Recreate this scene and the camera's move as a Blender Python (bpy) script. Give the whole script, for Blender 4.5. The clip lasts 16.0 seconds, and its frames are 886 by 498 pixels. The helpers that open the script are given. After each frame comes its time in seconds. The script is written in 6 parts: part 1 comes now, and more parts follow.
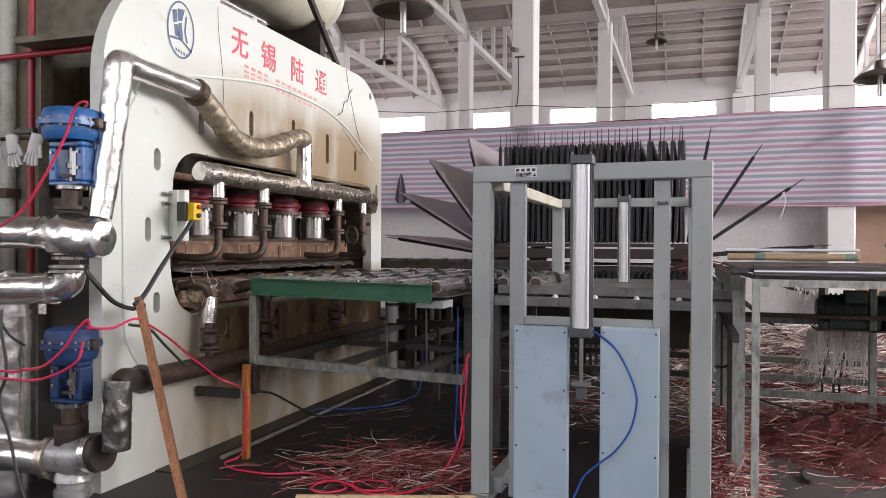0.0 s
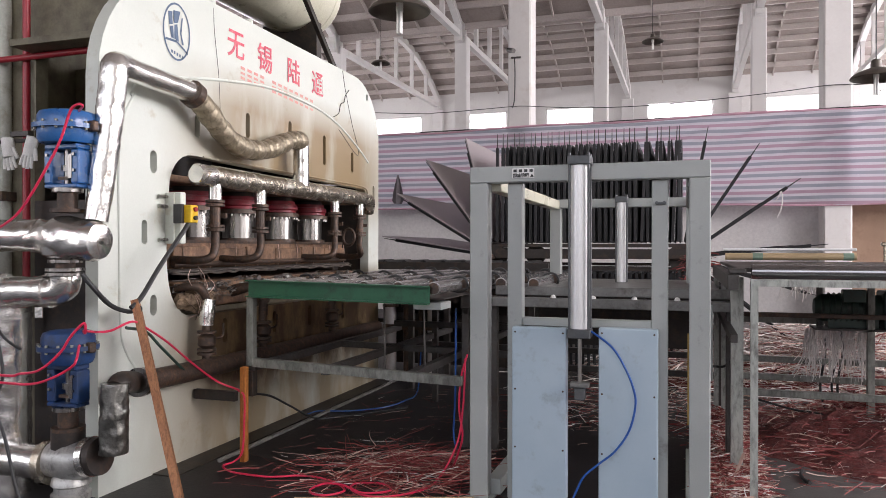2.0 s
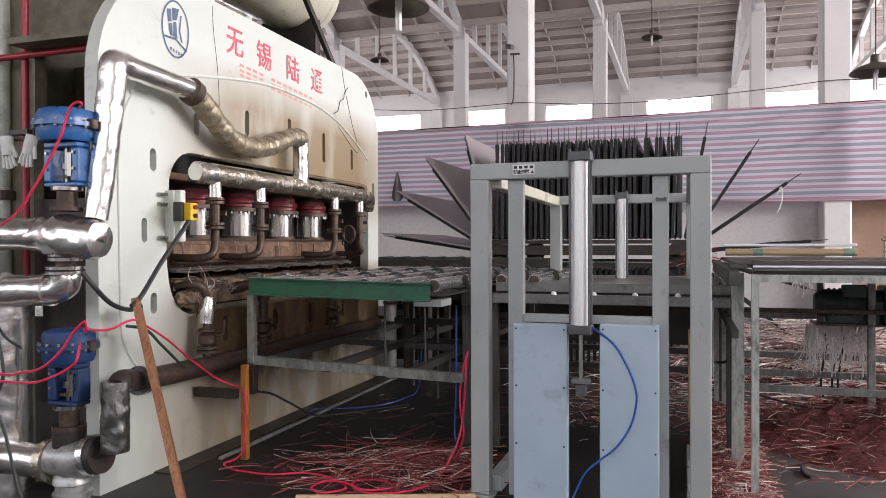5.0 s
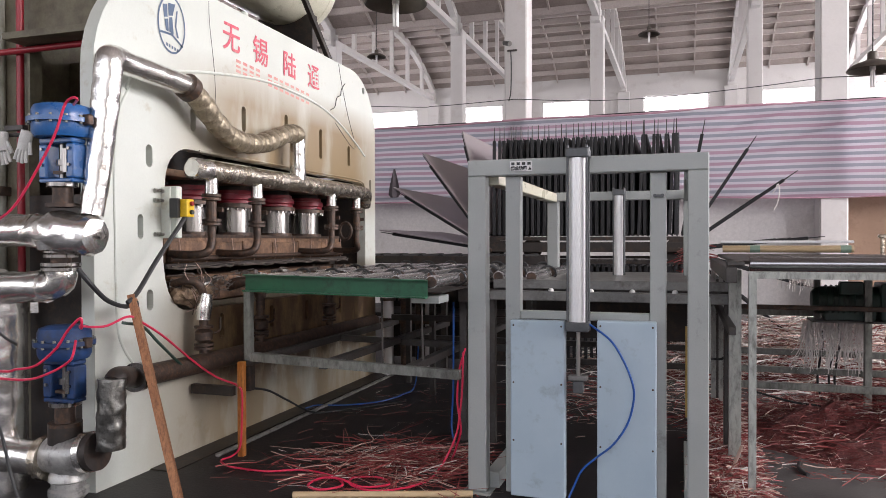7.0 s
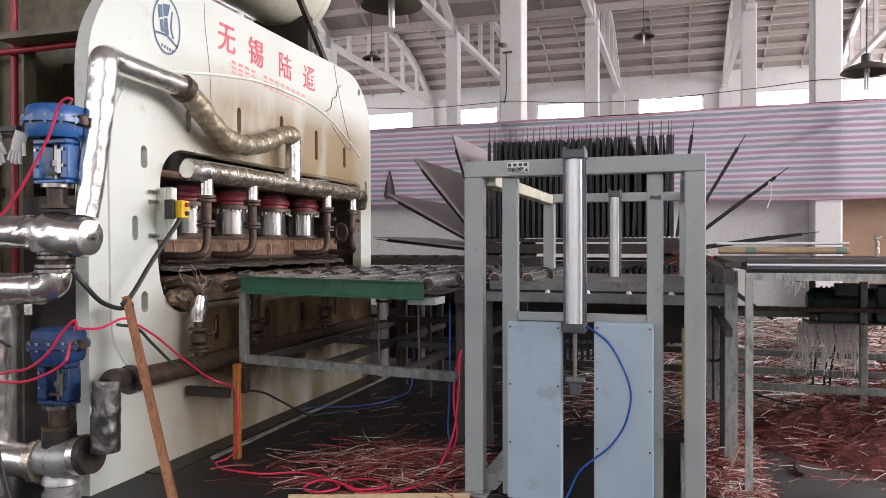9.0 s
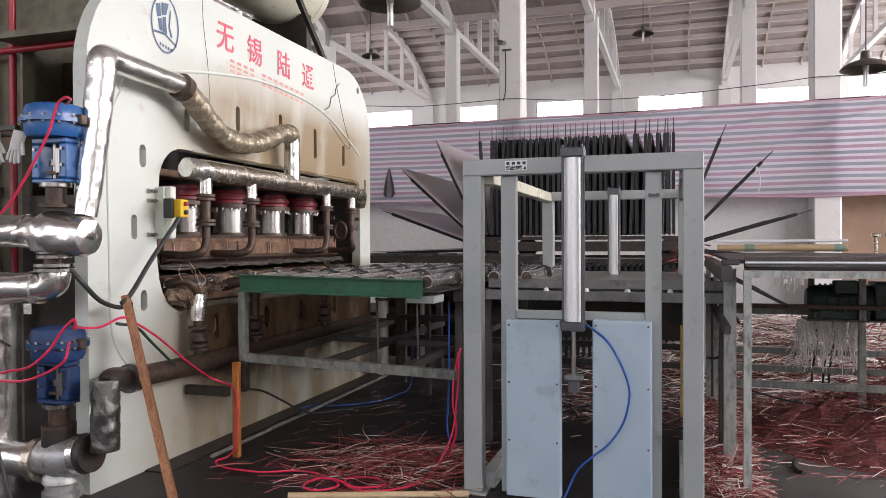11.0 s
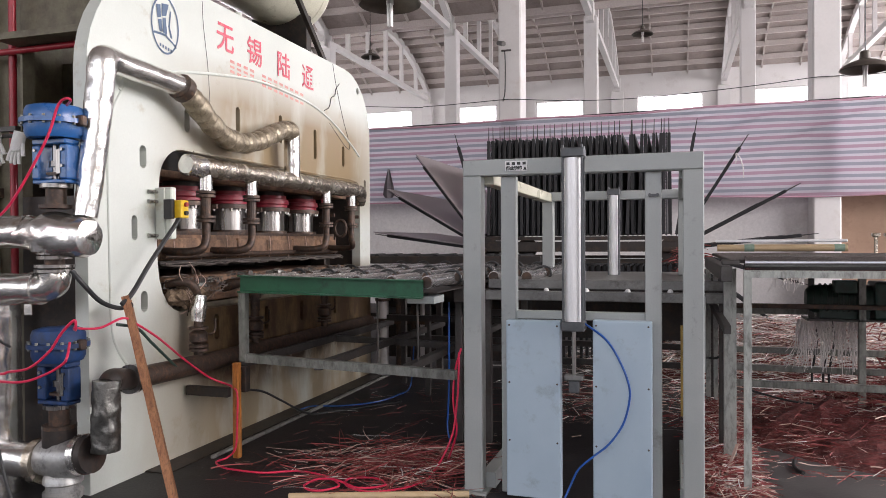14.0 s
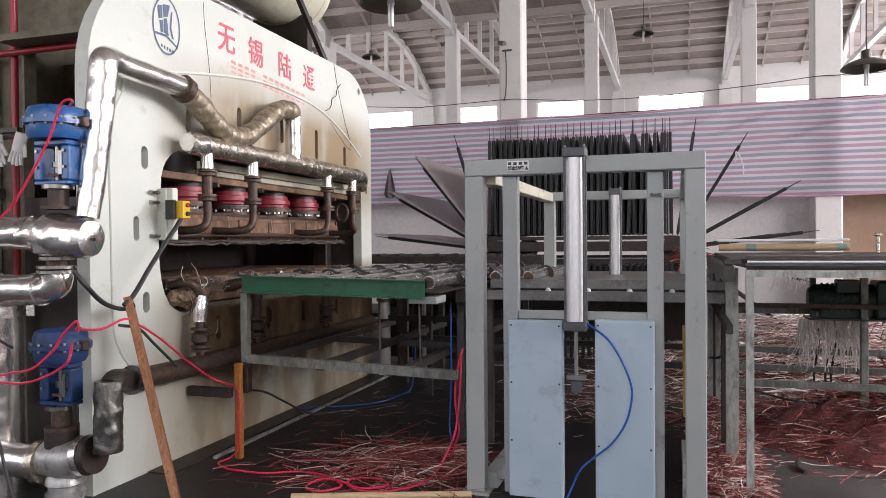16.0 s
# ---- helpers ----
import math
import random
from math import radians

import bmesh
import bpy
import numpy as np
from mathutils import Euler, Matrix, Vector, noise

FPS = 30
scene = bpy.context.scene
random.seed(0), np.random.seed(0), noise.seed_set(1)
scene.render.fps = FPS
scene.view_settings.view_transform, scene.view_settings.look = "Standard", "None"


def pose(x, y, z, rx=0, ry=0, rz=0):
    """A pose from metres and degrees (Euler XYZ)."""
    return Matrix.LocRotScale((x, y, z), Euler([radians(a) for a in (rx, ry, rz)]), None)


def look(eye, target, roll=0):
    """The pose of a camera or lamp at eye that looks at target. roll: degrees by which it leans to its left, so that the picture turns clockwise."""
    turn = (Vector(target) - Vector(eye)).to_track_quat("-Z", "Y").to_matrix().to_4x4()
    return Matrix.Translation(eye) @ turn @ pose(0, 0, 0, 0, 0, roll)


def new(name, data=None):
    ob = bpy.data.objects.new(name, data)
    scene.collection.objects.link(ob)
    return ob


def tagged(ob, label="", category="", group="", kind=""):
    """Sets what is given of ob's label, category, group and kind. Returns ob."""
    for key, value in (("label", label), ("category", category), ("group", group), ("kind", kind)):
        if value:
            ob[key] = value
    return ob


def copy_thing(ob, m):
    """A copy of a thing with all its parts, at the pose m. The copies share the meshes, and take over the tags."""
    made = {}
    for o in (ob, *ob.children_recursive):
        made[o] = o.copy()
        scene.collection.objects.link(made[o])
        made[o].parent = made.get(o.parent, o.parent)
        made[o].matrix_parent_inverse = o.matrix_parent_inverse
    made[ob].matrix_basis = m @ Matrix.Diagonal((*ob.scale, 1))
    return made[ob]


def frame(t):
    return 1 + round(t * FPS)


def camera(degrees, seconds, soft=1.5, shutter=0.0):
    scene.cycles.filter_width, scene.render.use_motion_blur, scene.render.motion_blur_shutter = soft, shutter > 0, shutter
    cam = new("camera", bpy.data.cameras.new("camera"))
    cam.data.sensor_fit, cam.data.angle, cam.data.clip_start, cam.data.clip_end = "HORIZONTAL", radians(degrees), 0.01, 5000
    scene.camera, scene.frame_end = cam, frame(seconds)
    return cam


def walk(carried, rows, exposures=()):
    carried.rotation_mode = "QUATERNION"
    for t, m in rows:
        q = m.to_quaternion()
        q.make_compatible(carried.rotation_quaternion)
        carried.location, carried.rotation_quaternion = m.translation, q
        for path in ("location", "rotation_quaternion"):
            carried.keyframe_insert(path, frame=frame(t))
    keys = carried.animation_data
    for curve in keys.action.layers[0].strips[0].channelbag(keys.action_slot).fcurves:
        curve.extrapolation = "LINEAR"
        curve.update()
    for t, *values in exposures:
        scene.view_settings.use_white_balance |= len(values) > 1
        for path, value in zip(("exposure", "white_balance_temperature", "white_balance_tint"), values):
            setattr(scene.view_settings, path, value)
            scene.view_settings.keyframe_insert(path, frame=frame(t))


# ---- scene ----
cam = camera(62.0, 16.0, soft=0.8)
# ---------- camera ----------
PATH = [
    (0.0, pose(0.005, -0.010, 1.399, 89.84, -0.35, 18.45)),
    (0.5, pose(0.001, -0.006, 1.401, 89.85, -0.37, 18.52)),
    (1.0, pose(0.002, -0.004, 1.401, 89.81, -0.19, 18.46)),
    (1.5, pose(-0.000, -0.000, 1.400, 89.70, -0.10, 18.40)),
    (2.0, pose(0.000, -0.001, 1.401, 89.91, -0.07, 18.24)),
    (2.5, pose(-0.001, 0.000, 1.399, 89.88, 0.22, 18.39)),
    (3.0, pose(-0.007, -0.001, 1.402, 89.70, 0.08, 18.42)),
    (3.5, pose(-0.008, -0.000, 1.399, 89.72, 0.29, 18.34)),
    (4.0, pose(-0.006, -0.001, 1.401, 89.78, 0.16, 18.27)),
    (6.5, pose(-0.011, 0.007, 1.399, 89.47, 0.22, 18.07)),
    (7.0, pose(-0.012, 0.009, 1.399, 89.43, 0.13, 17.95)),
    (7.5, pose(-0.011, 0.008, 1.396, 89.19, 0.04, 17.69)),
    (8.0, pose(-0.018, 0.012, 1.400, 89.18, 0.03, 17.50)),
    (8.5, pose(-0.019, 0.005, 1.395, 89.48, 0.08, 17.37)),
    (9.0, pose(-0.024, 0.016, 1.397, 89.57, 0.13, 17.55)),
    (11.5, pose(-0.015, 0.014, 1.401, 89.37, 0.30, 17.57)),
    (12.0, pose(-0.017, 0.014, 1.398, 89.41, 0.33, 17.65)),
    (12.5, pose(-0.018, 0.014, 1.396, 89.46, 0.17, 17.54)),
    (13.0, pose(-0.017, 0.011, 1.398, 89.60, 0.11, 17.38)),
    (13.5, pose(-0.018, 0.011, 1.397, 89.74, 0.38, 17.79)),
    (14.0, pose(-0.018, 0.011, 1.399, 89.44, 0.34, 17.52)),
    (14.5, pose(-0.017, 0.013, 1.395, 89.66, 0.35, 17.49)),
    (15.0, pose(-0.021, 0.012, 1.396, 89.64, 0.32, 17.43)),
    (15.5, pose(-0.023, 0.015, 1.397, 89.57, 0.44, 17.57)),
    (16.0, pose(-0.022, 0.010, 1.400, 89.44, 0.46, 17.60)),
]
walk(cam, PATH, [(0.0, 0.28, 6350, 15.0), (16.0, 0.28, 6350, 15.0)])

# ---------- world and light ----------
world = bpy.data.worlds.new("sky")
scene.world = world
world.use_nodes = True
wn = world.node_tree
sky = wn.nodes.new("ShaderNodeTexSky")
sky.sky_type = "NISHITA"
sky.sun_disc = False
sky.sun_elevation = radians(40)
sky.sun_rotation = radians(110)
sky.dust_density = 4.0
wn.nodes["Background"].inputs["Strength"].default_value = 0.15
wn.links.new(sky.outputs[0], wn.nodes["Background"].inputs["Color"])
sun = new("sun", bpy.data.lights.new("sun", "SUN"))
sun.data.energy, sun.data.angle, sun.data.color = 1.2, radians(12), (1.0, 0.96, 0.9)
sun.matrix_world = look((20, -8, 30), (0, 5, 0))


def daylight(name, eye, target, w, h, watts, color=(1, 0.97, 0.96)):
    """Sky light that enters through an opening of the hall."""
    d = bpy.data.lights.new(name, "AREA")
    d.shape, d.size, d.size_y, d.energy, d.color = "RECTANGLE", w, h, watts, color
    ob = new(name, d)
    ob.matrix_world = look(eye, target)
    return ob


daylight("daylight_east_near", (13.9, 2.0, 6.6), (0, 2.6, 2.0), 9.0, 4.4, 1300)
daylight("daylight_east_row", (13.9, 11.6, 5.2), (0, 10.6, 2.0), 6.0, 7.0, 1650)
daylight("daylight_east_mid", (13.9, 23.0, 6.5), (0, 23.0, 6.0), 12.0, 5.0, 900)
daylight("daylight_east_far", (13.9, 38.0, 7.5), (0, 38.0, 7.0), 12.0, 4.0, 1500)
daylight("daylight_west_far", (-23.9, 30.0, 7.5), (0, 30.0, 7.0), 20.0, 4.0, 1900)
daylight("daylight_south_near", (-1.0, -6.9, 4.9), (-1.0, 4.0, 1.6), 12.0, 4.2, 260)
daylight("daylight_south_row", (-15.0, -6.9, 4.0), (-11.0, 4.0, 1.6), 14.0, 5.0, 430)

# ---------- materials ----------
def mat(name, c1, c2, rough=0.5, metal=0.0, scale=3.0, grain=60.0, bump=0.08, spread=0.5, dirt=None, dirt_amount=0.4,
        rough_var=0.12, stretch=(1, 1, 1), coat=0.0, per_object=0.0, fine_amt=1.0):
    """Two-scale procedural surface: broad patches from c1 to c2, fine grain, and optional dirt blotches."""
    m = bpy.data.materials.new(name)
    m.use_nodes = True
    nt = m.node_tree
    N, L = nt.nodes, nt.links
    b = N["Principled BSDF"]
    tc = N.new("ShaderNodeTexCoord")
    mp = N.new("ShaderNodeMapping")
    mp.inputs["Scale"].default_value = stretch
    L.new(tc.outputs["Object"], mp.inputs["Vector"])

    def noise_tex(s, detail, r=0.6):
        n = N.new("ShaderNodeTexNoise")
        n.inputs["Scale"].default_value, n.inputs["Detail"].default_value, n.inputs["Roughness"].default_value = s, detail, r
        L.new(mp.outputs[0], n.inputs["Vector"])
        return n

    def ramp(src, lo, hi):
        r = N.new("ShaderNodeMapRange")
        r.inputs["From Min"].default_value, r.inputs["From Max"].default_value = lo, hi
        L.new(src, r.inputs["Value"])
        return r.outputs["Result"]

    def mix(fac, a, bb, mode="MIX"):
        x = N.new("ShaderNodeMix")
        x.data_type, x.blend_type = "RGBA", mode
        for sock, v in ((x.inputs[0], fac), (x.inputs[6], a), (x.inputs[7], bb)):
            if isinstance(v, (int, float)):
                sock.default_value = v
            elif isinstance(v, tuple):
                sock.default_value = (*v, 1) if len(v) == 3 else v
            else:
                L.new(v, sock)
        return x.outputs[2]

    big, fine = noise_tex(scale, 6), noise_tex(grain, 4)
    col = mix(ramp(big.outputs["Fac"], 0.5 - spread / 2, 0.5 + spread / 2), c1, c2)
    g = ramp(fine.outputs["Fac"], 0.2, 0.8)
    gm = N.new("ShaderNodeMapRange")
    gm.inputs["To Min"].default_value, gm.inputs["To Max"].default_value = 1 - 0.14 * fine_amt, 1 + 0.10 * fine_amt
    L.new(g, gm.inputs["Value"])
    cg = N.new("ShaderNodeCombineColor")
    for k in range(3):
        L.new(gm.outputs["Result"], cg.inputs[k])
    col = mix(1.0, col, cg.outputs[0], "MULTIPLY")
    if dirt:
        dn = noise_tex(scale * 2.7, 8, 0.72)
        col = mix(ramp(dn.outputs["Fac"], 0.62 - dirt_amount * 0.3, 0.78), col, dirt)
    if per_object:
        oi = N.new("ShaderNodeObjectInfo")
        hv = N.new("ShaderNodeHueSaturation")
        vr = N.new("ShaderNodeMapRange")
        vr.inputs["To Min"].default_value, vr.inputs["To Max"].default_value = 1 - per_object, 1 + per_object
        L.new(oi.outputs["Random"], vr.inputs["Value"])
        L.new(vr.outputs["Result"], hv.inputs["Value"])
        L.new(col, hv.inputs["Color"])
        col = hv.outputs["Color"]
    L.new(col, b.inputs["Base Color"])
    rr = N.new("ShaderNodeMapRange")
    rr.inputs["To Min"].default_value, rr.inputs["To Max"].default_value = max(0.03, rough - rough_var), min(1, rough + rough_var)
    L.new(big.outputs["Fac"], rr.inputs["Value"])
    L.new(rr.outputs["Result"], b.inputs["Roughness"])
    b.inputs["Metallic"].default_value = metal
    b.inputs["Coat Weight"].default_value = coat
    if bump:
        bp = N.new("ShaderNodeBump")
        bp.inputs["Strength"].default_value, bp.inputs["Distance"].default_value = bump, 0.01
        add = N.new("ShaderNodeMath")
        L.new(big.outputs["Fac"], add.inputs[0])
        L.new(fine.outputs["Fac"], add.inputs[1])
        L.new(add.outputs[0], bp.inputs["Height"])
        L.new(bp.outputs[0], b.inputs["Normal"])
    return m


M_PAINT = mat("pale_green_machine_paint", (0.59, 0.625, 0.565), (0.68, 0.71, 0.65), 0.42, fine_amt=0.3, scale=1.2, grain=90, bump=0.04, dirt=(0.36, 0.30, 0.18), dirt_amount=0.25)
M_PAINT_EDGE = mat("grey_green_machine_paint", (0.42, 0.45, 0.40), (0.52, 0.54, 0.48), 0.5, scale=2, dirt=(0.2, 0.17, 0.1))
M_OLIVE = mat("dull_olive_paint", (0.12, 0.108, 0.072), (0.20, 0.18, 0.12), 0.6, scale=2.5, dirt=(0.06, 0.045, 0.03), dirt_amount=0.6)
M_DARK = mat("oily_black_steel_and_shade", (0.025, 0.022, 0.02), (0.06, 0.05, 0.045), 0.5, metal=0.4, scale=4, dirt=(0.10, 0.06, 0.04))
M_IRON = mat("dark_cast_iron", (0.035, 0.025, 0.021), (0.10, 0.070, 0.054), 0.48, metal=0.4, scale=9, grain=60, fine_amt=1.6, bump=0.2, dirt=(0.19, 0.10, 0.055), dirt_amount=0.45)
M_CHROME = mat("chromed_ram", (0.22, 0.208, 0.195), (0.44, 0.42, 0.40), 0.28, metal=1.0, scale=5, grain=60, bump=0.015, rough_var=0.08, stretch=(4, 4, 0.15), dirt=(0.13, 0.10, 0.08), dirt_amount=0.3)
M_FOIL = mat("crumpled_aluminium_foil", (0.70, 0.68, 0.64), (0.93, 0.92, 0.90), 0.22, metal=0.94, fine_amt=0.4, scale=4, grain=22, bump=0.22, rough_var=0.10, dirt=(0.46, 0.37, 0.23), dirt_amount=0.32)
M_FOIL_OLD = mat("stained_insulation_foil", (0.50, 0.43, 0.33), (0.84, 0.79, 0.70), 0.26, metal=0.93, scale=9, grain=40, bump=0.5, rough_var=0.1, dirt=(0.22, 0.15, 0.075), dirt_amount=0.5)
M_FOIL_DARK = mat("grey_lagging_sheet", (0.10, 0.10, 0.092), (0.26, 0.255, 0.235), 0.33, metal=0.85, scale=8, grain=30, bump=0.5, dirt=(0.03, 0.03, 0.026), dirt_amount=0.4)
M_WRAP = mat("glass_cloth_hose_wrap", (0.20, 0.16, 0.105), (0.50, 0.43, 0.32), 0.40, metal=0.6, scale=12, grain=50, bump=0.6, dirt=(0.07, 0.05, 0.03), dirt_amount=0.45)
# dusty blue of the lower valve, with its shade near the floor mixed in
M_BLUE_DUSTY_SHADED = mat("shaded_dusty_blue_enamel", (0.006, 0.026, 0.10), (0.012, 0.055, 0.18), 0.55, scale=5, bump=0.05, dirt=(0.02, 0.024, 0.03), dirt_amount=0.6)
M_BLUE = mat("gloss_blue_enamel", (0.014, 0.085, 0.27), (0.03, 0.14, 0.38), 0.30, scale=5, bump=0.03, coat=0.3, dirt=(0.16, 0.21, 0.27), dirt_amount=0.22)
M_RED_PIPE = mat("red_pipe_paint", (0.26, 0.012, 0.022), (0.36, 0.02, 0.035), 0.35, scale=5, bump=0.04)
M_RED_RING = mat("shaded_worn_red_enamel", (0.20, 0.012, 0.022), (0.32, 0.02, 0.04), 0.4, scale=6, dirt=(0.05, 0.02, 0.02))
M_HOSE_RED = mat("red_air_hose", (0.62, 0.02, 0.07), (0.75, 0.04, 0.11), 0.32, scale=10, bump=0)
M_HOSE_BLUE = mat("blue_air_hose", (0.012, 0.07, 0.30), (0.02, 0.11, 0.42), 0.32, scale=10, bump=0)
M_CABLE = mat("black_rubber_cable", (0.015, 0.016, 0.017), (0.03, 0.03, 0.03), 0.5, scale=10, bump=0)
M_RED_LETTER = mat("faded_red_lettering", (0.62, 0.06, 0.11), (0.70, 0.13, 0.17), 0.5, scale=8, bump=0, dirt=(0.75, 0.40, 0.38), dirt_amount=0.5)
M_PINK = mat("faded_red_figures", (0.62, 0.22, 0.20), (0.66, 0.40, 0.34), 0.5, scale=6, bump=0)
M_LOGO = mat("navy_logo_paint", (0.06, 0.10, 0.17), (0.10, 0.15, 0.24), 0.45, scale=8, bump=0)
M_GREY = mat("grey_frame_enamel", (0.30, 0.325, 0.315), (0.40, 0.42, 0.405), 0.38, fine_amt=0.5, scale=1.6, grain=120, bump=0.03, dirt=(0.14, 0.14, 0.125), dirt_amount=0.10)
M_CAB = mat("light_blue_grey_sheet", (0.36, 0.46, 0.54), (0.43, 0.53, 0.60), 0.4, fine_amt=0.15, scale=2, grain=150, bump=0.02, dirt=(0.26, 0.30, 0.33), dirt_amount=0.2)
M_LEG = mat("chipped_table_enamel", (0.36, 0.38, 0.35), (0.50, 0.52, 0.48), 0.40, metal=0.1, scale=9, grain=80, fine_amt=1.2, dirt=(0.05, 0.045, 0.038), dirt_amount=0.5, stretch=(1, 1, 0.35))
M_BELT = mat("worn_grey_belt_steel", (0.15, 0.15, 0.145), (0.25, 0.25, 0.24), 0.40, metal=0.3, scale=4, dirt=(0.06, 0.05, 0.042), dirt_amount=0.45)
M_STEEL = mat("chipped_green_grey_angle", (0.16, 0.165, 0.145), (0.33, 0.34, 0.31), 0.40, metal=0.3, scale=7, grain=70, fine_amt=1.6, dirt=(0.045, 0.04, 0.034), dirt_amount=0.6, stretch=(1, 1, 0.4))
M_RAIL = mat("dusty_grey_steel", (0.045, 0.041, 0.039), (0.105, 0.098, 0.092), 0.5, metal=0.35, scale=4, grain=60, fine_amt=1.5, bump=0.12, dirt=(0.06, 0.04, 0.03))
M_ALU = mat("anodised_aluminium_tube", (0.80, 0.80, 0.80), (0.88, 0.88, 0.88), 0.36, metal=0.25, scale=4, bump=0.01, stretch=(6, 6, 0.5))
M_CAP = mat("dark_grey_casting", (0.07, 0.075, 0.08), (0.11, 0.115, 0.12), 0.45, metal=0.3, scale=8)
M_ROLLER = mat("polished_steel_roller", (0.50, 0.49, 0.48), (0.76, 0.75, 0.74), 0.24, metal=0.9, scale=6, bump=0.02, stretch=(4, 0.5, 4), dirt=(0.16, 0.13, 0.11), dirt_amount=0.3)
M_FEED = mat("oiled_feed_roller_steel", (0.20, 0.20, 0.21), (0.38, 0.38, 0.39), 0.14, metal=1.0, scale=6, bump=0.01, stretch=(0.5, 4, 4), rough_var=0.04)
M_GREEN = mat("dark_green_enamel", (0.010, 0.088, 0.040), (0.018, 0.125, 0.058), 0.38, scale=4, bump=0.03, dirt=(0.012, 0.035, 0.02), dirt_amount=0.35)
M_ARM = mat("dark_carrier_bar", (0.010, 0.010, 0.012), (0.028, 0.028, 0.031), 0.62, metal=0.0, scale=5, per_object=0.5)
M_HEM = mat("red_cloth_hem", (0.48, 0.26, 0.33), (0.58, 0.36, 0.43), 0.6, scale=4)
M_TIP = mat("thin_steel_rod", (0.03, 0.028, 0.03), (0.075, 0.07, 0.072), 0.5, metal=0.2, scale=6)
M_SHEET = mat("purple_grey_laminated_board", (0.27, 0.235, 0.245), (0.36, 0.315, 0.325), 0.32, scale=1.5, bump=0.02)
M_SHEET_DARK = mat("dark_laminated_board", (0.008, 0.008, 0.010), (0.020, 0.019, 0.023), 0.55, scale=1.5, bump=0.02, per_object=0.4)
M_WOOD = mat("rough_brown_plank", (0.22, 0.085, 0.035), (0.42, 0.195, 0.085), 0.6, scale=3, grain=46, fine_amt=1.8, bump=0.35, stretch=(14, 14, 1), dirt=(0.06, 0.026, 0.012), dirt_amount=0.5)
M_ORANGE = mat("orange_varnished_post", (0.42, 0.13, 0.02), (0.60, 0.25, 0.05), 0.45, scale=5, bump=0.15, stretch=(6, 6, 1), dirt=(0.10, 0.035, 0.012), dirt_amount=0.7)
M_BAMBOO = mat("pale_dry_bamboo", (0.50, 0.36, 0.20), (0.60, 0.46, 0.28), 0.45, scale=6, bump=0.05, stretch=(1, 8, 8))
# floor colour this dark holds the shade around the press and conveyor
M_CONCRETE = mat("shaded_dark_concrete", (0.008, 0.0072, 0.0078), (0.026, 0.022, 0.023), 0.55, scale=1.4, grain=45, bump=0.25, dirt=(0.034, 0.028, 0.028), dirt_amount=0.5)
M_WALL = mat("old_whitewash", (0.66, 0.64, 0.63), (0.75, 0.73, 0.715), 0.85, scale=0.5, grain=20, bump=0.08, dirt=(0.55, 0.51, 0.49), dirt_amount=0.2)
M_COLUMN = mat("whitewashed_concrete", (0.62, 0.60, 0.59), (0.72, 0.70, 0.69), 0.8, scale=0.8, grain=25, bump=0.06, fine_amt=0.3, dirt=(0.56, 0.51, 0.48), dirt_amount=0.2)
M_RIB = mat("pale_concrete_rib", (0.47, 0.415, 0.39), (0.56, 0.505, 0.48), 0.85, scale=0.8, grain=14, bump=0.1)
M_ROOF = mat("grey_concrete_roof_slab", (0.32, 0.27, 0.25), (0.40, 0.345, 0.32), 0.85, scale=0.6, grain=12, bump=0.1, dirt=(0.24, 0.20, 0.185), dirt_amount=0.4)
M_BROWN = mat("brown_fibreboard", (0.26, 0.165, 0.11), (0.34, 0.225, 0.155), 0.7, scale=2, dirt=(0.2, 0.12, 0.08))
M_LAMP = mat("bronze_lamp_enamel", (0.07, 0.06, 0.05), (0.12, 0.10, 0.085), 0.4, metal=0.3, scale=8)
M_TUBE = mat("frosted_lamp_glass", (0.85, 0.84, 0.82), (0.9, 0.9, 0.88), 0.2, scale=8, bump=0)
M_CREAM = mat("cream_tank_enamel", (0.58, 0.56, 0.44), (0.66, 0.64, 0.52), 0.3, scale=2, bump=0.02, dirt=(0.4, 0.36, 0.25), dirt_amount=0.2)
M_YELLOW = mat("yellow_plastic", (0.72, 0.46, 0.01), (0.80, 0.53, 0.02), 0.4, scale=8, bump=0)
M_YELLOW_OLD = mat("faded_yellow_webbing", (0.42, 0.27, 0.06), (0.55, 0.38, 0.12), 0.7, scale=8, bump=0.05, dirt=(0.2, 0.13, 0.05), dirt_amount=0.3)
M_BLACK = mat("black_plastic", (0.015, 0.015, 0.015), (0.03, 0.03, 0.03), 0.4, scale=8, bump=0)
M_WHITE = mat("white_sticker", (0.74, 0.74, 0.73), (0.80, 0.80, 0.79), 0.5, scale=8, bump=0)
M_LAGGING = mat("scorched_tan_lagging", (0.10, 0.06, 0.035), (0.40, 0.29, 0.19), 0.8, scale=14, grain=70, fine_amt=2.0, bump=0.6, dirt=(0.04, 0.025, 0.015), dirt_amount=0.6)
M_VALVE = mat("scuffed_silver_paint", (0.34, 0.34, 0.325), (0.52, 0.52, 0.50), 0.38, metal=0.55, scale=6, grain=50, bump=0.12, dirt=(0.035, 0.03, 0.028), dirt_amount=0.4)
M_KERB = mat("dusty_grout", (0.20, 0.19, 0.175), (0.32, 0.31, 0.29), 0.85, scale=4, grain=40, bump=0.3, dirt=(0.06, 0.055, 0.05), dirt_amount=0.4)
M_COTTON = mat("knitted_cotton", (0.68, 0.67, 0.64), (0.78, 0.77, 0.75), 0.9, scale=20, grain=200, bump=0.4)
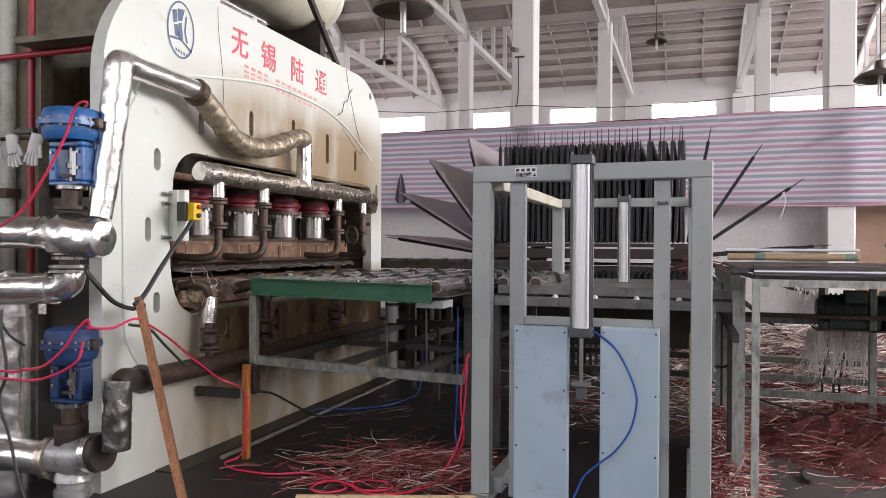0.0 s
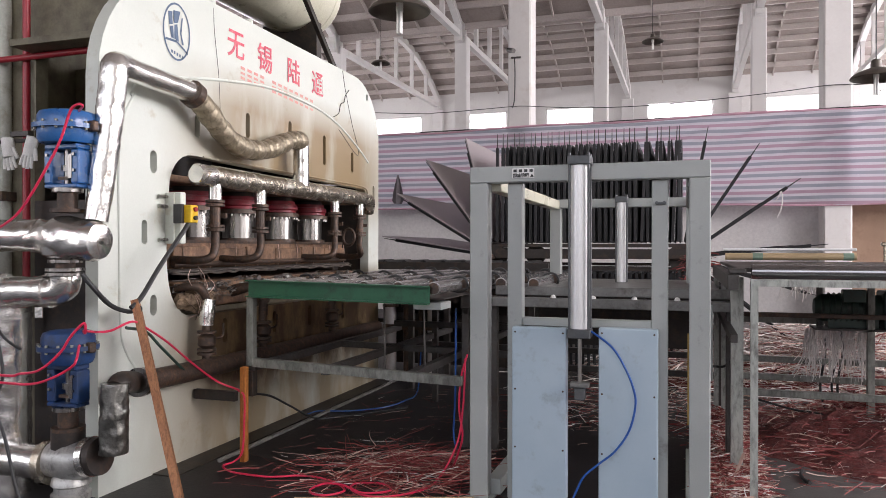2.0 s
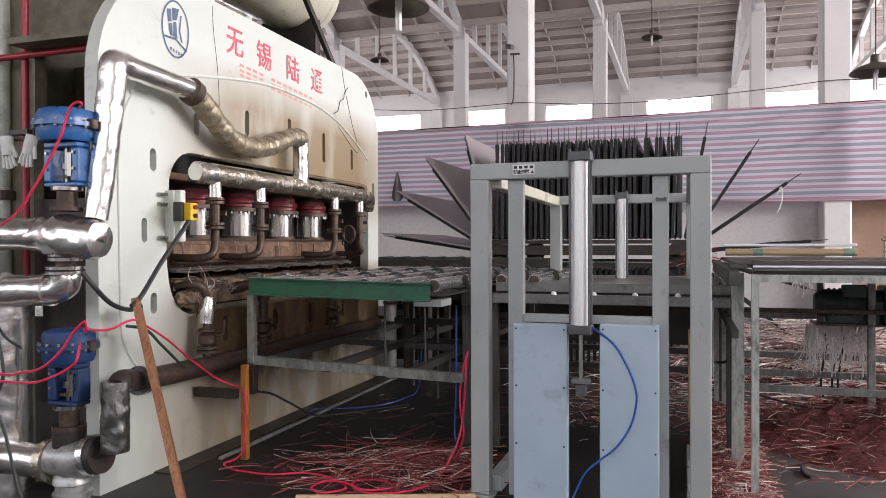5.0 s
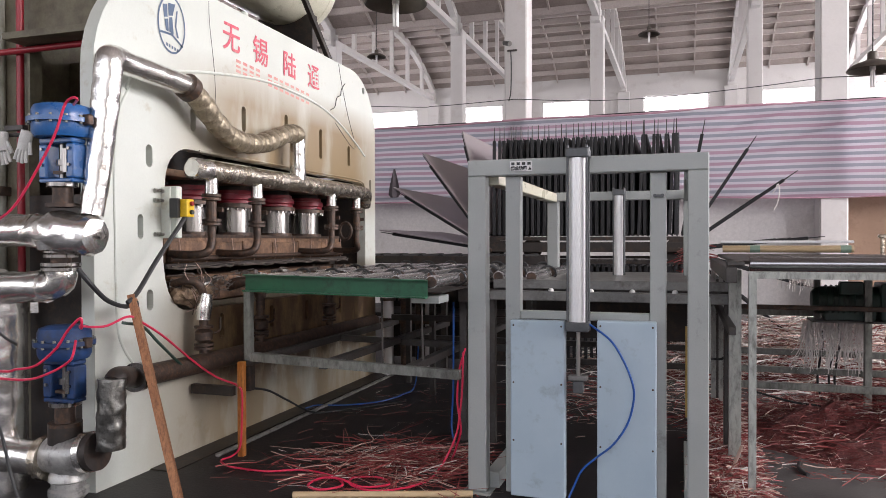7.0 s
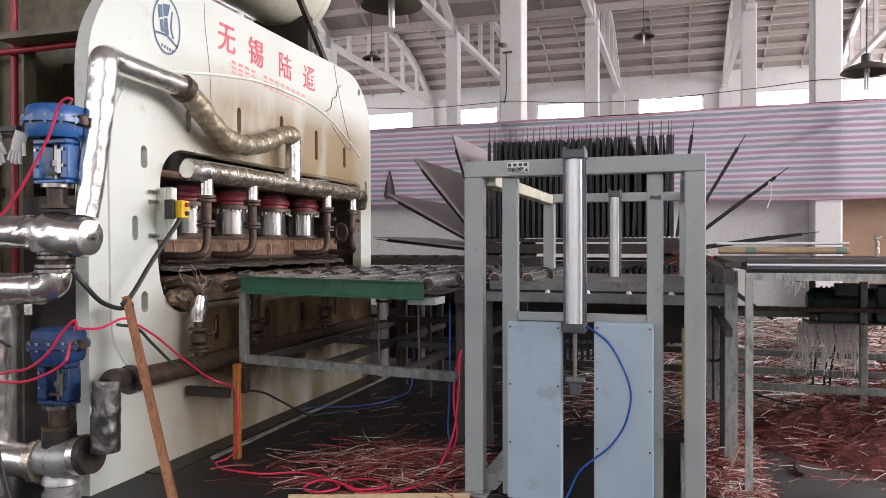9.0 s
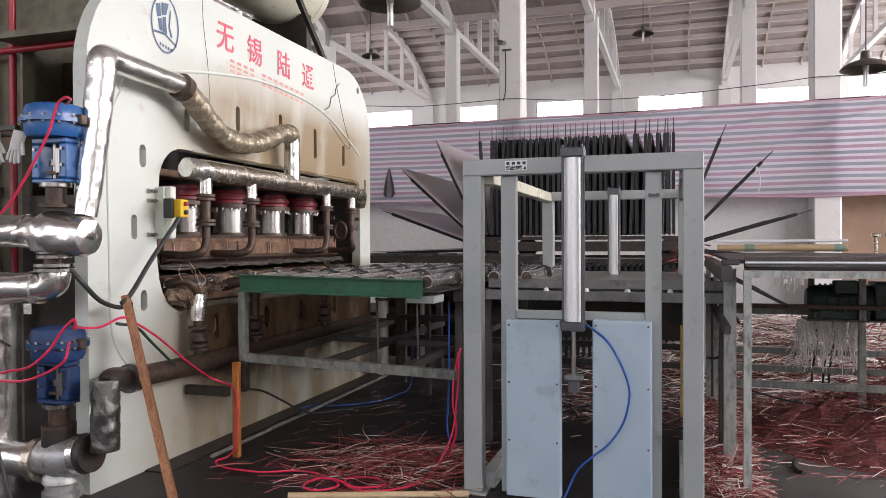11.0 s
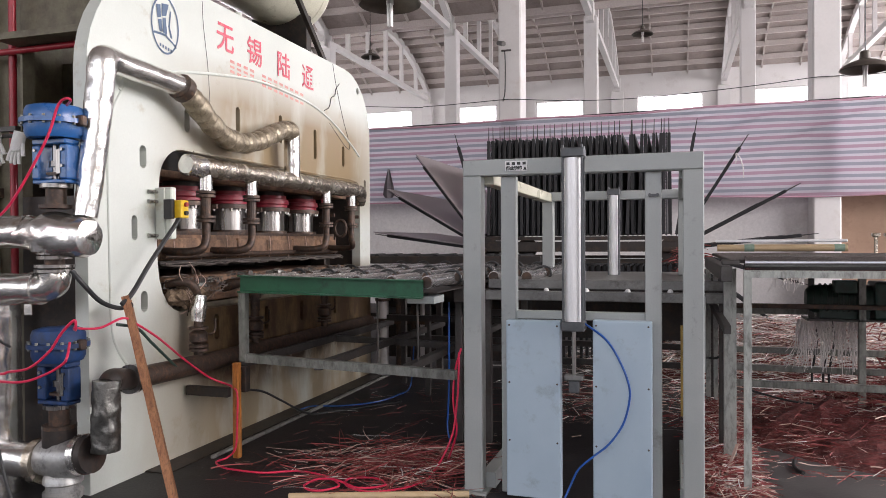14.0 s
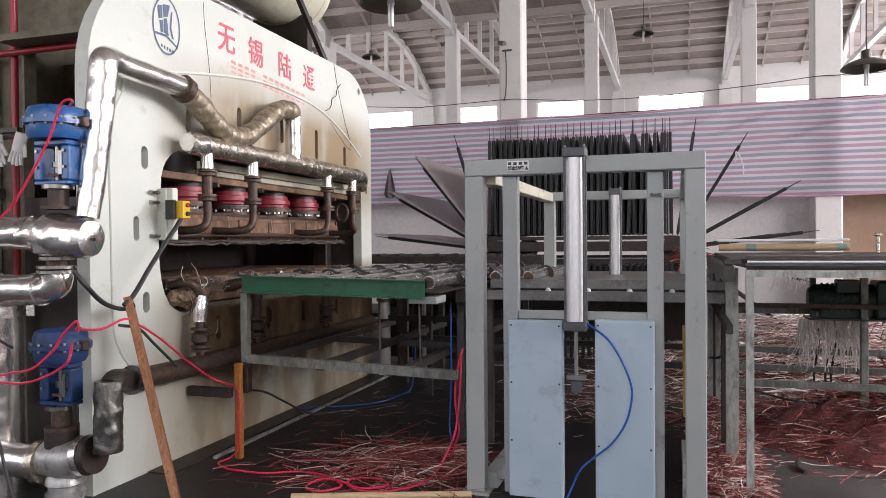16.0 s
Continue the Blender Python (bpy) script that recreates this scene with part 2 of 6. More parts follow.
M_HEATED = mat("heat_browned_panel", (0.045, 0.022, 0.013), (0.36, 0.21, 0.125), 0.55, metal=0.1, scale=7, grain=60, fine_amt=1.6, bump=0.3, dirt=(0.04, 0.022, 0.014), dirt_amount=0.5)
M_FRINGE = mat("scorched_fibre_fringe", (0.035, 0.028, 0.024), (0.20, 0.17, 0.145), 0.6, scale=14, grain=90, bump=0.2, dirt=(0.03, 0.025, 0.02), dirt_amount=0.5)
M_TEAL = mat("teal_net", (0.20, 0.30, 0.23), (0.28, 0.38, 0.30), 0.7, scale=12)
M_MOTOR = mat("dark_green_motor_enamel", (0.018, 0.046, 0.036), (0.034, 0.072, 0.055), 0.4, scale=6, dirt=(0.03, 0.024, 0.018), dirt_amount=0.5)
M_HEAP = mat("matted_red_brown_trimmings", (0.07, 0.014, 0.015), (0.22, 0.050, 0.045), 0.8, scale=18, grain=80, fine_amt=2.5, bump=1.0, dirt=(0.28, 0.14, 0.12))
M_STRIP_RED = mat("red_brown_paper_strip", (0.18, 0.028, 0.030), (0.36, 0.085, 0.075), 0.6, scale=3, bump=0.05, per_object=0)
M_STRIP_TAN = mat("tan_trimming_strip", (0.48, 0.31, 0.25), (0.62, 0.46, 0.40), 0.6, scale=3, bump=0.05)
M_TORN = mat("dark_tear_cloth", (0.08, 0.07, 0.08), (0.15, 0.13, 0.14), 0.8, scale=6)
M_STRIP_WHITE = mat("white_trimming_strip", (0.74, 0.71, 0.68), (0.84, 0.81, 0.79), 0.5, scale=3, bump=0.05)


def stained_paint():
    """Machine paint with brown heat stains in the band above and below the daylight of the press."""
    m = mat("heat_stained_machine_paint", (0.575, 0.605, 0.55), (0.665, 0.69, 0.635), 0.40, fine_amt=0.3, scale=1.2, grain=90, bump=0.04, dirt=(0.42, 0.37, 0.25), dirt_amount=0.12)
    nt = m.node_tree
    N, L = nt.nodes, nt.links
    b = N["Principled BSDF"]
    old = b.inputs["Base Color"].links[0].from_socket
    tc = N.new("ShaderNodeTexCoord")
    sp = N.new("ShaderNodeSeparateXYZ")
    L.new(tc.outputs["Object"], sp.inputs[0])
    nz = N.new("ShaderNodeTexNoise")
    nz.inputs["Scale"].default_value, nz.inputs["Detail"].default_value = 3.2, 8
    mpn = N.new("ShaderNodeMapping")
    mpn.inputs["Scale"].default_value = (1, 1, 0.35)
    L.new(tc.outputs["Object"], mpn.inputs[0])
    L.new(mpn.outputs[0], nz.inputs["Vector"])

    def band(sock, centre, half, soft):
        s = N.new("ShaderNodeMath"); s.operation = "SUBTRACT"; s.inputs[1].default_value = centre
        L.new(sock, s.inputs[0])
        a = N.new("ShaderNodeMath"); a.operation = "ABSOLUTE"
        L.new(s.outputs[0], a.inputs[0])
        r = N.new("ShaderNodeMapRange")
        r.inputs["From Min"].default_value, r.inputs["From Max"].default_value = half + soft, half
        L.new(a.outputs[0], r.inputs["Value"])
        return r.outputs["Result"]

    yb = band(sp.outputs["Y"], 5.75, 1.0, 1.0)
    zu = band(sp.outputs["Z"], 2.14, 0.28, 0.32)
    zl = band(sp.outputs["Z"], 0.86, 0.18, 0.22)
    mx = N.new("ShaderNodeMath"); mx.operation = "MAXIMUM"
    grime = N.new("ShaderNodeMath"); grime.operation = "MULTIPLY"; grime.inputs[1].default_value = 1.7
    L.new(zl, grime.inputs[0])
    L.new(zu, mx.inputs[0]); L.new(grime.outputs[0], mx.inputs[1])
    mul = N.new("ShaderNodeMath"); mul.operation = "MULTIPLY"
    L.new(mx.outputs[0], mul.inputs[0]); L.new(yb, mul.inputs[1])
    nr = N.new("ShaderNodeMapRange")
    nr.inputs["From Min"].default_value, nr.inputs["From Max"].default_value = 0.10, 0.50
    L.new(nz.outputs["Fac"], nr.inputs["Value"])
    m2 = N.new("ShaderNodeMath"); m2.operation = "MULTIPLY"
    L.new(mul.outputs[0], m2.inputs[0]); L.new(nr.outputs["Result"], m2.inputs[1])
    m3 = N.new("ShaderNodeMath"); m3.operation = "MULTIPLY"; m3.inputs[1].default_value = 0.93; m3.use_clamp = True
    L.new(m2.outputs[0], m3.inputs[0])
    x = N.new("ShaderNodeMix"); x.data_type = "RGBA"
    L.new(m3.outputs[0], x.inputs[0]); L.new(old, x.inputs[6])
    x.inputs[7].default_value = (0.26, 0.178, 0.084, 1)
    # thin brown film on the press foot: dirt plus shade painted into the colour
    fz = N.new("ShaderNodeMath"); fz.operation = "MULTIPLY"
    L.new(band(sp.outputs["Z"], 0.25, 0.25, 0.35), fz.inputs[0]); L.new(band(sp.outputs["Y"], 6.0, 1.5, 1.0), fz.inputs[1])
    fn = N.new("ShaderNodeMapRange")
    fn.inputs["From Min"].default_value, fn.inputs["From Max"].default_value = 0.25, 0.52
    L.new(nz.outputs["Fac"], fn.inputs["Value"])
    f2 = N.new("ShaderNodeMath"); f2.operation = "MULTIPLY"
    L.new(fz.outputs[0], f2.inputs[0]); L.new(fn.outputs["Result"], f2.inputs[1])
    f3 = N.new("ShaderNodeMath"); f3.operation = "MULTIPLY"; f3.inputs[1].default_value = 0.9
    L.new(f2.outputs[0], f3.inputs[0])
    x3 = N.new("ShaderNodeMix"); x3.data_type = "RGBA"
    L.new(f3.outputs[0], x3.inputs[0]); L.new(x.outputs[2], x3.inputs[6])
    x3.inputs[7].default_value = (0.36, 0.275, 0.16, 1)
    # black oily grime that runs over the lower beam
    gz = N.new("ShaderNodeTexNoise")
    gz.inputs["Scale"].default_value, gz.inputs["Detail"].default_value, gz.inputs["Roughness"].default_value = 2.6, 8, 0.7
    mpg = N.new("ShaderNodeMapping")
    mpg.inputs["Scale"].default_value = (1, 1.2, 0.6)
    mpg.inputs["Location"].default_value = (3.0, 1.0, 5.0)
    L.new(tc.outputs["Object"], mpg.inputs[0])
    L.new(mpg.outputs[0], gz.inputs["Vector"])
    gr = N.new("ShaderNodeMapRange")
    gr.inputs["From Min"].default_value, gr.inputs["From Max"].default_value = 0.36, 0.54
    L.new(gz.outputs["Fac"], gr.inputs["Value"])
    gm_ = N.new("ShaderNodeMath"); gm_.operation = "MULTIPLY"
    L.new(gr.outputs["Result"], gm_.inputs[0]); L.new(band(sp.outputs["Z"], 0.74, 0.30, 0.22), gm_.inputs[1])
    g2 = N.new("ShaderNodeMath"); g2.operation = "MULTIPLY"; g2.use_clamp = True
    L.new(gm_.outputs[0], g2.inputs[0]); L.new(band(sp.outputs["Y"], 5.8, 1.2, 0.5), g2.inputs[1])
    x2 = N.new("ShaderNodeMix"); x2.data_type = "RGBA"
    L.new(g2.outputs[0], x2.inputs[0]); L.new(x3.outputs[2], x2.inputs[6])
    x2.inputs[7].default_value = (0.095, 0.056, 0.03, 1)
    L.new(x2.outputs[2], b.inputs["Base Color"])
    return m


M_STAINED = stained_paint()


def shade_graded_floor():
    """Concrete with shade put into its colour by the press, paler, lit and dusty past the trimming table."""
    nt = M_CONCRETE.node_tree
    N, L = nt.nodes, nt.links
    b = N["Principled BSDF"]
    old = b.inputs["Base Color"].links[0].from_socket
    tc = N.new("ShaderNodeTexCoord")
    sp = N.new("ShaderNodeSeparateXYZ")
    L.new(tc.outputs["Object"], sp.inputs[0])
    nz = N.new("ShaderNodeTexNoise")
    nz.inputs["Scale"].default_value, nz.inputs["Detail"].default_value = 1.1, 9
    L.new(tc.outputs["Object"], nz.inputs["Vector"])
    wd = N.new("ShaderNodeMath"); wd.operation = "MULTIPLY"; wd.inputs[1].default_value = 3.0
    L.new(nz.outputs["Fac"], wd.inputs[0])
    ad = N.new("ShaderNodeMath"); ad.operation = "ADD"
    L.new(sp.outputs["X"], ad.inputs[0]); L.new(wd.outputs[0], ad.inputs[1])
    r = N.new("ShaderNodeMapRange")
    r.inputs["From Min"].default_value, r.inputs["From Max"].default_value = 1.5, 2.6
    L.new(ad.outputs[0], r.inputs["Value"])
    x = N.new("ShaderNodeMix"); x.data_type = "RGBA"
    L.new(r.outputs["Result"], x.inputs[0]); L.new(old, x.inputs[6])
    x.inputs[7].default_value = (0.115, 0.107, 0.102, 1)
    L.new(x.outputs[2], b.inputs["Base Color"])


shade_graded_floor()


def striped_cloth():
    """Woven red, white and blue-grey plastic sheeting: horizontal bands in a repeat of 0.21 m."""
    m = mat("striped_plastic_sheeting", (0.66, 0.62, 0.67), (0.73, 0.69, 0.74), 0.5, scale=2, grain=250, bump=0.1)
    nt = m.node_tree
    N, L = nt.nodes, nt.links
    b = N["Principled BSDF"]
    old = b.inputs["Base Color"].links[0].from_socket
    tc = N.new("ShaderNodeTexCoord")
    sp = N.new("ShaderNodeSeparateXYZ")
    L.new(tc.outputs["UV"], sp.inputs[0])
    dv = N.new("ShaderNodeMath"); dv.operation = "FRACT"
    L.new(sp.outputs["Y"], dv.inputs[0])
    rp = N.new("ShaderNodeValToRGB")
    rp.color_ramp.interpolation = "CONSTANT"
    e = rp.color_ramp.elements
    e[0].position, e[0].color = 0.0, (0.80, 0.775, 0.83, 1)
    e[1].position, e[1].color = 0.22, (0.60, 0.42, 0.52, 1)
    for p, c in ((0.5, (0.80, 0.775, 0.83, 1)), (0.72, (0.43, 0.46, 0.53, 1))):
        k = e.new(p)
        k.color = c
    L.new(dv.outputs[0], rp.inputs[0])
    x = N.new("ShaderNodeMix"); x.data_type = "RGBA"; x.blend_type = "MIX"
    x.inputs[0].default_value = 0.9
    L.new(old, x.inputs[6]); L.new(rp.outputs[0], x.inputs[7])
    L.new(x.outputs[2], b.inputs["Base Color"])
    tr = N.new("ShaderNodeBsdfTranslucent")
    L.new(x.outputs[2], tr.inputs["Color"])
    ms = N.new("ShaderNodeMixShader")
    ms.inputs[0].default_value = 0.35
    L.new(b.outputs[0], ms.inputs[1]); L.new(tr.outputs[0], ms.inputs[2])
    L.new(ms.outputs[0], N["Material Output"].inputs["Surface"])
    return m


M_STRIPE = striped_cloth()

# ---------- mesh helpers ----------
def part(name, bm, material, parent=None, label="", smooth=False):
    me = bpy.data.meshes.new(name)
    bmesh.ops.recalc_face_normals(bm, faces=bm.faces)
    bm.to_mesh(me)
    bm.free()
    me.materials.append(material)
    if smooth:
        for p in me.polygons:
            p.use_smooth = True
        try:
            me.set_sharp_from_angle(angle=radians(38))
        except AttributeError:
            pass
    ob = new(name, me)
    if parent is not None:
        ob.parent = parent
    if label:
        ob["label"] = label
    return ob


def thing(name, label, category, at=(0, 0, 0), group="", kind=""):
    ob = new(name)
    ob.empty_display_size = 0.1
    ob.location = at
    return tagged(ob, label, category, group, kind)


def box(x0, x1, y0, y1, z0, z1, bevel=0.0, bm=None, seg=1):
    own = bm is None
    t = bmesh.new()
    bmesh.ops.create_cube(t, size=1.0)
    for v in t.verts:
        v.co = Vector(((x0 + x1) / 2 + v.co.x * (x1 - x0), (y0 + y1) / 2 + v.co.y * (y1 - y0), (z0 + z1) / 2 + v.co.z * (z1 - z0)))
    if bevel:
        bmesh.ops.bevel(t, geom=t.edges[:], offset=bevel, segments=seg, affect="EDGES", profile=0.5)
    if own:
        return t
    join(bm, t)
    return bm


def join(bm, t):
    vs = [bm.verts.new(v.co) for v in t.verts]
    t.verts.index_update()
    for f in t.faces:
        try:
            bm.faces.new([vs[v.index] for v in f.verts])
        except ValueError:
            pass
    t.free()
    return bm


def cyl(p0, p1, r0, r1=None, seg=20, bm=None):
    p0, p1 = Vector(p0), Vector(p1)
    r1 = r0 if r1 is None else r1
    bm = bm or bmesh.new()
    q = (p1 - p0).to_track_quat("Z", "Y")
    rings = []
    for p, r in ((p0, r0), (p1, r1)):
        rings.append([bm.verts.new(p + q @ Vector((r * math.cos(2 * math.pi * i / seg), r * math.sin(2 * math.pi * i / seg), 0))) for i in range(seg)])
    for i in range(seg):
        j = (i + 1) % seg
        bm.faces.new((rings[0][i], rings[0][j], rings[1][j], rings[1][i]))
    bm.faces.new(rings[0][::-1])
    bm.faces.new(rings[1])
    return bm


def lathe(profile, seg=28, bm=None, at=(0, 0, 0)):
    """Profile of (radius, z) turned about z."""
    bm = bm or bmesh.new()
    at = Vector(at)
    rings = []
    for r, z in profile:
        r = max(r, 0.0005)
        rings.append([bm.verts.new(at + Vector((r * math.cos(2 * math.pi * i / seg), r * math.sin(2 * math.pi * i / seg), z))) for i in range(seg)])
    for a, b in zip(rings, rings[1:]):
        for i in range(seg):
            j = (i + 1) % seg
            bm.faces.new((a[i], a[j], b[j], b[i]))
    return bm


def smooth_line(pts, n=8):
    """Catmull-Rom through the points."""
    P = [Vector(p) for p in pts]
    P = [2 * P[0] - P[1]] + P + [2 * P[-1] - P[-2]]
    out = []
    for i in range(1, len(P) - 2):
        for k in range(n):
            t = k / n
            a, b, c, d = P[i - 1:i + 3]
            out.append(0.5 * (2 * b + (c - a) * t + (2 * a - 5 * b + 4 * c - d) * t * t + (3 * b - a - 3 * c + d) * t ** 3))
    out.append(P[-2])
    return out


def tube(pts, r, seg=10, n=8, bm=None, wobble=0.0, curved=True):
    bm = bm or bmesh.new()
    line = smooth_line(pts, n) if curved else [Vector(p) for p in pts]
    up = Vector((0.13, 0.21, 0.97))
    rings = []
    for i, p in enumerate(line):
        d = (line[min(i + 1, len(line) - 1)] - line[max(i - 1, 0)]).normalized()
        s = d.cross(up)
        if s.length < 1e-3:
            s = d.cross(Vector((1, 0, 0)))
        s.normalize()
        u = s.cross(d)
        up = u
        rr = r * (1 + wobble * (noise.noise(p * 9) if wobble else 0))
        rings.append([bm.verts.new(p + rr * (s * math.cos(2 * math.pi * k / seg) + u * math.sin(2 * math.pi * k / seg))) for k in range(seg)])
    for a, b in zip(rings, rings[1:]):
        for k in range(seg):
            j = (k + 1) % seg
            bm.faces.new((a[k], a[j], b[j], b[k]))
    bm.faces.new(rings[0][::-1])
    bm.faces.new(rings[-1])
    return bm


def crumpled(pts, radii, seg=40, step=0.016, amp=0.006, seed=0.0, close=True):
    """Lagging wound round a pipe: a tube along the points whose skin is dented and creased."""
    P = [Vector(p) for p in pts]
    line, rad = [], []
    for (a, ra), (b, rb) in zip(zip(P, radii), zip(P[1:], radii[1:])):
        n = max(1, int((b - a).length / step))
        for i in range(n):
            line.append(a.lerp(b, i / n))
            rad.append(ra + (rb - ra) * i / n)
    line.append(P[-1])
    rad.append(radii[-1])
    bm = bmesh.new()
    up = Vector((0.13, 0.21, 0.97))
    rings = []
    for i, p in enumerate(line):
        d = (line[min(i + 2, len(line) - 1)] - line[max(i - 2, 0)]).normalized()
        side = d.cross(up)
        if side.length < 1e-3:
            side = d.cross(Vector((1, 0, 0)))
        side.normalize()
        up = side.cross(d)
        ring = []
        for k in range(seg):
            a = 2 * math.pi * k / seg
            way = side * math.cos(a) + up * math.sin(a)
            q = p + way * rad[i]
            h = noise.noise(q * 17 + Vector((seed, 0, 0))) + 0.5 * (0.3 - abs(noise.noise(q * 40 + Vector((0, seed, 0))))) * 2
            ring.append(bm.verts.new(q + way * amp * h))
        rings.append(ring)
    for a, b in zip(rings, rings[1:]):
        for k in range(seg):
            j = (k + 1) % seg
            bm.faces.new((a[k], a[j], b[j], b[k]))
    if close:
        bm.faces.new(rings[0][::-1])
        bm.faces.new(rings[-1])
    return bm


def arc(cx, cy, r, a0, a1, n):
    return [(cx + r * math.cos(radians(a0 + (a1 - a0) * i / n)), cy + r * math.sin(radians(a0 + (a1 - a0) * i / n))) for i in range(n + 1)]


def slot(cy, z0, z1, w):
    r = w / 2
    return arc(cy, z1 - r, r, 0, 180, 6) + arc(cy, z0 + r, r, 180, 360, 6)


def plate(outer, holes, x0, x1):
    """A plate across x from x0 to x1 with an outline and holes given as (y, z)."""
    bm = bmesh.new()
    edges = []
    for loop in [outer] + holes:
        vs = [bm.verts.new((x0, y, z)) for y, z in loop]
        edges += [bm.edges.new((vs[i], vs[(i + 1) % len(vs)])) for i in range(len(vs))]
    res = bmesh.ops.triangle_fill(bm, edges=edges, use_beauty=True, normal=(1, 0, 0))
    faces = [g for g in res["geom"] if isinstance(g, bmesh.types.BMFace)]
    ext = bmesh.ops.extrude_face_region(bm, geom=faces)
    bmesh.ops.translate(bm, vec=(x1 - x0, 0, 0), verts=[g for g in ext["geom"] if isinstance(g, bmesh.types.BMVert)])
    return bm


def beam_between(p0, p1, w, h, bm=None):
    """A rectangular bar between two points, w across, h in height."""
    p0, p1 = Vector(p0), Vector(p1)
    d = (p1 - p0).normalized()
    side = d.cross(Vector((0, 0, 1)))
    if side.length < 1e-3:
        side = Vector((1, 0, 0))
    side.normalize()
    up = side.cross(d)
    bm = bm or bmesh.new()
    rings = [[bm.verts.new(p + side * sx * w / 2 + up * sz * h / 2) for sx, sz in ((-1, -1), (1, -1), (1, 1), (-1, 1))] for p in (p0, p1)]
    for i in range(4):
        j = (i + 1) % 4
        bm.faces.new((rings[0][i], rings[0][j], rings[1][j], rings[1][i]))
    bm.faces.new(rings[0][::-1])
    bm.faces.new(rings[1])
    return bm


MOVES = []      # (thing or part, rows), keyed in motions()

# ---------- the hall ----------
BAY, ROWS_X = 5.92, [-26.97 + 5.92 * k for k in range(0, 8)]   # truss planes
ROW_A, ROW_B, WALL_N = 15.3, 30.6, 45.0
CHORD, RISE = 10.5, 2.6
X_W, X_E, Y_S = -24.0, 14.0, -7.0


def structure(name, bm, material, label):
    return tagged(part(name, bm, material), label, "", kind="structure")


def holed_wall(name, axis, at0, at1, lo, hi, z0, z1, holes, material, label):
    """A wall across x or y with rectangular openings (a0, a1, z0, z1), built from butted blocks."""
    bm = bmesh.new()
    cuts = sorted({lo, hi, *[h[0] for h in holes], *[h[1] for h in holes]})
    for a, b in zip(cuts, cuts[1:]):
        zs = [z0]
        for h in sorted([h for h in holes if h[0] < b - 1e-6 and h[1] > a + 1e-6], key=lambda h: h[2]):
            zs += [h[2], h[3]]
        zs.append(z1)
        for k in range(0, len(zs), 2):
            if zs[k + 1] - zs[k] < 1e-4:
                continue
            if axis == "y":
                box(a, b, at0, at1, zs[k], zs[k + 1], bm=bm)
            else:
                box(at0, at1, a, b, zs[k], zs[k + 1], bm=bm)
    bmesh.ops.remove_doubles(bm, verts=bm.verts, dist=1e-4)
    return structure(name, bm, material, label)


def ground():
    bm = bmesh.new()
    n = 60
    vs = []
    for i in range(n + 1):
        for j in range(n + 1):
            x = X_W - 0.5 + (X_E - X_W + 1) * i / n
            y = Y_S - 0.5 + (WALL_N - Y_S + 1) * j / n
            vs.append(bm.verts.new((x, y, 0)))
    for i in range(n):
        for j in range(n):
            bm.faces.new((vs[i * (n + 1) + j], vs[(i + 1) * (n + 1) + j], vs[(i + 1) * (n + 1) + j + 1], vs[i * (n + 1) + j + 1]))
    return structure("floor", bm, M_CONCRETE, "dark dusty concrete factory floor")


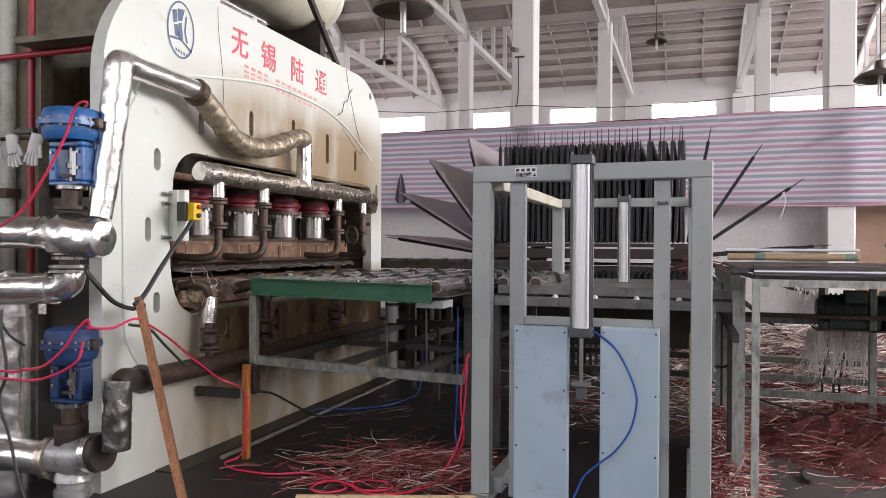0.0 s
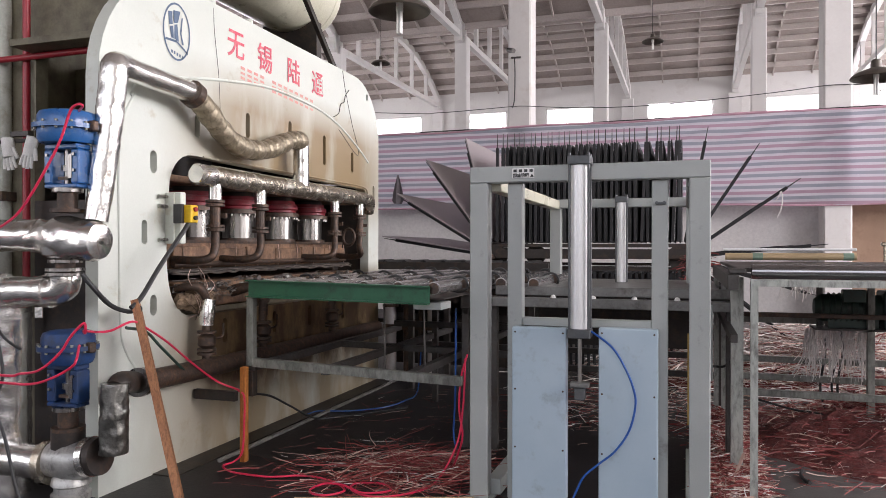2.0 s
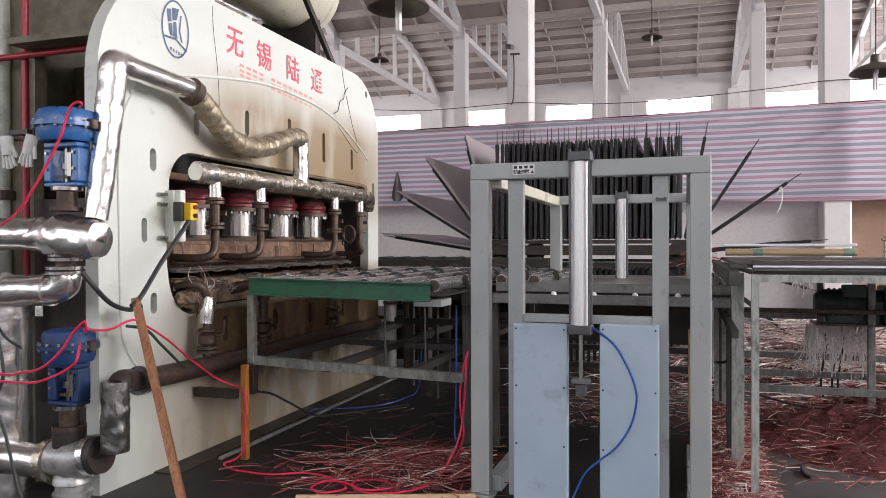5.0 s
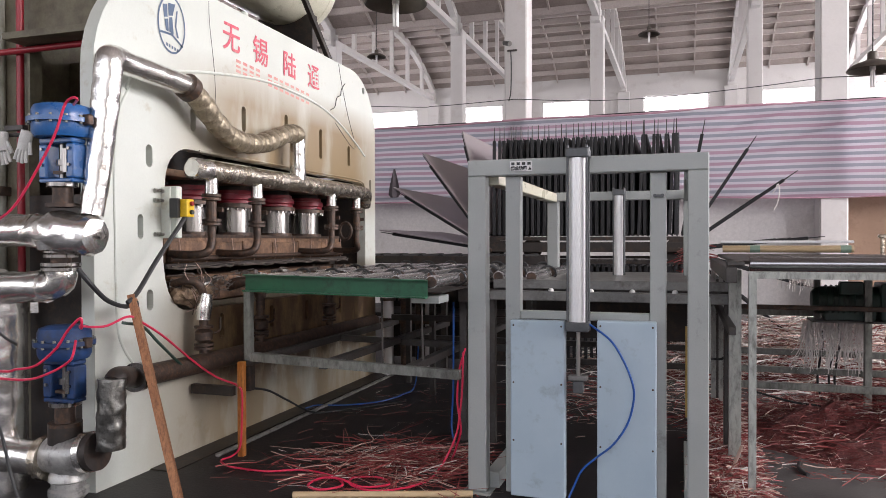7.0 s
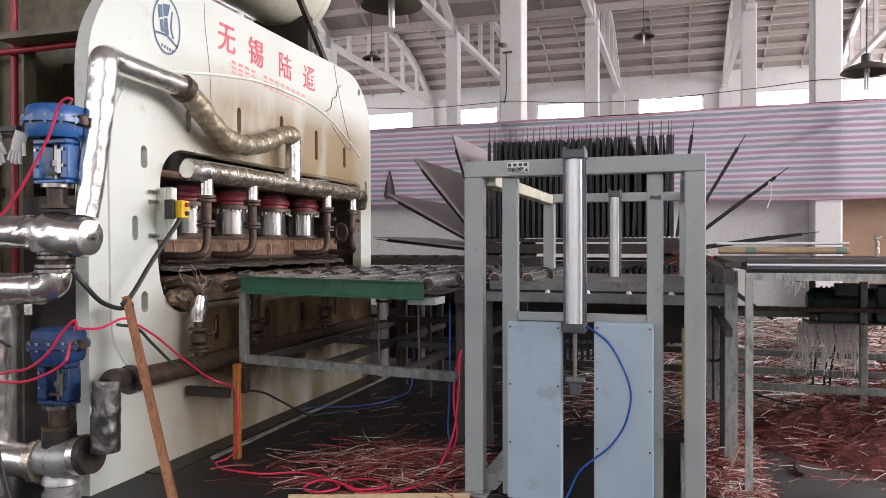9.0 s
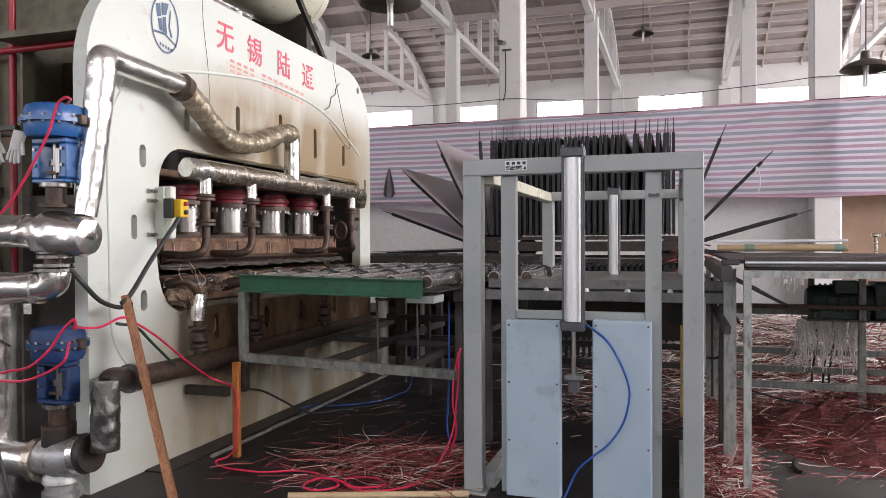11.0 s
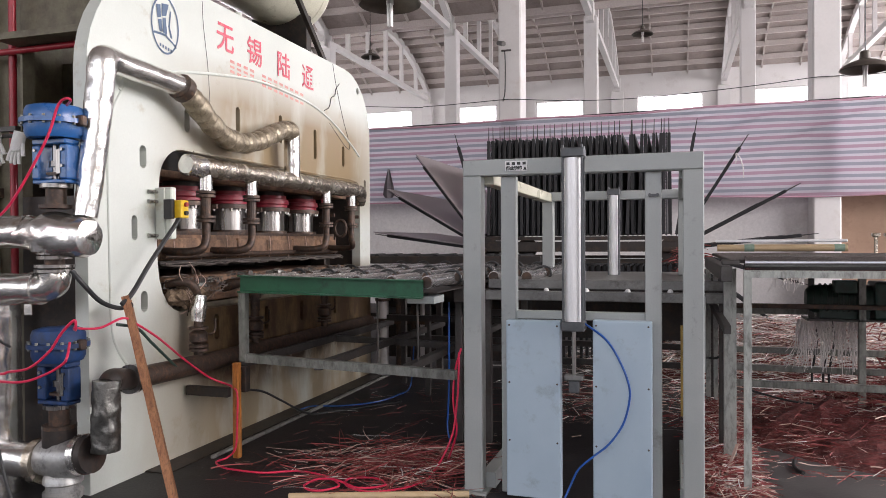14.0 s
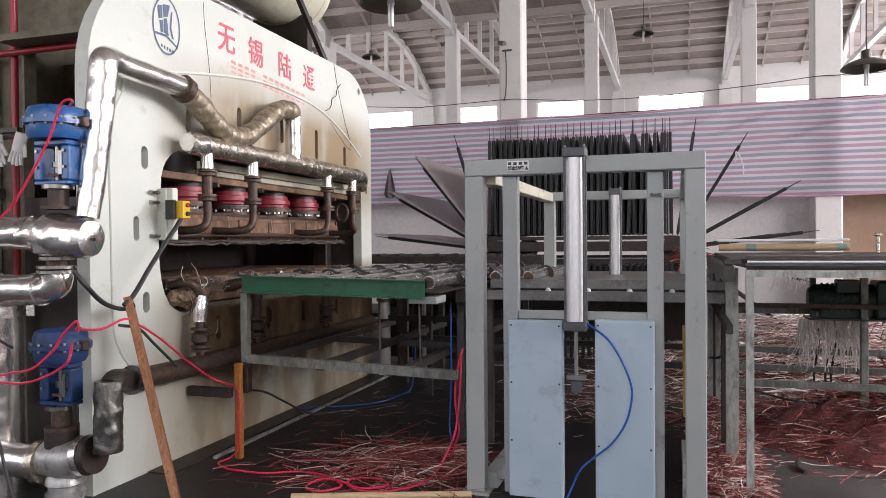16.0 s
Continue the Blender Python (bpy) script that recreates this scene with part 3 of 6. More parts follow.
def hall():
    ground()
    win = [(c - w / 2, c + w / 2, 8.42, 9.95) for c, w in ((-18.0, 3.4), (-12.1, 2.9), (-6.75, 2.9), (-0.35, 3.65), (5.6, 3.0), (11.4, 3.0))]
    holed_wall("wall_north", "y", WALL_N, WALL_N + 0.3, X_W, X_E, 0, 13.6, win, M_WALL, "whitewashed end wall with a row of high windows")
    holed_wall("wall_east", "x", X_E, X_E + 0.3, Y_S, WALL_N, 0, 13.6,
               [(-2.6, 6.6, 4.3, 8.9), (8.4, 14.8, 1.5, 8.9), (17.0, 29.0, 3.8, 9.2), (32.0, 44.0, 5.4, 9.6)], M_WALL, "whitewashed side wall with wide openings")
    holed_wall("wall_west", "x", X_W - 0.3, X_W, Y_S, WALL_N, 0, 13.6, [(19.5, 40.5, 5.4, 9.6)], M_WALL, "whitewashed side wall with wide openings")
    holed_wall("wall_south", "y", Y_S - 0.3, Y_S, X_W, X_E, 0, 13.6, [(-22.0, -8.0, 1.4, 6.6), (-7.2, 5.2, 2.7, 7.1)], M_WALL, "whitewashed wall with two wide openings")
    for k, (c, w) in enumerate(((-18.0, 3.4), (-12.1, 2.9), (-6.75, 2.9), (-0.35, 3.65), (5.6, 3.0), (11.4, 3.0))):
        w_ob = thing("window_%d" % (k + 1), "overexposed high steel-framed window", "", kind="structure")
        f = bmesh.new()
        for s in (-1, 1):
            box(c + s * (w / 2 - 0.04) - 0.03, c + s * (w / 2 - 0.04) + 0.03, WALL_N + 0.1, WALL_N + 0.16, 8.44, 9.93, bm=f)
        for z in (8.46, 9.91):
            box(c - w / 2, c + w / 2, WALL_N + 0.1, WALL_N + 0.16, z - 0.03, z + 0.03, bm=f)
        part("window_frame", f, M_COLUMN, w_ob)
        part("window_sill", box(c - w / 2 - 0.1, c + w / 2 + 0.1, WALL_N - 0.08, WALL_N - 0.003, 8.3, 8.42), M_COLUMN, w_ob)
    # curved roofs of ribbed slabs, one over each span
    spans = ((-7.3, 15.3), (15.3, 30.6), (30.6, 45.3))
    bm = bmesh.new()
    for y0, y1 in spans:
        n = 15
        pts = []
        for i in range(n + 1):
            u = i / n
            pts.append((y0 + (y1 - y0) * u, CHORD + 0.55 + (RISE - 0.3) * (1 - (2 * u - 1) ** 2)))
        for (ya, za), (yb, zb) in zip(pts, pts[1:]):
            beam = Vector((0, yb - ya, zb - za))
            d = beam.normalized()
            nrm = Vector((0, -d.z, d.y))
            a, b = Vector((0, ya, za)), Vector((0, yb, zb))
            q = [bm.verts.new((x, p.y, p.z)) for x in (X_W - 0.3, X_E + 0.3) for p in (a, b, b + nrm * 0.12, a + nrm * 0.12)]
            for f in ((0, 1, 2, 3), (7, 6, 5, 4), (0, 4, 5, 1), (1, 5, 6, 2), (2, 6, 7, 3), (3, 7, 4, 0)):
                bm.faces.new([q[i] for i in f])
            # slab edge ribs along the hall and short cross ribs
            mark = len(bm.faces)
            e, h = b - d * 0.02, 0.27
            beam_between(Vector((X_W, e.y, e.z)) - nrm * h / 2, Vector((X_E, e.y, e.z)) - nrm * h / 2, 0.15, h, bm=bm)
            for x in np.arange(X_W + 0.99, X_E, 1.973):
                m = (a + b) / 2 - nrm * 0.09
                beam_between(Vector((x, ya, m.z - (zb - za) / 2)), Vector((x, yb, m.z + (zb - za) / 2)), 0.07, 0.16, bm=bm)
            bm.faces.ensure_lookup_table()
            for f in bm.faces[mark:]:
                f.material_index = 1
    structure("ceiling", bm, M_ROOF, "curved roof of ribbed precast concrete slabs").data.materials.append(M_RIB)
    backdrop = bpy.data.materials.new("bright_overcast_sky")
    backdrop.use_nodes = True
    b = backdrop.node_tree.nodes["Principled BSDF"]
    b.inputs["Base Color"].default_value = (0.8, 0.8, 0.8, 1)
    b.inputs["Emission Color"].default_value = (1.0, 0.98, 1.0, 1)
    b.inputs["Emission Strength"].default_value = 2.6
    structure("backdrop", box(X_W - 8, X_E + 8, 49.0, 49.2, 2.0, 22.0), backdrop, "plain bright overcast sky outside the windows")


def truss():
    """Concrete bowstring truss over a 15 m span along y, its chord at z 0."""
    t = thing("roof_truss", "whitewashed concrete bowstring roof truss", "roof truss", group="roof trusses")
    L_ = 14.6
    arch = [(0, L_ * i / 12 - L_ / 2, 0.35 + RISE * 0.86 * (1 - (2 * i / 12 - 1) ** 2)) for i in range(13)]
    bm = bmesh.new()
    rings = [[bm.verts.new((sx, y, z + sz)) for sx, sz in ((-0.13, -0.17), (0.13, -0.17), (0.13, 0.17), (-0.13, 0.17))] for _, y, z in arch]
    for r0, r1 in zip(rings, rings[1:]):
        for k in range(4):
            bm.faces.new((r0[k], r0[(k + 1) % 4], r1[(k + 1) % 4], r1[k]))
    bm.faces.new(rings[0][::-1])
    bm.faces.new(rings[-1])
    part("top_chord", bm, M_COLUMN, t)
    part("bottom_chord", box(-0.12, 0.12, -L_ / 2, L_ / 2, -0.12, 0.12), M_COLUMN, t)
    for i in (2, 4, 6, 8, 10):
        part("web_post", box(-0.09, 0.09, arch[i][1] - 0.1, arch[i][1] + 0.1, 0.1, arch[i][2] - 0.1), M_COLUMN, t)
    for s in (-1, 1):
        part("end_block", box(-0.16, 0.16, s * L_ / 2 - 0.35, s * L_ / 2 + 0.35, -0.3, 0.55), M_COLUMN, t)
    return t


def columns_and_trusses():
    t0 = None
    for y in ((ROW_A + ROW_B) / 2, (ROW_B + WALL_N) / 2 - 0.15):
        for x in ROWS_X:
            m = pose(x, y, CHORD)
            if t0 is None:
                t0 = truss()
                t0.matrix_basis = m
            else:
                copy_thing(t0, m)
    for y, w in ((ROW_A, 0.24), (ROW_B, 0.27), (WALL_N - 0.16, 0.3)):
        for x in ROWS_X:
            if y > WALL_N - 1:
                bm = box(x - 0.35, x + 0.35, y - 0.15, y + 0.13, 0, CHORD - 0.3, 0.02)
            else:
                bm = box(x - w, x + w, y - 0.28, y + 0.28, 0, CHORD + 0.02, 0.03)
            tagged(part("column", bm, M_COLUMN), "square whitewashed concrete column of the hall", "column", "hall columns")


def crease(x, z):
    """Diagonal pull folds in the upper part of the sheeting, strongest past the cooler."""
    along, across = x * 0.94 + z * 0.33, z * 0.94 - x * 0.33
    fold = noise.noise(Vector((along * 0.45, across * 5.5, 1.7)))
    reach = max(0.0, min(1.0, (z - 2.7) / 0.6)) * max(0.0, min(1.0, (x + 1.0) / 1.5)) * max(0.0, min(1.0, (6.0 - x) / 2.0))
    return -0.12 * reach * max(0.0, fold) - 0.015 * max(0.0, noise.noise(Vector((along * 0.5, across * 3, 8.0))))


def partition():
    """Low whitewashed wall behind the first column row, with a brown board door."""
    holed_wall("wall_partition", "y", ROW_A + 0.32, ROW_A + 0.56, X_W, X_E, 0, 2.6, [(2.9, 5.6, 0.0, 2.35)], M_WALL, "low whitewashed partition wall behind the columns")
    d = thing("door_1", "brown fibreboard sliding door in the partition", "", kind="structure")
    part("door_leaf", box(2.92, 5.58, ROW_A + 0.40, ROW_A + 0.46, 0.01, 2.34, 0.01), M_BROWN, d)
    # striped sheeting hung in front of the columns, with sagging folds
    bm = bmesh.new()
    uv = bm.loops.layers.uv.new("uv")
    nx, nz = 300, 44
    grid = []
    for i in range(nx + 1):
        x = -10.5 + 19.5 * i / nx
        col = []
        top = 3.90 + 0.02 * math.sin(x * 1.6) + 0.009 * (x + 2)
        bot = 2.22 + 0.03 * math.sin(x * 1.1 + 2)
        for j in range(nz + 1):
            v = j / nz
            z = top + (bot - top) * v
            y = ROW_A - 0.312 + 0.022 * noise.noise(Vector((x * 1.3, z * 0.8, 3))) + 0.012 * math.sin(x * 3.1 + 2.0 * v) * v + crease(x, z)
            col.append((bm.verts.new((x, y, z)), (x / 4, z / 0.215 + 0.06 * noise.noise(Vector((x * 0.7, z, 9))))))
        grid.append(col)
    for i in range(nx):
        for j in range(nz):
            q = (grid[i][j], grid[i + 1][j], grid[i + 1][j + 1], grid[i][j + 1])
            f = bm.faces.new([a for a, _ in q])
            for lp, (_, c) in zip(f.loops, q):
                lp[uv].uv = c
    bmesh.ops.solidify(bm, geom=bm.faces[:], thickness=0.004)
    t = thing("tarpaulin", "red white and blue striped plastic sheeting hung across columns", "tarpaulin")
    part("sheet", bm, M_STRIPE, t, smooth=True)
    part("top_hem", tube([(x, ROW_A - 0.312, 3.905 + 0.02 * math.sin(x * 1.6) + 0.009 * (x + 2)) for x in np.arange(-10.5, 9.01, 0.5)], 0.022, 8, n=2), M_HEM, t, "pinkish red rolled hem", smooth=True)
    part("bottom_hem", tube([(x, ROW_A - 0.318, 2.22 + 0.03 * math.sin(x * 1.1 + 2)) for x in np.arange(-10.5, 9.01, 0.5)], 0.016, 8, n=2), M_HEM, t, smooth=True)
    line = part("rope", tube([(-10.5, ROW_A - 0.30, 3.87), (-3.3, ROW_A - 0.295, 3.91), (2.6, ROW_A - 0.295, 3.96), (9, ROW_A - 0.30, 4.0)], 0.012, 6), M_CABLE)
    tagged(line, "thin dark rope that carries the striped sheeting", "rope")


hall()
columns_and_trusses()
partition()

# ---------- the laminating press ----------
PX = -3.12          # front face of the press
Y0, Y1, ZT = 3.31, 7.26, 3.10
LIFT = [(0, 0), (13.6, 0), (13.8, 0.007), (14.0, 0.027), (14.2, 0.050), (14.4, 0.075), (14.6, 0.097), (14.8, 0.122), (15.0, 0.152), (15.3, 0.167), (15.6, 0.173), (16.0, 0.174)]


def press():
    p = thing("laminating_press", "pale green hydraulic laminating press with heat-stained front", "press")
    opening = [(4.155, 0.944), (7.0, 0.944)] + arc(6.86, 1.86, 0.14, 0, 90, 5) + arc(4.14, 1.78, 0.235, 90, 180, 7) + [(3.88, 1.40), (3.885, 1.27), (3.90, 1.17), (3.93, 1.085), (3.975, 1.02), (4.03, 0.975), (4.09, 0.952)]
    outer = [(Y0, 0.0), (Y1, 0.0)] + arc(Y1 - 0.60, ZT - 0.60, 0.60, 0, 90, 10) + arc(Y0 + 0.72, ZT - 0.72, 0.72, 90, 180, 10)
    slots = [slot(y, z0, z1, 0.055) for y, z0, z1 in ((4.19, 2.14, 2.30), (4.79, 2.22, 2.41), (5.41, 2.22, 2.45), (6.02, 2.15, 2.42), (6.61, 2.14, 2.34))]
    slots += [slot(y, z0, z1, 0.055) for y, z0, z1 in ((5.17, 0.72, 0.90), (5.75, 0.72, 0.90), (4.5, 0.72, 0.9), (6.4, 0.72, 0.9))]
    slots += [slot(3.76, 1.86, 2.0, 0.06), slot(3.68, 1.42, 1.57, 0.05), slot(3.76, 0.98, 1.11, 0.06), slot(7.13, 1.9, 2.05, 0.05)]
    slots += [slot(6.96, 2.91, 2.98, 0.06)]
    part("front_plate", plate(outer, [opening] + slots, PX, PX - 0.09), M_STAINED, p)
    # stepped belt over the arch and the bead round the daylight
    seam = [(3.56, 2.30), (3.66, 2.42), (4.0, 2.50), (4.5, 2.59), (5.03, 2.655), (5.47, 2.66), (5.96, 2.63), (6.37, 2.54), (6.78, 2.38), (6.98, 2.28)]
    part("weld_seam", tube([(PX + 0.002, y, z) for y, z in seam], 0.011, 8), M_PAINT, p)
    part("weld_seam", tube([(PX + 0.002, y, z) for y, z in ((3.60, 2.33), (3.50, 2.15), (3.465, 1.9), (3.47, 1.4), (3.48, 0.95), (3.53, 0.78), (3.66, 0.62))], 0.009, 8), M_PAINT, p)
    part("opening_bead", tube([(PX + 0.004, 4.25, 2.015), (PX + 0.006, 5.0, 2.02), (PX + 0.006, 6.0, 2.02), (PX + 0.006, 6.84, 2.018), (PX + 0.006, 6.98, 1.95)], 0.008, 8), M_STAINED, p)
    part("hole_plug", cyl((PX - 0.085, 6.96, 2.945), (PX - 0.04, 6.96, 2.945), 0.036, seg=16), M_BLACK, p)
    # second frame plate, left unpierced to keep the opening dark, end stiffeners and bed
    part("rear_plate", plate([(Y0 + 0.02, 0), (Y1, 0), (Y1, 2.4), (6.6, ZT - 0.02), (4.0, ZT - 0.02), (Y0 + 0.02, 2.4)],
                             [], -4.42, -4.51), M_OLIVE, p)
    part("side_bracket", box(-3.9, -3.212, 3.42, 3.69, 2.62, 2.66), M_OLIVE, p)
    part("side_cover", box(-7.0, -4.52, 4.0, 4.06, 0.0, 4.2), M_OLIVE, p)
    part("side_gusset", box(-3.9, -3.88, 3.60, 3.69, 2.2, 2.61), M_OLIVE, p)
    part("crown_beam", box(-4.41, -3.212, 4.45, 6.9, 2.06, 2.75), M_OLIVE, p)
    part("crown_lip", box(-3.6, -3.213, 4.5, 6.95, 1.935, 1.99, 0.004), M_CREAM, p)
    part("crown_lip", box(-3.6, -3.235, 4.5, 6.95, 1.892, 1.931, 0.004), M_CREAM, p)
    part("crown_lip", box(-3.6, -3.25, 4.0, 6.95, 1.84, 1.889, 0.004), M_HEATED, p)
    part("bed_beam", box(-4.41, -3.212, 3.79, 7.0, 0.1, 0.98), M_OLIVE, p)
    # lower end wall is black instead of olive to paint in the interior shade
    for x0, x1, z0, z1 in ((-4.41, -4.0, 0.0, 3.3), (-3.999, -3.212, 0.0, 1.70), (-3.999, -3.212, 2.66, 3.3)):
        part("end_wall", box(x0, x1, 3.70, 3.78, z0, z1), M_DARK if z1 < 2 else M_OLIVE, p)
    # added black sheets that stand for the deep shade inside the opening
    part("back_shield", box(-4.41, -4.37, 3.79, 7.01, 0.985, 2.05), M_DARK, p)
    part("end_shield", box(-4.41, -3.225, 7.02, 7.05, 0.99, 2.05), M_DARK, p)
    for y in (4.02, 6.94):
        part("guide_column", box(-3.62, -3.46, y - 0.06, y + 0.06, 0.99, 1.90, 0.01), M_DARK, p)
    # thin dark sheet on the floor for the shade and grime at the foot
    part("plinth", box(-3.118, -2.95, 3.75, 7.3, 0.0, 0.008), M_DARK, p)
    part("grout_kerb", box(-2.902, -2.874, 4.1, 7.3, 0.0, 0.024, 0.006), M_KERB, p, "pale dusty grout kerb along the press foot")
    # red gland rings, darkened for the header's shadow, and bolts, fixed under the crown
    for y in (4.53, 5.085, 5.70, 6.25):
        for x in (-3.42, -4.0):
            r = part("cylinder_ring", lathe([(0.14, 1.805), (0.160, 1.805), (0.162, 1.775), (0.178, 1.77), (0.182, 1.735), (0.168, 1.725), (0.168, 1.705), (0.14, 1.70)], 32, at=(x, y, 0)), M_RED_RING, p, smooth=True)
            # black body above the ring paints in the shadow behind the header
            part("cylinder_body", cyl((x, y, 1.806), (x, y, 2.055), 0.138, seg=28), M_DARK, p, smooth=True)
            if x > -3.5:
                bm = bmesh.new()
                lathe([(0.138, 1.700), (0.190, 1.700), (0.190, 1.668), (0.138, 1.668)], 28, bm=bm, at=(x, y, 0))
                part("gland_flange", bm, M_IRON, r, "black flange with bright bolts")
                for i in range(16):
                    a = 2 * math.pi * i / 16
                    part("bolt", cyl((x + 0.172 * math.cos(a), y + 0.172 * math.sin(a), 1.669), (x + 0.172 * math.cos(a), y + 0.172 * math.sin(a), 1.648), 0.012, seg=6), M_CHROME, r)
    # fixed lower hot platen with ragged fringe
    low = part("lower_platen", box(-4.35, -3.19, 4.05, 6.8, 0.99, 1.17, 0.01), M_HEATED, p, "heat-browned lower hot platen")
    rnd = random.Random(4)
    bm = bmesh.new()
    for k in range(300):
        a = Vector((-3.19 + rnd.uniform(0, 0.05), rnd.uniform(4.0, 6.85), rnd.uniform(1.06, 1.185)))
        mid = a + Vector((rnd.uniform(0, 0.05), rnd.uniform(-0.12, 0.12), rnd.uniform(-0.03, 0.02)))
        end = mid + Vector((rnd.uniform(-0.03, 0.03), rnd.uniform(-0.1, 0.1), rnd.uniform(-0.05, 0.01)))
        w = rnd.uniform(0.0015, 0.005)
        beam_between(a, mid, 0.002, w, bm=bm)
        beam_between(mid, end, 0.002, w, bm=bm)
    tagged(part("fringe", bm, M_FRINGE, low, "ragged scorched trimmings along the platen edge"), kind="stuff")
    for m, count, lbl in ((M_FOIL_DARK, 60, "crumpled scraps of foil along the platen edge"), (M_DARK, 110, "scorched flakes of board along the platen edge")):
        bm = bmesh.new()
        for k in range(count):
            c = Vector((-3.17 + rnd.uniform(-0.01, 0.03), rnd.uniform(4.0, 6.85), rnd.uniform(1.08, 1.172)))
            w, h = rnd.uniform(0.01, 0.05), rnd.uniform(0.004, 0.018)
            ring = [bm.verts.new(c + Vector((rnd.uniform(-0.012, 0.012), dy * w + rnd.uniform(-0.01, 0.01), dz * h))) for dy, dz in ((-1, -1), (0, -1), (1, -1), (1, 1), (0, 1), (-1, 1))]
            bm.faces.new((ring[0], ring[1], ring[4], ring[5]))
            bm.faces.new((ring[1], ring[2], ring[3], ring[4]))
        tagged(part("edge_scraps", bm, m, low, lbl), kind="stuff")
    # scorched lagging bundled in the near corner of the daylight
    for cy, cz, r in ((4.05, 1.05, 0.07), (4.16, 1.02, 0.075), (4.27, 1.06, 0.06), (4.10, 1.13, 0.05)):
        bm = bmesh.new()
        bmesh.ops.create_icosphere(bm, subdivisions=3, radius=r)
        for v in bm.verts:
            v.co = v.co * (1 + 0.45 * noise.noise(v.co * 26 + Vector((cy, cz, 0)) * 9)) * 1.1
            v.co = Vector((v.co.x * 0.8 - 3.10, v.co.y * 1.15 + cy, v.co.z * 0.75 + cz))
        part("lagging_wad", bm, M_LAGGING, p, "scorched tan lagging bundled with wire", smooth=True)
    for k in range(14):
        y, z = rnd.uniform(3.96, 4.3), rnd.uniform(1.0, 1.28)
        part("tie_wire", tube([(-3.04, y, z), (-3.03, y + rnd.uniform(-0.08, 0.08), z - 0.06), (-3.05, y + rnd.uniform(-0.12, 0.12), z - rnd.uniform(0.1, 0.2))], 0.0022, 5, n=5), M_STRIP_TAN if k % 2 else M_IRON, p)
    # top marks: badge and lettering
    lx = PX + 0.003
    bm = bmesh.new()
    ring = [(3.975 + 0.135 * math.cos(a), 2.79 + 0.185 * math.sin(a)) for a in np.linspace(0, 2 * math.pi, 41)]
    inner = [(3.975 + 0.122 * math.cos(a), 2.79 + 0.172 * math.sin(a)) for a in np.linspace(0, 2 * math.pi, 41)]
    for i in range(40):
        q = [bm.verts.new((lx, *ring[i])), bm.verts.new((lx, *ring[i + 1])), bm.verts.new((lx, *inner[i + 1])), bm.verts.new((lx, *inner[i]))]
        bm.faces.new(q)

    def patch(pts):
        bm.faces.new([bm.verts.new((lx, 3.975 + y, 2.79 + z)) for y, z in pts])
    for q in (((-0.085, 0.11), (-0.045, 0.12), (-0.04, 0.04), (-0.075, 0.03)), ((-0.035, 0.13), (0.035, 0.14), (0.01, 0.06), (-0.03, 0.05)),
              ((-0.07, 0.02), (-0.035, 0.03), (-0.03, -0.05), (-0.055, -0.05)), ((-0.025, 0.04), (0.005, 0.05), (0.02, -0.06), (-0.025, -0.05)),
              ((-0.11, -0.06), (0.0, -0.055), (0.11, -0.11), (0.11, -0.125), (0.0, -0.07), (-0.11, -0.075)),
              ((0.045, 0.10), (0.06, 0.105), (0.045, 0.0), (0.07, -0.07), (0.05, -0.07), (0.03, 0.0))):
        patch(q)
    for k in range(5):
        patch([(-0.055 + k * 0.026, -0.125 - 0.004 * k), (-0.04 + k * 0.026, -0.125 - 0.004 * k), (-0.04 + k * 0.026, -0.145 - 0.004 * k), (-0.055 + k * 0.026, -0.145 - 0.004 * k)])
    part("badge", bm, M_LOGO, p, "oval navy badge stencilled on the crown")
    for ch, y, z in (("\u65e0", 4.52, 2.80), ("\u9521", 4.91, 2.79), ("\u9646", 5.35, 2.785), ("\u901a", 5.77, 2.775)):
        letter(ch, (PX + 0.004, y, z), 0.225, M_RED_LETTER, p)
    # a telephone number stays as plain bars
    yy = 4.69
    for k in range(13):
        w = 0.058
        if k == 4:
            yy += 0.085
            continue
        z = 2.74 - 0.05 * ((yy - 4.69) / 1.2) ** 1.3
        bm = bmesh.new()
        for z0, z1 in ((z, z - 0.022), (z - 0.04, z - 0.058), (z - 0.074, z - 0.095)):
            bm.faces.new([bm.verts.new((PX + 0.003, yy, z0)), bm.verts.new((PX + 0.003, yy + w, z0 - 0.003)), bm.verts.new((PX + 0.003, yy + w, z1 - 0.003)), bm.verts.new((PX + 0.003, yy, z1))])
        part("figure_bar", bm, M_PINK, p)
        yy += 0.088
    return p


def letter(text, at, size, material, parent, rz=90):
    cu = bpy.data.curves.new("lettering", "FONT")
    cu.body, cu.size, cu.extrude, cu.offset = text, size, 0.0008, 0.0022
    tmp = new("lettering_tmp", cu)
    dg = bpy.context.evaluated_depsgraph_get()
    me = bpy.data.meshes.new_from_object(tmp.evaluated_get(dg))
    bpy.data.objects.remove(tmp)
    me.materials.clear()
    me.materials.append(material)
    ob = new("lettering", me)
    ob.parent = parent
    ob.matrix_basis = pose(*at, 90, 0, rz)
    return ob


PRESS = press()


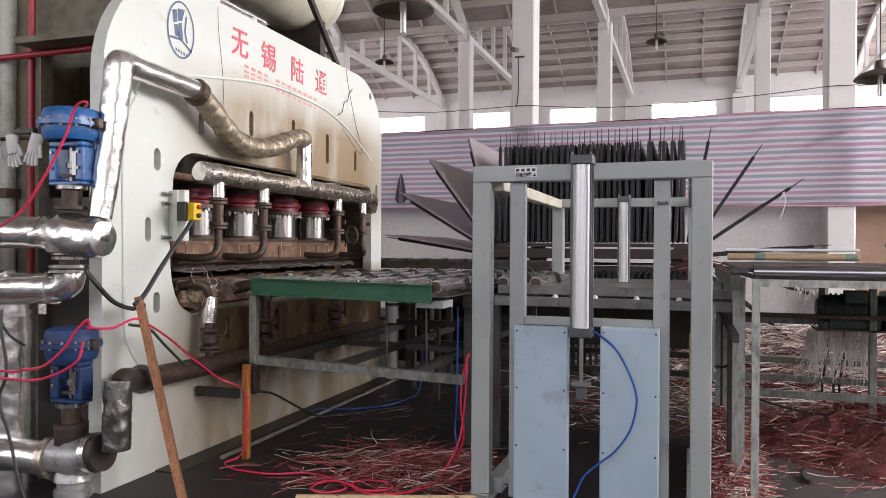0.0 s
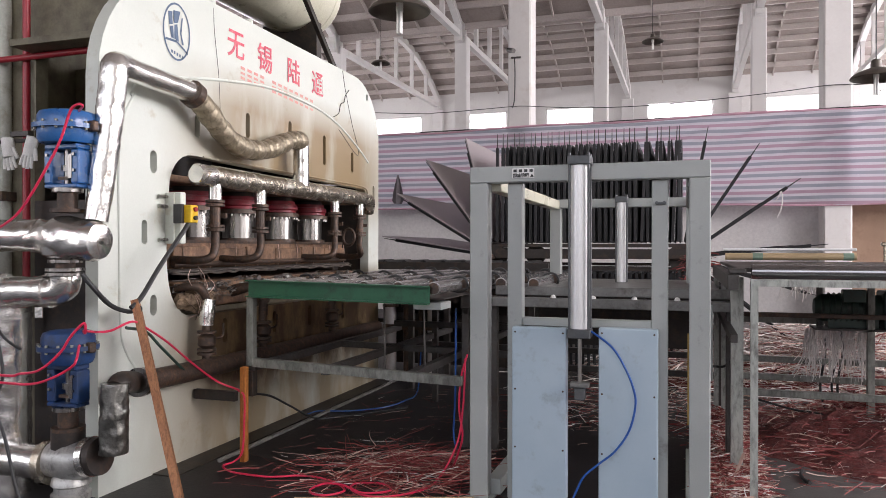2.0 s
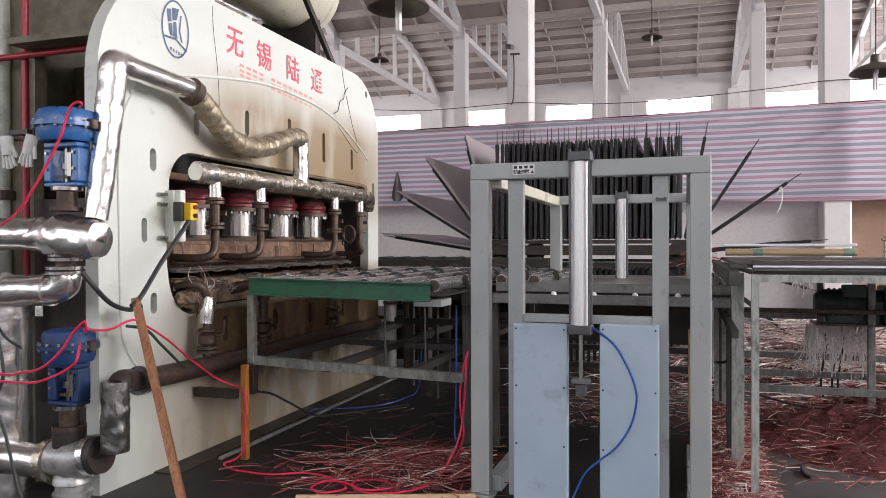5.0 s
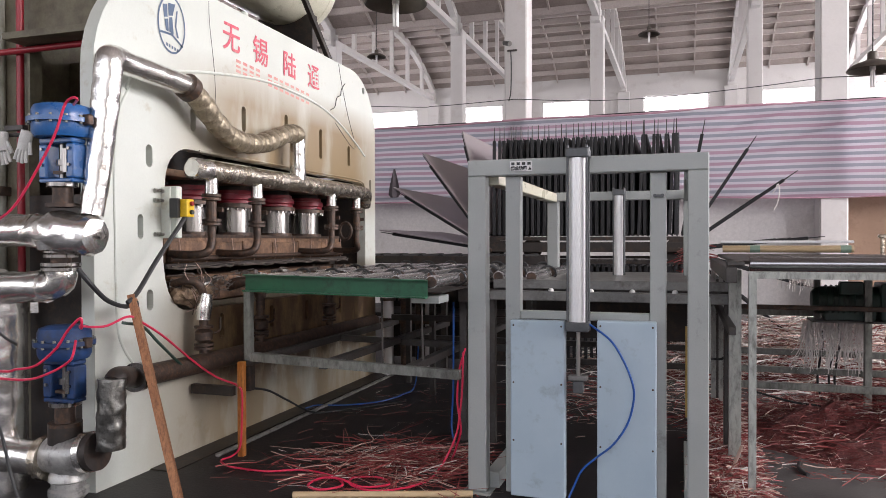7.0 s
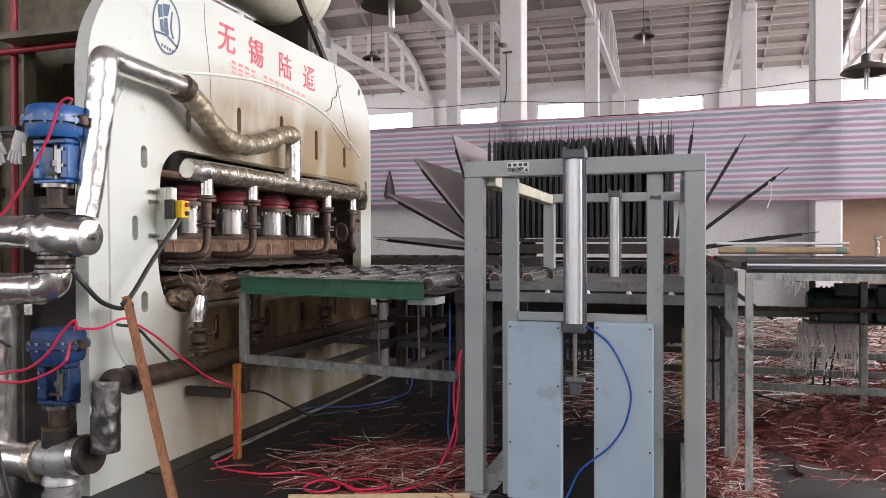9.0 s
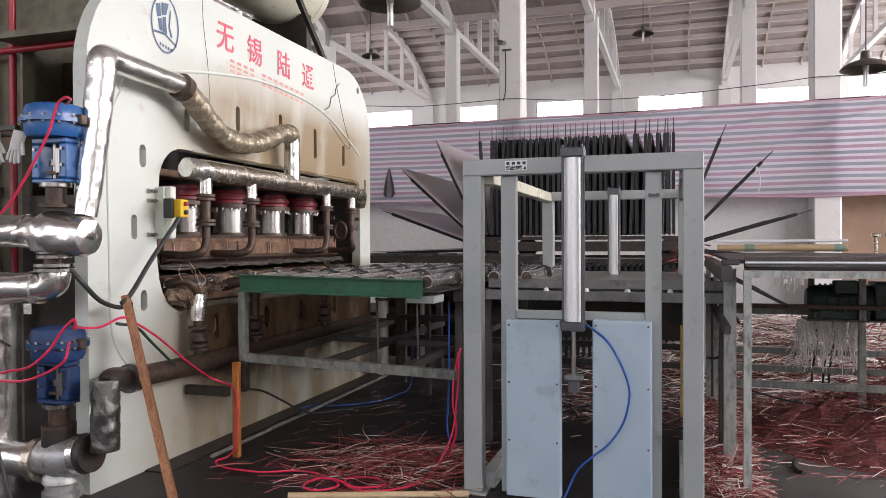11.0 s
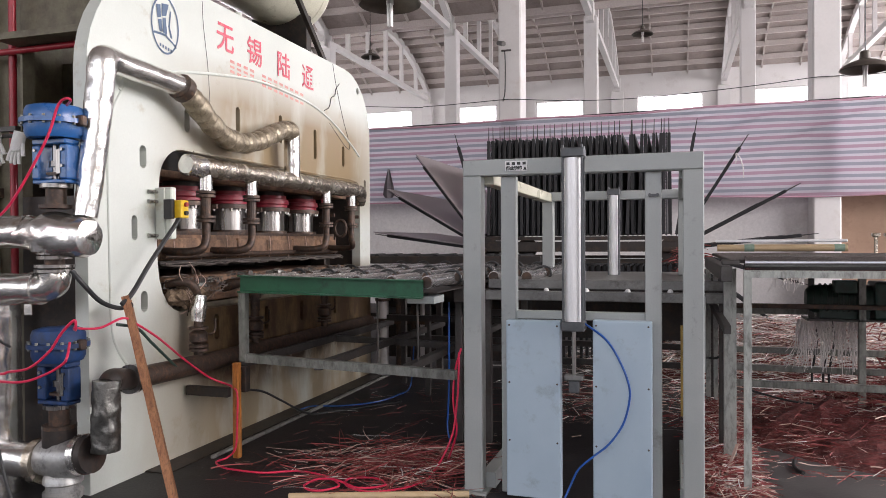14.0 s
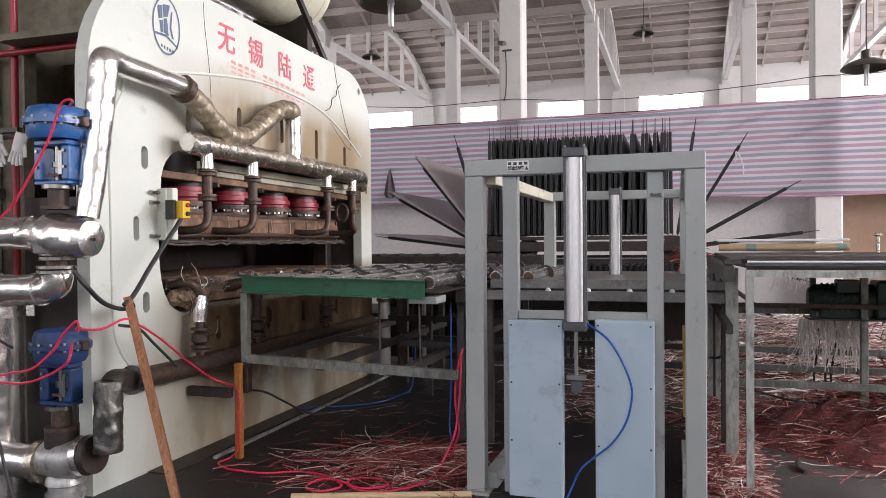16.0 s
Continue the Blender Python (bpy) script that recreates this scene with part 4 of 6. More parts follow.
def moving_platen():
    """Upper platen with its rams and steam header, all lifted together."""
    m = thing("moving_platen", "heat-browned upper press platen with insulated steam header", "press platen")
    part("platen", box(-4.35, -3.24, 4.06, 6.8, 1.225, 1.255, 0.004), M_DARK, m)
    part("platen_body", box(-4.3, -3.28, 4.1, 6.72, 1.256, 1.445, 0.01), M_HEATED, m)
    for k in range(6):
        y = 4.12 + k * 0.435
        part("insulation_panel", box(-3.279, -3.255, y, y + 0.42, 1.265, 1.41 - 0.012 * (k % 2), 0.006), M_HEATED, m, "browned insulation panel on the platen edge")
    for k in range(9):
        y = 4.2 + k * 0.31
        part("tie_wire", tube([(-3.25, y, 1.255), (-3.245, y + 0.012, 1.335), (-3.25, y + 0.005, 1.43)], 0.003, 5), M_STRIP_TAN, m)
    bm = bmesh.new()
    rnd = random.Random(8)
    pts = [(-3.215 + rnd.uniform(-0.012, 0.02), 4.05 + 0.07 * k, 1.224 + rnd.uniform(-0.008, 0.008)) for k in range(40)]
    tube(pts, 0.008, 5, n=3, bm=bm)
    pts = [(-3.21 + rnd.uniform(-0.012, 0.03), 4.05 + 0.09 * k, 1.24 + rnd.uniform(-0.008, 0.008)) for k in range(31)]
    tube(pts, 0.005, 5, n=3, bm=bm)
    part("fringe", bm, M_FRINGE, m, "frayed pale sealing cord along the platen edge")
    for y in (4.53, 5.085, 5.70, 6.25):
        for x in (-3.42, -4.0):
            part("ram", cyl((x, y, 1.445), (x, y, 1.83), 0.136, seg=36), M_CHROME, m, "polished chrome ram", smooth=True)
        part("ram_foot", cyl((-3.42, y, 1.446), (-3.42, y, 1.475), 0.162, seg=28), M_IRON, m, smooth=True)
    part("steam_rail", tube([(-3.245, 4.1, 1.285), (-3.245, 5.4, 1.29), (-3.245, 6.7, 1.285)], 0.018, 10), M_IRON, m, smooth=True)
    part("top_rib", box(-3.60, -3.27, 4.12, 6.7, 1.432, 1.455), M_IRON, m)
    # steam header in dented foil lagging
    part("header_pipe", crumpled([(-2.98, 4.02, 1.872), (-2.98, 6.58, 1.872)], [0.066, 0.066], step=0.02, amp=0.0045, seed=15), M_FOIL_OLD, m, "stained foil-lagged steam header", smooth=True)
    part("header_end", crumpled([(-2.98, 3.985, 1.872), (-2.98, 4.0, 1.872), (-2.98, 4.14, 1.872)], [0.055, 0.070, 0.070], amp=0.006, seed=17), M_FOIL, m, "bright foil end cap", smooth=True)
    part("header_end", tube([(-2.98, 6.55, 1.872), (-2.99, 6.72, 1.86), (-3.03, 6.78, 1.76)], 0.062, 14), M_FOIL_OLD, m, smooth=True)
    part("riser", crumpled([(-2.98, 5.345, 1.90), (-2.98, 5.345, 2.29)], [0.062, 0.062], amp=0.004, seed=19), M_FOIL, m, "foil-lagged riser of the header", smooth=True)
    for y, end in ((4.19, -0.09), (4.74, -0.12), (5.95, -0.1), (6.48, 0.10)):
        b = part("branch_pipe", cyl((-2.98, y, 1.84), (-2.98, y, 1.71), 0.043, seg=14), M_FOIL, m, "foil-wrapped branch of the header", smooth=True)
        for z in (1.70, 1.675, 1.535, 1.51):
            part("flange", cyl((-2.98, y, z), (-2.98, y, z + 0.018), 0.062, seg=18), M_IRON, b)
        part("iron_pipe", cyl((-2.98, y, 1.68), (-2.98, y, 1.53), 0.034, seg=14), M_IRON, b)
        part("iron_pipe", tube([(-2.98, y, 1.52), (-2.98, y, 1.40), (-2.99, y + end * 0.4, 1.335), (-3.08, y + end * 0.7, 1.315), (-3.26, y + end * 0.75, 1.32)], 0.028, 12), M_IRON, b, "bent iron feed pipe", smooth=True)
        part("bracket", box(-3.0, -2.92, y + 0.03, y + 0.05, 1.60, 1.63), M_IRON, b)
    hw = part("hand_wheel", tube([(-2.95 + 0.055 * math.sin(a), 6.18 , 1.5 + 0.075 * math.cos(a)) for a in np.linspace(0, 2 * math.pi, 17)], 0.014, 8, n=2), M_IRON, m)
    part("wheel_web", cyl((-2.955, 6.175, 1.5), (-2.955, 6.185, 1.5), 0.072, seg=16), M_DARK, hw)
    MOVES.append((m, [(t, pose(0, 0, z)) for t, z in LIFT]))
    return m


moving_platen()


def steam_hose():
    """Lagged flexible hose from the fixed steam pipe to the lifting header, in rigid wrapped lengths."""
    h = thing("steam_hose", "brown cloth-wrapped flexible steam hose hanging in a V", "hose")
    low = [(3.96, 2.375), (4.08, 2.31), (4.24, 2.20), (4.42, 2.12), (4.60, 2.105), (4.80, 2.13), (5.02, 2.20), (5.20, 2.26), (5.34, 2.265)]
    high = [(3.96, 2.375), (4.10, 2.31), (4.27, 2.21), (4.44, 2.15), (4.60, 2.155), (4.77, 2.23), (4.97, 2.36), (5.16, 2.455), (5.34, 2.455)]
    n = 18

    def samples(f):
        line = smooth_line([(-2.98, a + (c - a) * f, b + (d - b) * f) for (a, b), (c, d) in zip(low, high)], 12)
        acc = [0.0]
        for p, q in zip(line, line[1:]):
            acc.append(acc[-1] + (q - p).length)
        out = []
        for k in range(n + 1):
            s = acc[-1] * k / n
            i = max(j for j in range(len(acc)) if acc[j] <= s + 1e-9)
            i = min(i, len(line) - 2)
            u = (s - acc[i]) / max(1e-9, acc[i + 1] - acc[i])
            out.append(line[i].lerp(line[i + 1], u))
        return out

    for k in range(n):
        r = 0.066 + 0.010 * ((k * 7) % 5) / 4
        seg = part("hose_length", lathe([(0.0, -0.062), (r - 0.012, -0.062), (r - 0.002, -0.05), (r + 0.003, -0.02), (r + 0.001, 0.02), (r - 0.003, 0.045), (r - 0.008, 0.058), (0.0, 0.06)], 18), M_WRAP, h, smooth=True)
        rows = []
        for t, z in LIFT:
            s = samples(z / 0.174)
            a, b = s[k], s[k + 1]
            d = b - a
            ang = math.degrees(math.atan2(d.z, d.y))
            c = (a + b) / 2
            rows.append((t, pose(c.x, c.y, c.z, ang - 90, 0, 0)))
        seg.matrix_basis = rows[0][1]
        MOVES.append((seg, rows))
    part("clamp", cyl((-2.98, 3.93, 2.385), (-2.98, 3.985, 2.365), 0.085, seg=20), M_IRON, h, "black pipe clamp", smooth=True)
    return h


steam_hose()

# ---------- the lifting cage before the conveyor ----------
def cage():
    c = thing("lifting_cage", "grey enamelled square-tube lifting cage with pneumatic cylinders", "machine frame", (0, 0, 0.1428))
    c.scale = (0.898, 0.898, 0.898)
    zf = -0.159
    yf, yb = 4.40, 6.75
    t = 0.115
    # front portal
    for x in (-1.275, 0.018):
        part("post", box(x, x + t, yf, yf + 0.10, zf + 0.013, 1.80, 0.006), M_GREY, c)
        part("foot_plate", box(x - 0.03, x + t + 0.03, yf - 0.03, yf + 0.13, zf, zf + 0.012), M_GREY, c)
    part("head_beam", box(-1.275, 0.133, yf, yf + 0.10, 1.801, 1.90, 0.006), M_GREY, c)
    for x in (-1.047, -0.19):
        part("guide_post", box(x, x + 0.092, yf + 0.05, yf + 0.13, zf + 0.013, 1.80, 0.005), M_GREY, c)
    # rear portal and side rails
    for x in (-1.19, 0.0):
        part("rear_post", box(x, x + 0.10, yb, yb + 0.1, 1.095, 1.765, 0.006), M_GREY, c)
    part("rear_beam", box(-1.19, 0.10, yb, yb + 0.1, 1.766, 1.845, 0.006), M_GREY, c)
    # left side rail is cream in place of grey: the light on it, painted
    for x in (-1.19, 0.0):
        part("side_rail", box(x, x + 0.09, yf + 0.101, yb - 0.001, 1.755, 1.835, 0.005), M_GREY if x > -1 else M_CREAM, c)
        part("foot_rail", box(x, x + 0.09, yf + 0.101, 5.62, zf + 0.01, zf + 0.11, 0.005), M_GREY, c)
    part("cross_tie", box(-0.955, -0.191, yf + 0.06, yf + 0.12, 0.925, 0.975, 0.004), M_GREY, c)
    # sheet-metal covers, folded at the edges
    for x0, x1, z1 in ((-1.0, -0.672, 0.925), (-0.484, -0.150, 0.935)):
        cov = part("cover_panel", box(x0, x1, yf - 0.03, yf + 0.045, zf + 0.02, z1, 0.008, seg=2), M_CAB, c, "pale blue-grey sheet metal cover")
        part("cover_flange", box(x1 - 0.03, x1 - 0.004, yf + 0.046, yf + 0.07, zf + 0.02, z1 - 0.02), M_CAB, cov)
        for x in (x0 + 0.02, x1 - 0.02):
            for z in (z1 - 0.03, 0.55, 0.2):
                part("screw", cyl((x, yf - 0.030, z), (x, yf - 0.034, z), 0.006, seg=8), M_IRON, cov)
    # pneumatic cylinders
    for x, y, r, z0, z1 in ((-0.59, yf - 0.045, 0.054, 0.93, 1.885), (-0.542, yb - 0.055, 0.044, 1.10, 1.803)):
        b = part("cylinder_barrel", cyl((x, y, z0), (x, y, z1), r, seg=28), M_ALU, c, "bright aluminium pneumatic cylinder", smooth=True)
        part("end_cap", box(x - r * 1.25, x + r * 1.25, y - r * 1.15, y + r * 1.15, z1, z1 + 0.055, 0.006), M_CAP, b)
        for sx in (-1, 1):
            for sy in (-1, 1):
                part("tie_rod", cyl((x + sx * r * 1.02, y + sy * r * 0.92, z0 - 0.05 * (y < yf)), (x + sx * r * 1.02, y + sy * r * 0.92, z1 + 0.07), 0.007, seg=8), M_CAP, b)
        if y > yf:
            continue
        part("end_cap", box(x - r * 1.25, x + r * 1.25, y - r * 1.15, y + r * 1.15, z0 - 0.055, z0, 0.006), M_CAP, b)
        part("piston_rod", cyl((x, y, z0 - 0.05), (x, y, z0 - 0.32), 0.012, seg=12), M_CHROME, b, smooth=True)
        part("rod_clevis", box(x - 0.055, x + 0.055, y - 0.03, y + 0.04, z0 - 0.345, z0 - 0.315, 0.005), M_BELT, b)
        part("clevis_block", box(x - 0.03, x + 0.03, y - 0.02, y + 0.05, z0 - 0.42, z0 - 0.346, 0.005), M_CAP, b)
    # warning sticker with unreadable lines as bars, and a small catch
    s = part("warning_sticker", box(-1.005, -0.87, yf - 0.004, yf - 0.0005, 1.825, 1.885), M_WHITE, c, "small white warning sticker with two dark lines")
    for k in range(4):
        part("sticker_bar", box(-0.998 + k * 0.033, -0.978 + k * 0.033, yf - 0.0055, yf - 0.0042, 1.861, 1.878), M_BLACK, s)
    letter("\u7981\u6b62\u89e6\u6478", (-0.999, yf - 0.0055, 1.832), 0.024, M_BLACK, s, rz=0)
    bm = bmesh.new()
    bm.faces.new([bm.verts.new((x, yf - 0.0055, z)) for x, z in ((-0.895, 1.830), (-0.873, 1.830), (-0.884, 1.850))])
    part("warning_triangle", bm, M_BLACK, s)
    k = part("catch", box(-0.165, -0.115, yf + 0.03, yf + 0.049, 1.655, 1.668), M_CAP, c)
    for x in (-0.165, -0.122):
        part("catch_lug", cyl((x + 0.003, yf + 0.02, 1.662), (x + 0.003, yf + 0.05, 1.662), 0.01, seg=8), M_CAP, k)
    part("air_hose", tube([(-0.535, yf - 0.06, 0.925), (-0.404, yf - 0.066, 0.830), (-0.325, yf - 0.066, 0.704), (-0.278, yf - 0.066, 0.577), (-0.275, yf - 0.066, 0.481), (-0.310, yf - 0.066, 0.350), (-0.388, yf - 0.066, 0.230), (-0.483, yf - 0.066, 0.146), (-0.565, yf - 0.066, 0.066), (-0.614, yf - 0.066, -0.038), (-0.66, yf - 0.09, -0.145)], 0.0065, 8), M_HOSE_BLUE, c, "blue plastic air hose", smooth=True)
    return c


# ---------- conveyors and tables ----------
def conveyor():
    """Roller conveyor from the press past the cage; travel along x, rollers along y."""
    c = thing("roller_conveyor", "dusty steel roller conveyor between press and tables", "conveyor")
    ya, yb = 4.22, 6.95
    # green end channel
    bm = bmesh.new()
    p0, p1 = Vector((-2.74, ya, 1.185)), Vector((-1.475, ya, 1.165))
    beam_between(p0 + Vector((0, 0, -0.052)), p1 + Vector((0, 0, -0.052)), 0.008, 0.104, bm=bm)
    beam_between(p0 + Vector((0, -0.02, 0)), p1 + Vector((0, -0.02, 0)), 0.05, 0.008, bm=bm)
    beam_between(p0 + Vector((0, -0.02, -0.104)), p1 + Vector((0, -0.02, -0.104)), 0.05, 0.008, bm=bm)
    part("green_channel", bm, M_GREEN, c, "dark green steel channel at the conveyor edge")
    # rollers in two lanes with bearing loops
    # added black sheet that makes the roller gaps dark and shades the floor below
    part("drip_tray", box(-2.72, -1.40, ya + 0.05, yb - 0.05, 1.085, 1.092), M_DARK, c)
    for k in range(8):
        x = -2.62 + k * 0.232
        for y0, y1 in (((ya + 0.03, ya + 0.50), (ya + 0.72, ya + 1.4), (ya + 1.6, ya + 2.6)) if k < 6 else ((ya + 0.80, ya + 1.4), (ya + 1.6, ya + 2.5))):
            r = part("roller", cyl((x, y0, 1.154), (x, y1, 1.154), 0.040, seg=20), M_ROLLER, c, smooth=True)
            part("axle", cyl((x, y0 - 0.012, 1.154), (x, y1 + 0.012, 1.154), 0.034, seg=14), M_IRON, r)
            ring = [(x + 0.052 * math.cos(a) * 1.25, y1 + 0.05, 1.155 + 0.052 * math.sin(a)) for a in np.linspace(0, 2 * math.pi, 15)]
            part("drive_loop", tube(ring, 0.009, 6, n=2), M_BLACK, r)
    # lane beams are black so that the gaps between rollers look shaded
    for y, x1 in ((ya + 0.71, -1.33), (ya + 1.6, -0.2), (yb, -0.2)):
        part("lane_beam", box(-2.72, x1, y - 0.03, y + 0.03, 1.02, 1.10), M_DARK, c)
    part("edge_beam", box(-1.47, -1.27, ya + 0.62, ya + 0.68, 0.985, 1.085, 0.004), M_RAIL, c)
    # legs and stretchers
    part("leg", box(-2.76, -2.71, ya + 0.0, ya + 0.05, 0.62, 1.07, 0.003), M_STEEL, c)
    for x, y in ((-2.62, yb - 0.1), (-1.35, yb - 0.1), (-1.5, ya + 0.75), (-2.2, yb - 0.6)):
        part("leg", box(x, x + 0.05, y, y + 0.05, 0.0, 1.03, 0.003), M_RAIL, c)
    part("stretcher", beam_between((-2.72, ya + 0.03, 0.642), (-1.28, ya + 0.03, 0.598), 0.05, 0.055), M_STEEL, c)
    part("stretcher", beam_between((-2.72, 5.6, 0.60), (-1.2, 5.6, 0.57), 0.05, 0.05), M_RAIL, c)
    part("stretcher", beam_between((-2.5, 6.2, 0.72), (-1.0, 6.2, 0.72), 0.05, 0.05), M_RAIL, c)
    part("stretcher", beam_between((-2.6, 6.9, 0.45), (0.2, 6.9, 0.45), 0.05, 0.05), M_RAIL, c)
    for x in (-2.735, -2.2, -1.62):
        part("tie", beam_between((x, ya + 0.03, 0.61), (x, 6.9, 0.60), 0.05, 0.05), M_RAIL, c)
    part("knee", box(-1.60, -1.42, ya + 0.05, ya + 0.25, 1.02, 1.065, 0.003), M_GREY, c)
    for x in (-1.9, -1.62):
        part("drop_rod", cyl((x, ya + 0.3, 1.03), (x + 0.015, ya + 0.28, 0.55), 0.007, seg=6), M_RAIL, c)
    return c


def belt_section():
    c = thing("belt_conveyor", "grey steel belt conveyor section inside the cage", "conveyor")
    part("belt_plate", box(-1.20, 0.22, 5.03, 6.75, 1.085, 1.125, 0.012), M_BELT, c)
    part("drive_guard", box(-1.15, 0.2, 6.0, 6.06, 0.62, 1.05, 0.004), M_DARK, c)
    part("front_rail", box(-1.25, 0.31, 4.95, 4.999, 1.078, 1.14, 0.004), M_BELT, c)
    part("web_plate", box(-1.25, 0.31, 4.985, 4.998, 1.0, 1.077), M_RAIL, c)
    part("lower_rail", box(-1.25, 0.31, 4.86, 4.93, 1.005, 1.068, 0.004), M_BELT, c)
    for k in range(5):
        x = -1.10 + k * 0.262
        part("knob", lathe([(0.0, 0.022), (0.010, 0.020), (0.018, 0.010), (0.019, 0.0), (0.0, 0.0)], 12, at=(x, 4.885, 1.068)), M_WHITE, c, "small white knob", smooth=True)
    for x in (-1.3, 0.24):
        for y in (4.96, 6.6):
            part("leg", box(x, x + 0.06, y, y + 0.06, 0.0, 0.999 if y < 5 else 1.084, 0.003), M_RAIL, c)
    part("nose_roller", cyl((-1.27, 5.3, 1.15), (-1.27, 6.7, 1.15), 0.038, seg=18), M_ROLLER, c, smooth=True)
    for z in (0.30, 0.62):
        part("stretcher", box(-1.23, 0.23, 6.62, 6.66, z, z + 0.05), M_RAIL, c)
    part("drop_arm", box(0.10, 0.16, 4.85, 4.9, 0.58, 1.05, 0.004), M_GREY, c)
    return c


def trimming_table():
    c = thing("trimming_table", "steel angle trimming table with polished feed roller", "table", (0.025, 0, 0.098))
    c.scale = (0.93, 0.93, 0.93)
    zf = -0.105
    for x, y, w in ((0.318, 4.46, 0.040), (0.25, 5.10, 0.075), (2.6, 4.46, 0.055), (2.6, 6.9, 0.055), (0.205, 6.85, 0.04), (0.265, 6.80, 0.035)):
        bm = box(x, x + w, y, y + 0.006, zf, 1.215)
        box(x, x + 0.006, y + 0.0062, y + w, zf, 1.215, bm=bm)
        part("leg", bm, M_LEG, c, "chipped green-grey steel angle leg")
    part("front_angle", box(0.318, 2.66, 4.452, 4.459, 1.188, 1.222), M_LEG, c)
    part("front_angle", box(0.318, 2.66, 4.459, 4.51, 1.2225, 1.228), M_LEG, c)
    part("side_angle", box(0.20, 0.26, 4.52, 6.95, 1.16, 1.25, 0.003), M_RAIL, c)
    part("side_block", box(0.205, 0.30, 4.52, 4.62, 1.255, 1.285, 0.006), M_RAIL, c)
    part("feed_roller", cyl((0.33, 4.565, 1.266), (2.6, 4.565, 1.266), 0.042, seg=32), M_FEED, c, "polished steel feed roller", smooth=True)
    part("table_top", box(0.26, 2.66, 4.64, 6.95, 1.262, 1.285, 0.004), M_DARK, c)
    part("rear_roller", cyl((0.30, 6.9, 1.33), (1.32, 6.9, 1.33), 0.03, seg=20), M_BAMBOO, c, "roller with yellow and green tape", smooth=True)
    for x0, x1 in ((0.52, 0.60), (1.22, 1.30)):
        part("tape_band", cyl((x0, 6.9, 1.33), (x1, 6.9, 1.33), 0.0315, seg=20), M_TEAL, c, "green tape band", smooth=True)
    part("rear_bar", box(0.28, 1.31, 6.82, 6.85, 1.378, 1.402, 0.006), M_ALU, c)
    for z in (0.78, 0.45, 0.30):
        part("stretcher", box(0.30, 2.6, 6.70, 6.75, z, z + 0.05, 0.003), M_STEEL, c)
    part("stretcher", box(0.30, 2.6, 5.95, 6.0, 0.30, 0.35, 0.003), M_STEEL, c)
    part("drive_beam", box(0.30, 2.6, 6.2, 6.24, 0.87, 0.905, 0.003), M_IRON, c)
    for x in (1.28, 1.75):
        part("inner_leg", box(x, x + 0.05, 6.3, 6.35, zf, 1.26, 0.003), M_STEEL, c)
    part("side_stretcher", box(0.215, 0.255, 4.52, 6.9, 0.86, 0.91, 0.003), M_RAIL, c)
    for k in range(2):
        v = part("clamp_screw", cyl((1.52 + 0.09 * k, 6.85, 1.286), (1.52 + 0.09 * k, 6.85, 1.44), 0.014, seg=10), M_FOIL_OLD, c, "brass clamp screw", smooth=True)
        part("clamp_head", box(1.49 + 0.09 * k, 1.55 + 0.09 * k, 6.82, 6.88, 1.42, 1.45, 0.006), M_FOIL_OLD, v)
    return c


def gear_motor():
    m = thing("gear_motor", "dark green electric gear motor under the table", "motor", (0, 0, 0.098))
    m.scale = (0.93, 0.93, 0.93)
    y, z = 6.45, 0.935
    bm = cyl((1.0, y, z), (1.42, y, z), 0.108, seg=24)
    part("motor_body", bm, M_MOTOR, m, smooth=True)
    for k in range(9):
        part("cooling_fin", cyl((1.06 + 0.038 * k, y, z), (1.068 + 0.038 * k, y, z), 0.120, seg=24), M_MOTOR, m, smooth=True)
    part("end_bell", lathe([(0.0, 0.0), (0.07, 0.0), (0.10, 0.03), (0.11, 0.06), (0.0, 0.06)], 20), M_MOTOR, m, smooth=True).matrix_basis = pose(0.96, y, z, 0, 90, 0)
    part("gearbox", box(1.42, 1.66, y - 0.13, y + 0.13, z - 0.15, z + 0.14, 0.02, seg=2), M_MOTOR, m)
    part("terminal_box", box(1.14, 1.30, y - 0.15, y - 0.05, z + 0.05, z + 0.15, 0.008), M_MOTOR, m)
    part("cradle", box(1.05, 1.40, y - 0.07, y + 0.07, z - 0.15, z - 0.08), M_MOTOR, m)
    part("mount_plate", box(0.95, 1.75, y - 0.15, y + 0.15, z - 0.165, z - 0.151), M_RAIL, m)
    for x in (0.98, 1.70):
        part("hanger", box(x, x + 0.04, y - 0.02, y + 0.02, z - 0.15, 1.262), M_RAIL, m)
    return m


cage()
conveyor()
belt_section()
trimming_table()
gear_motor()

# ---------- chain cooler with board carriers ----------
CX0, CX1, CZ, CR, CY = -2.12, -0.04, 1.30, 0.17, 8.40
N_ARM = 80
LOOP = 2 * (CX1 - CX0) + 2 * math.pi * CR
PITCH = LOOP / N_ARM
ADVANCE = [(0, 0), (8.2, 0), (8.6, 0.03), (9.2, 0.17), (10.25, 0.36), (11.3, 0.55), (11.8, 0.65), (12.5, 0.78), (13.4, 0.93), (14.2, 1.06), (14.6, 1.08), (16.0, 1.08)]


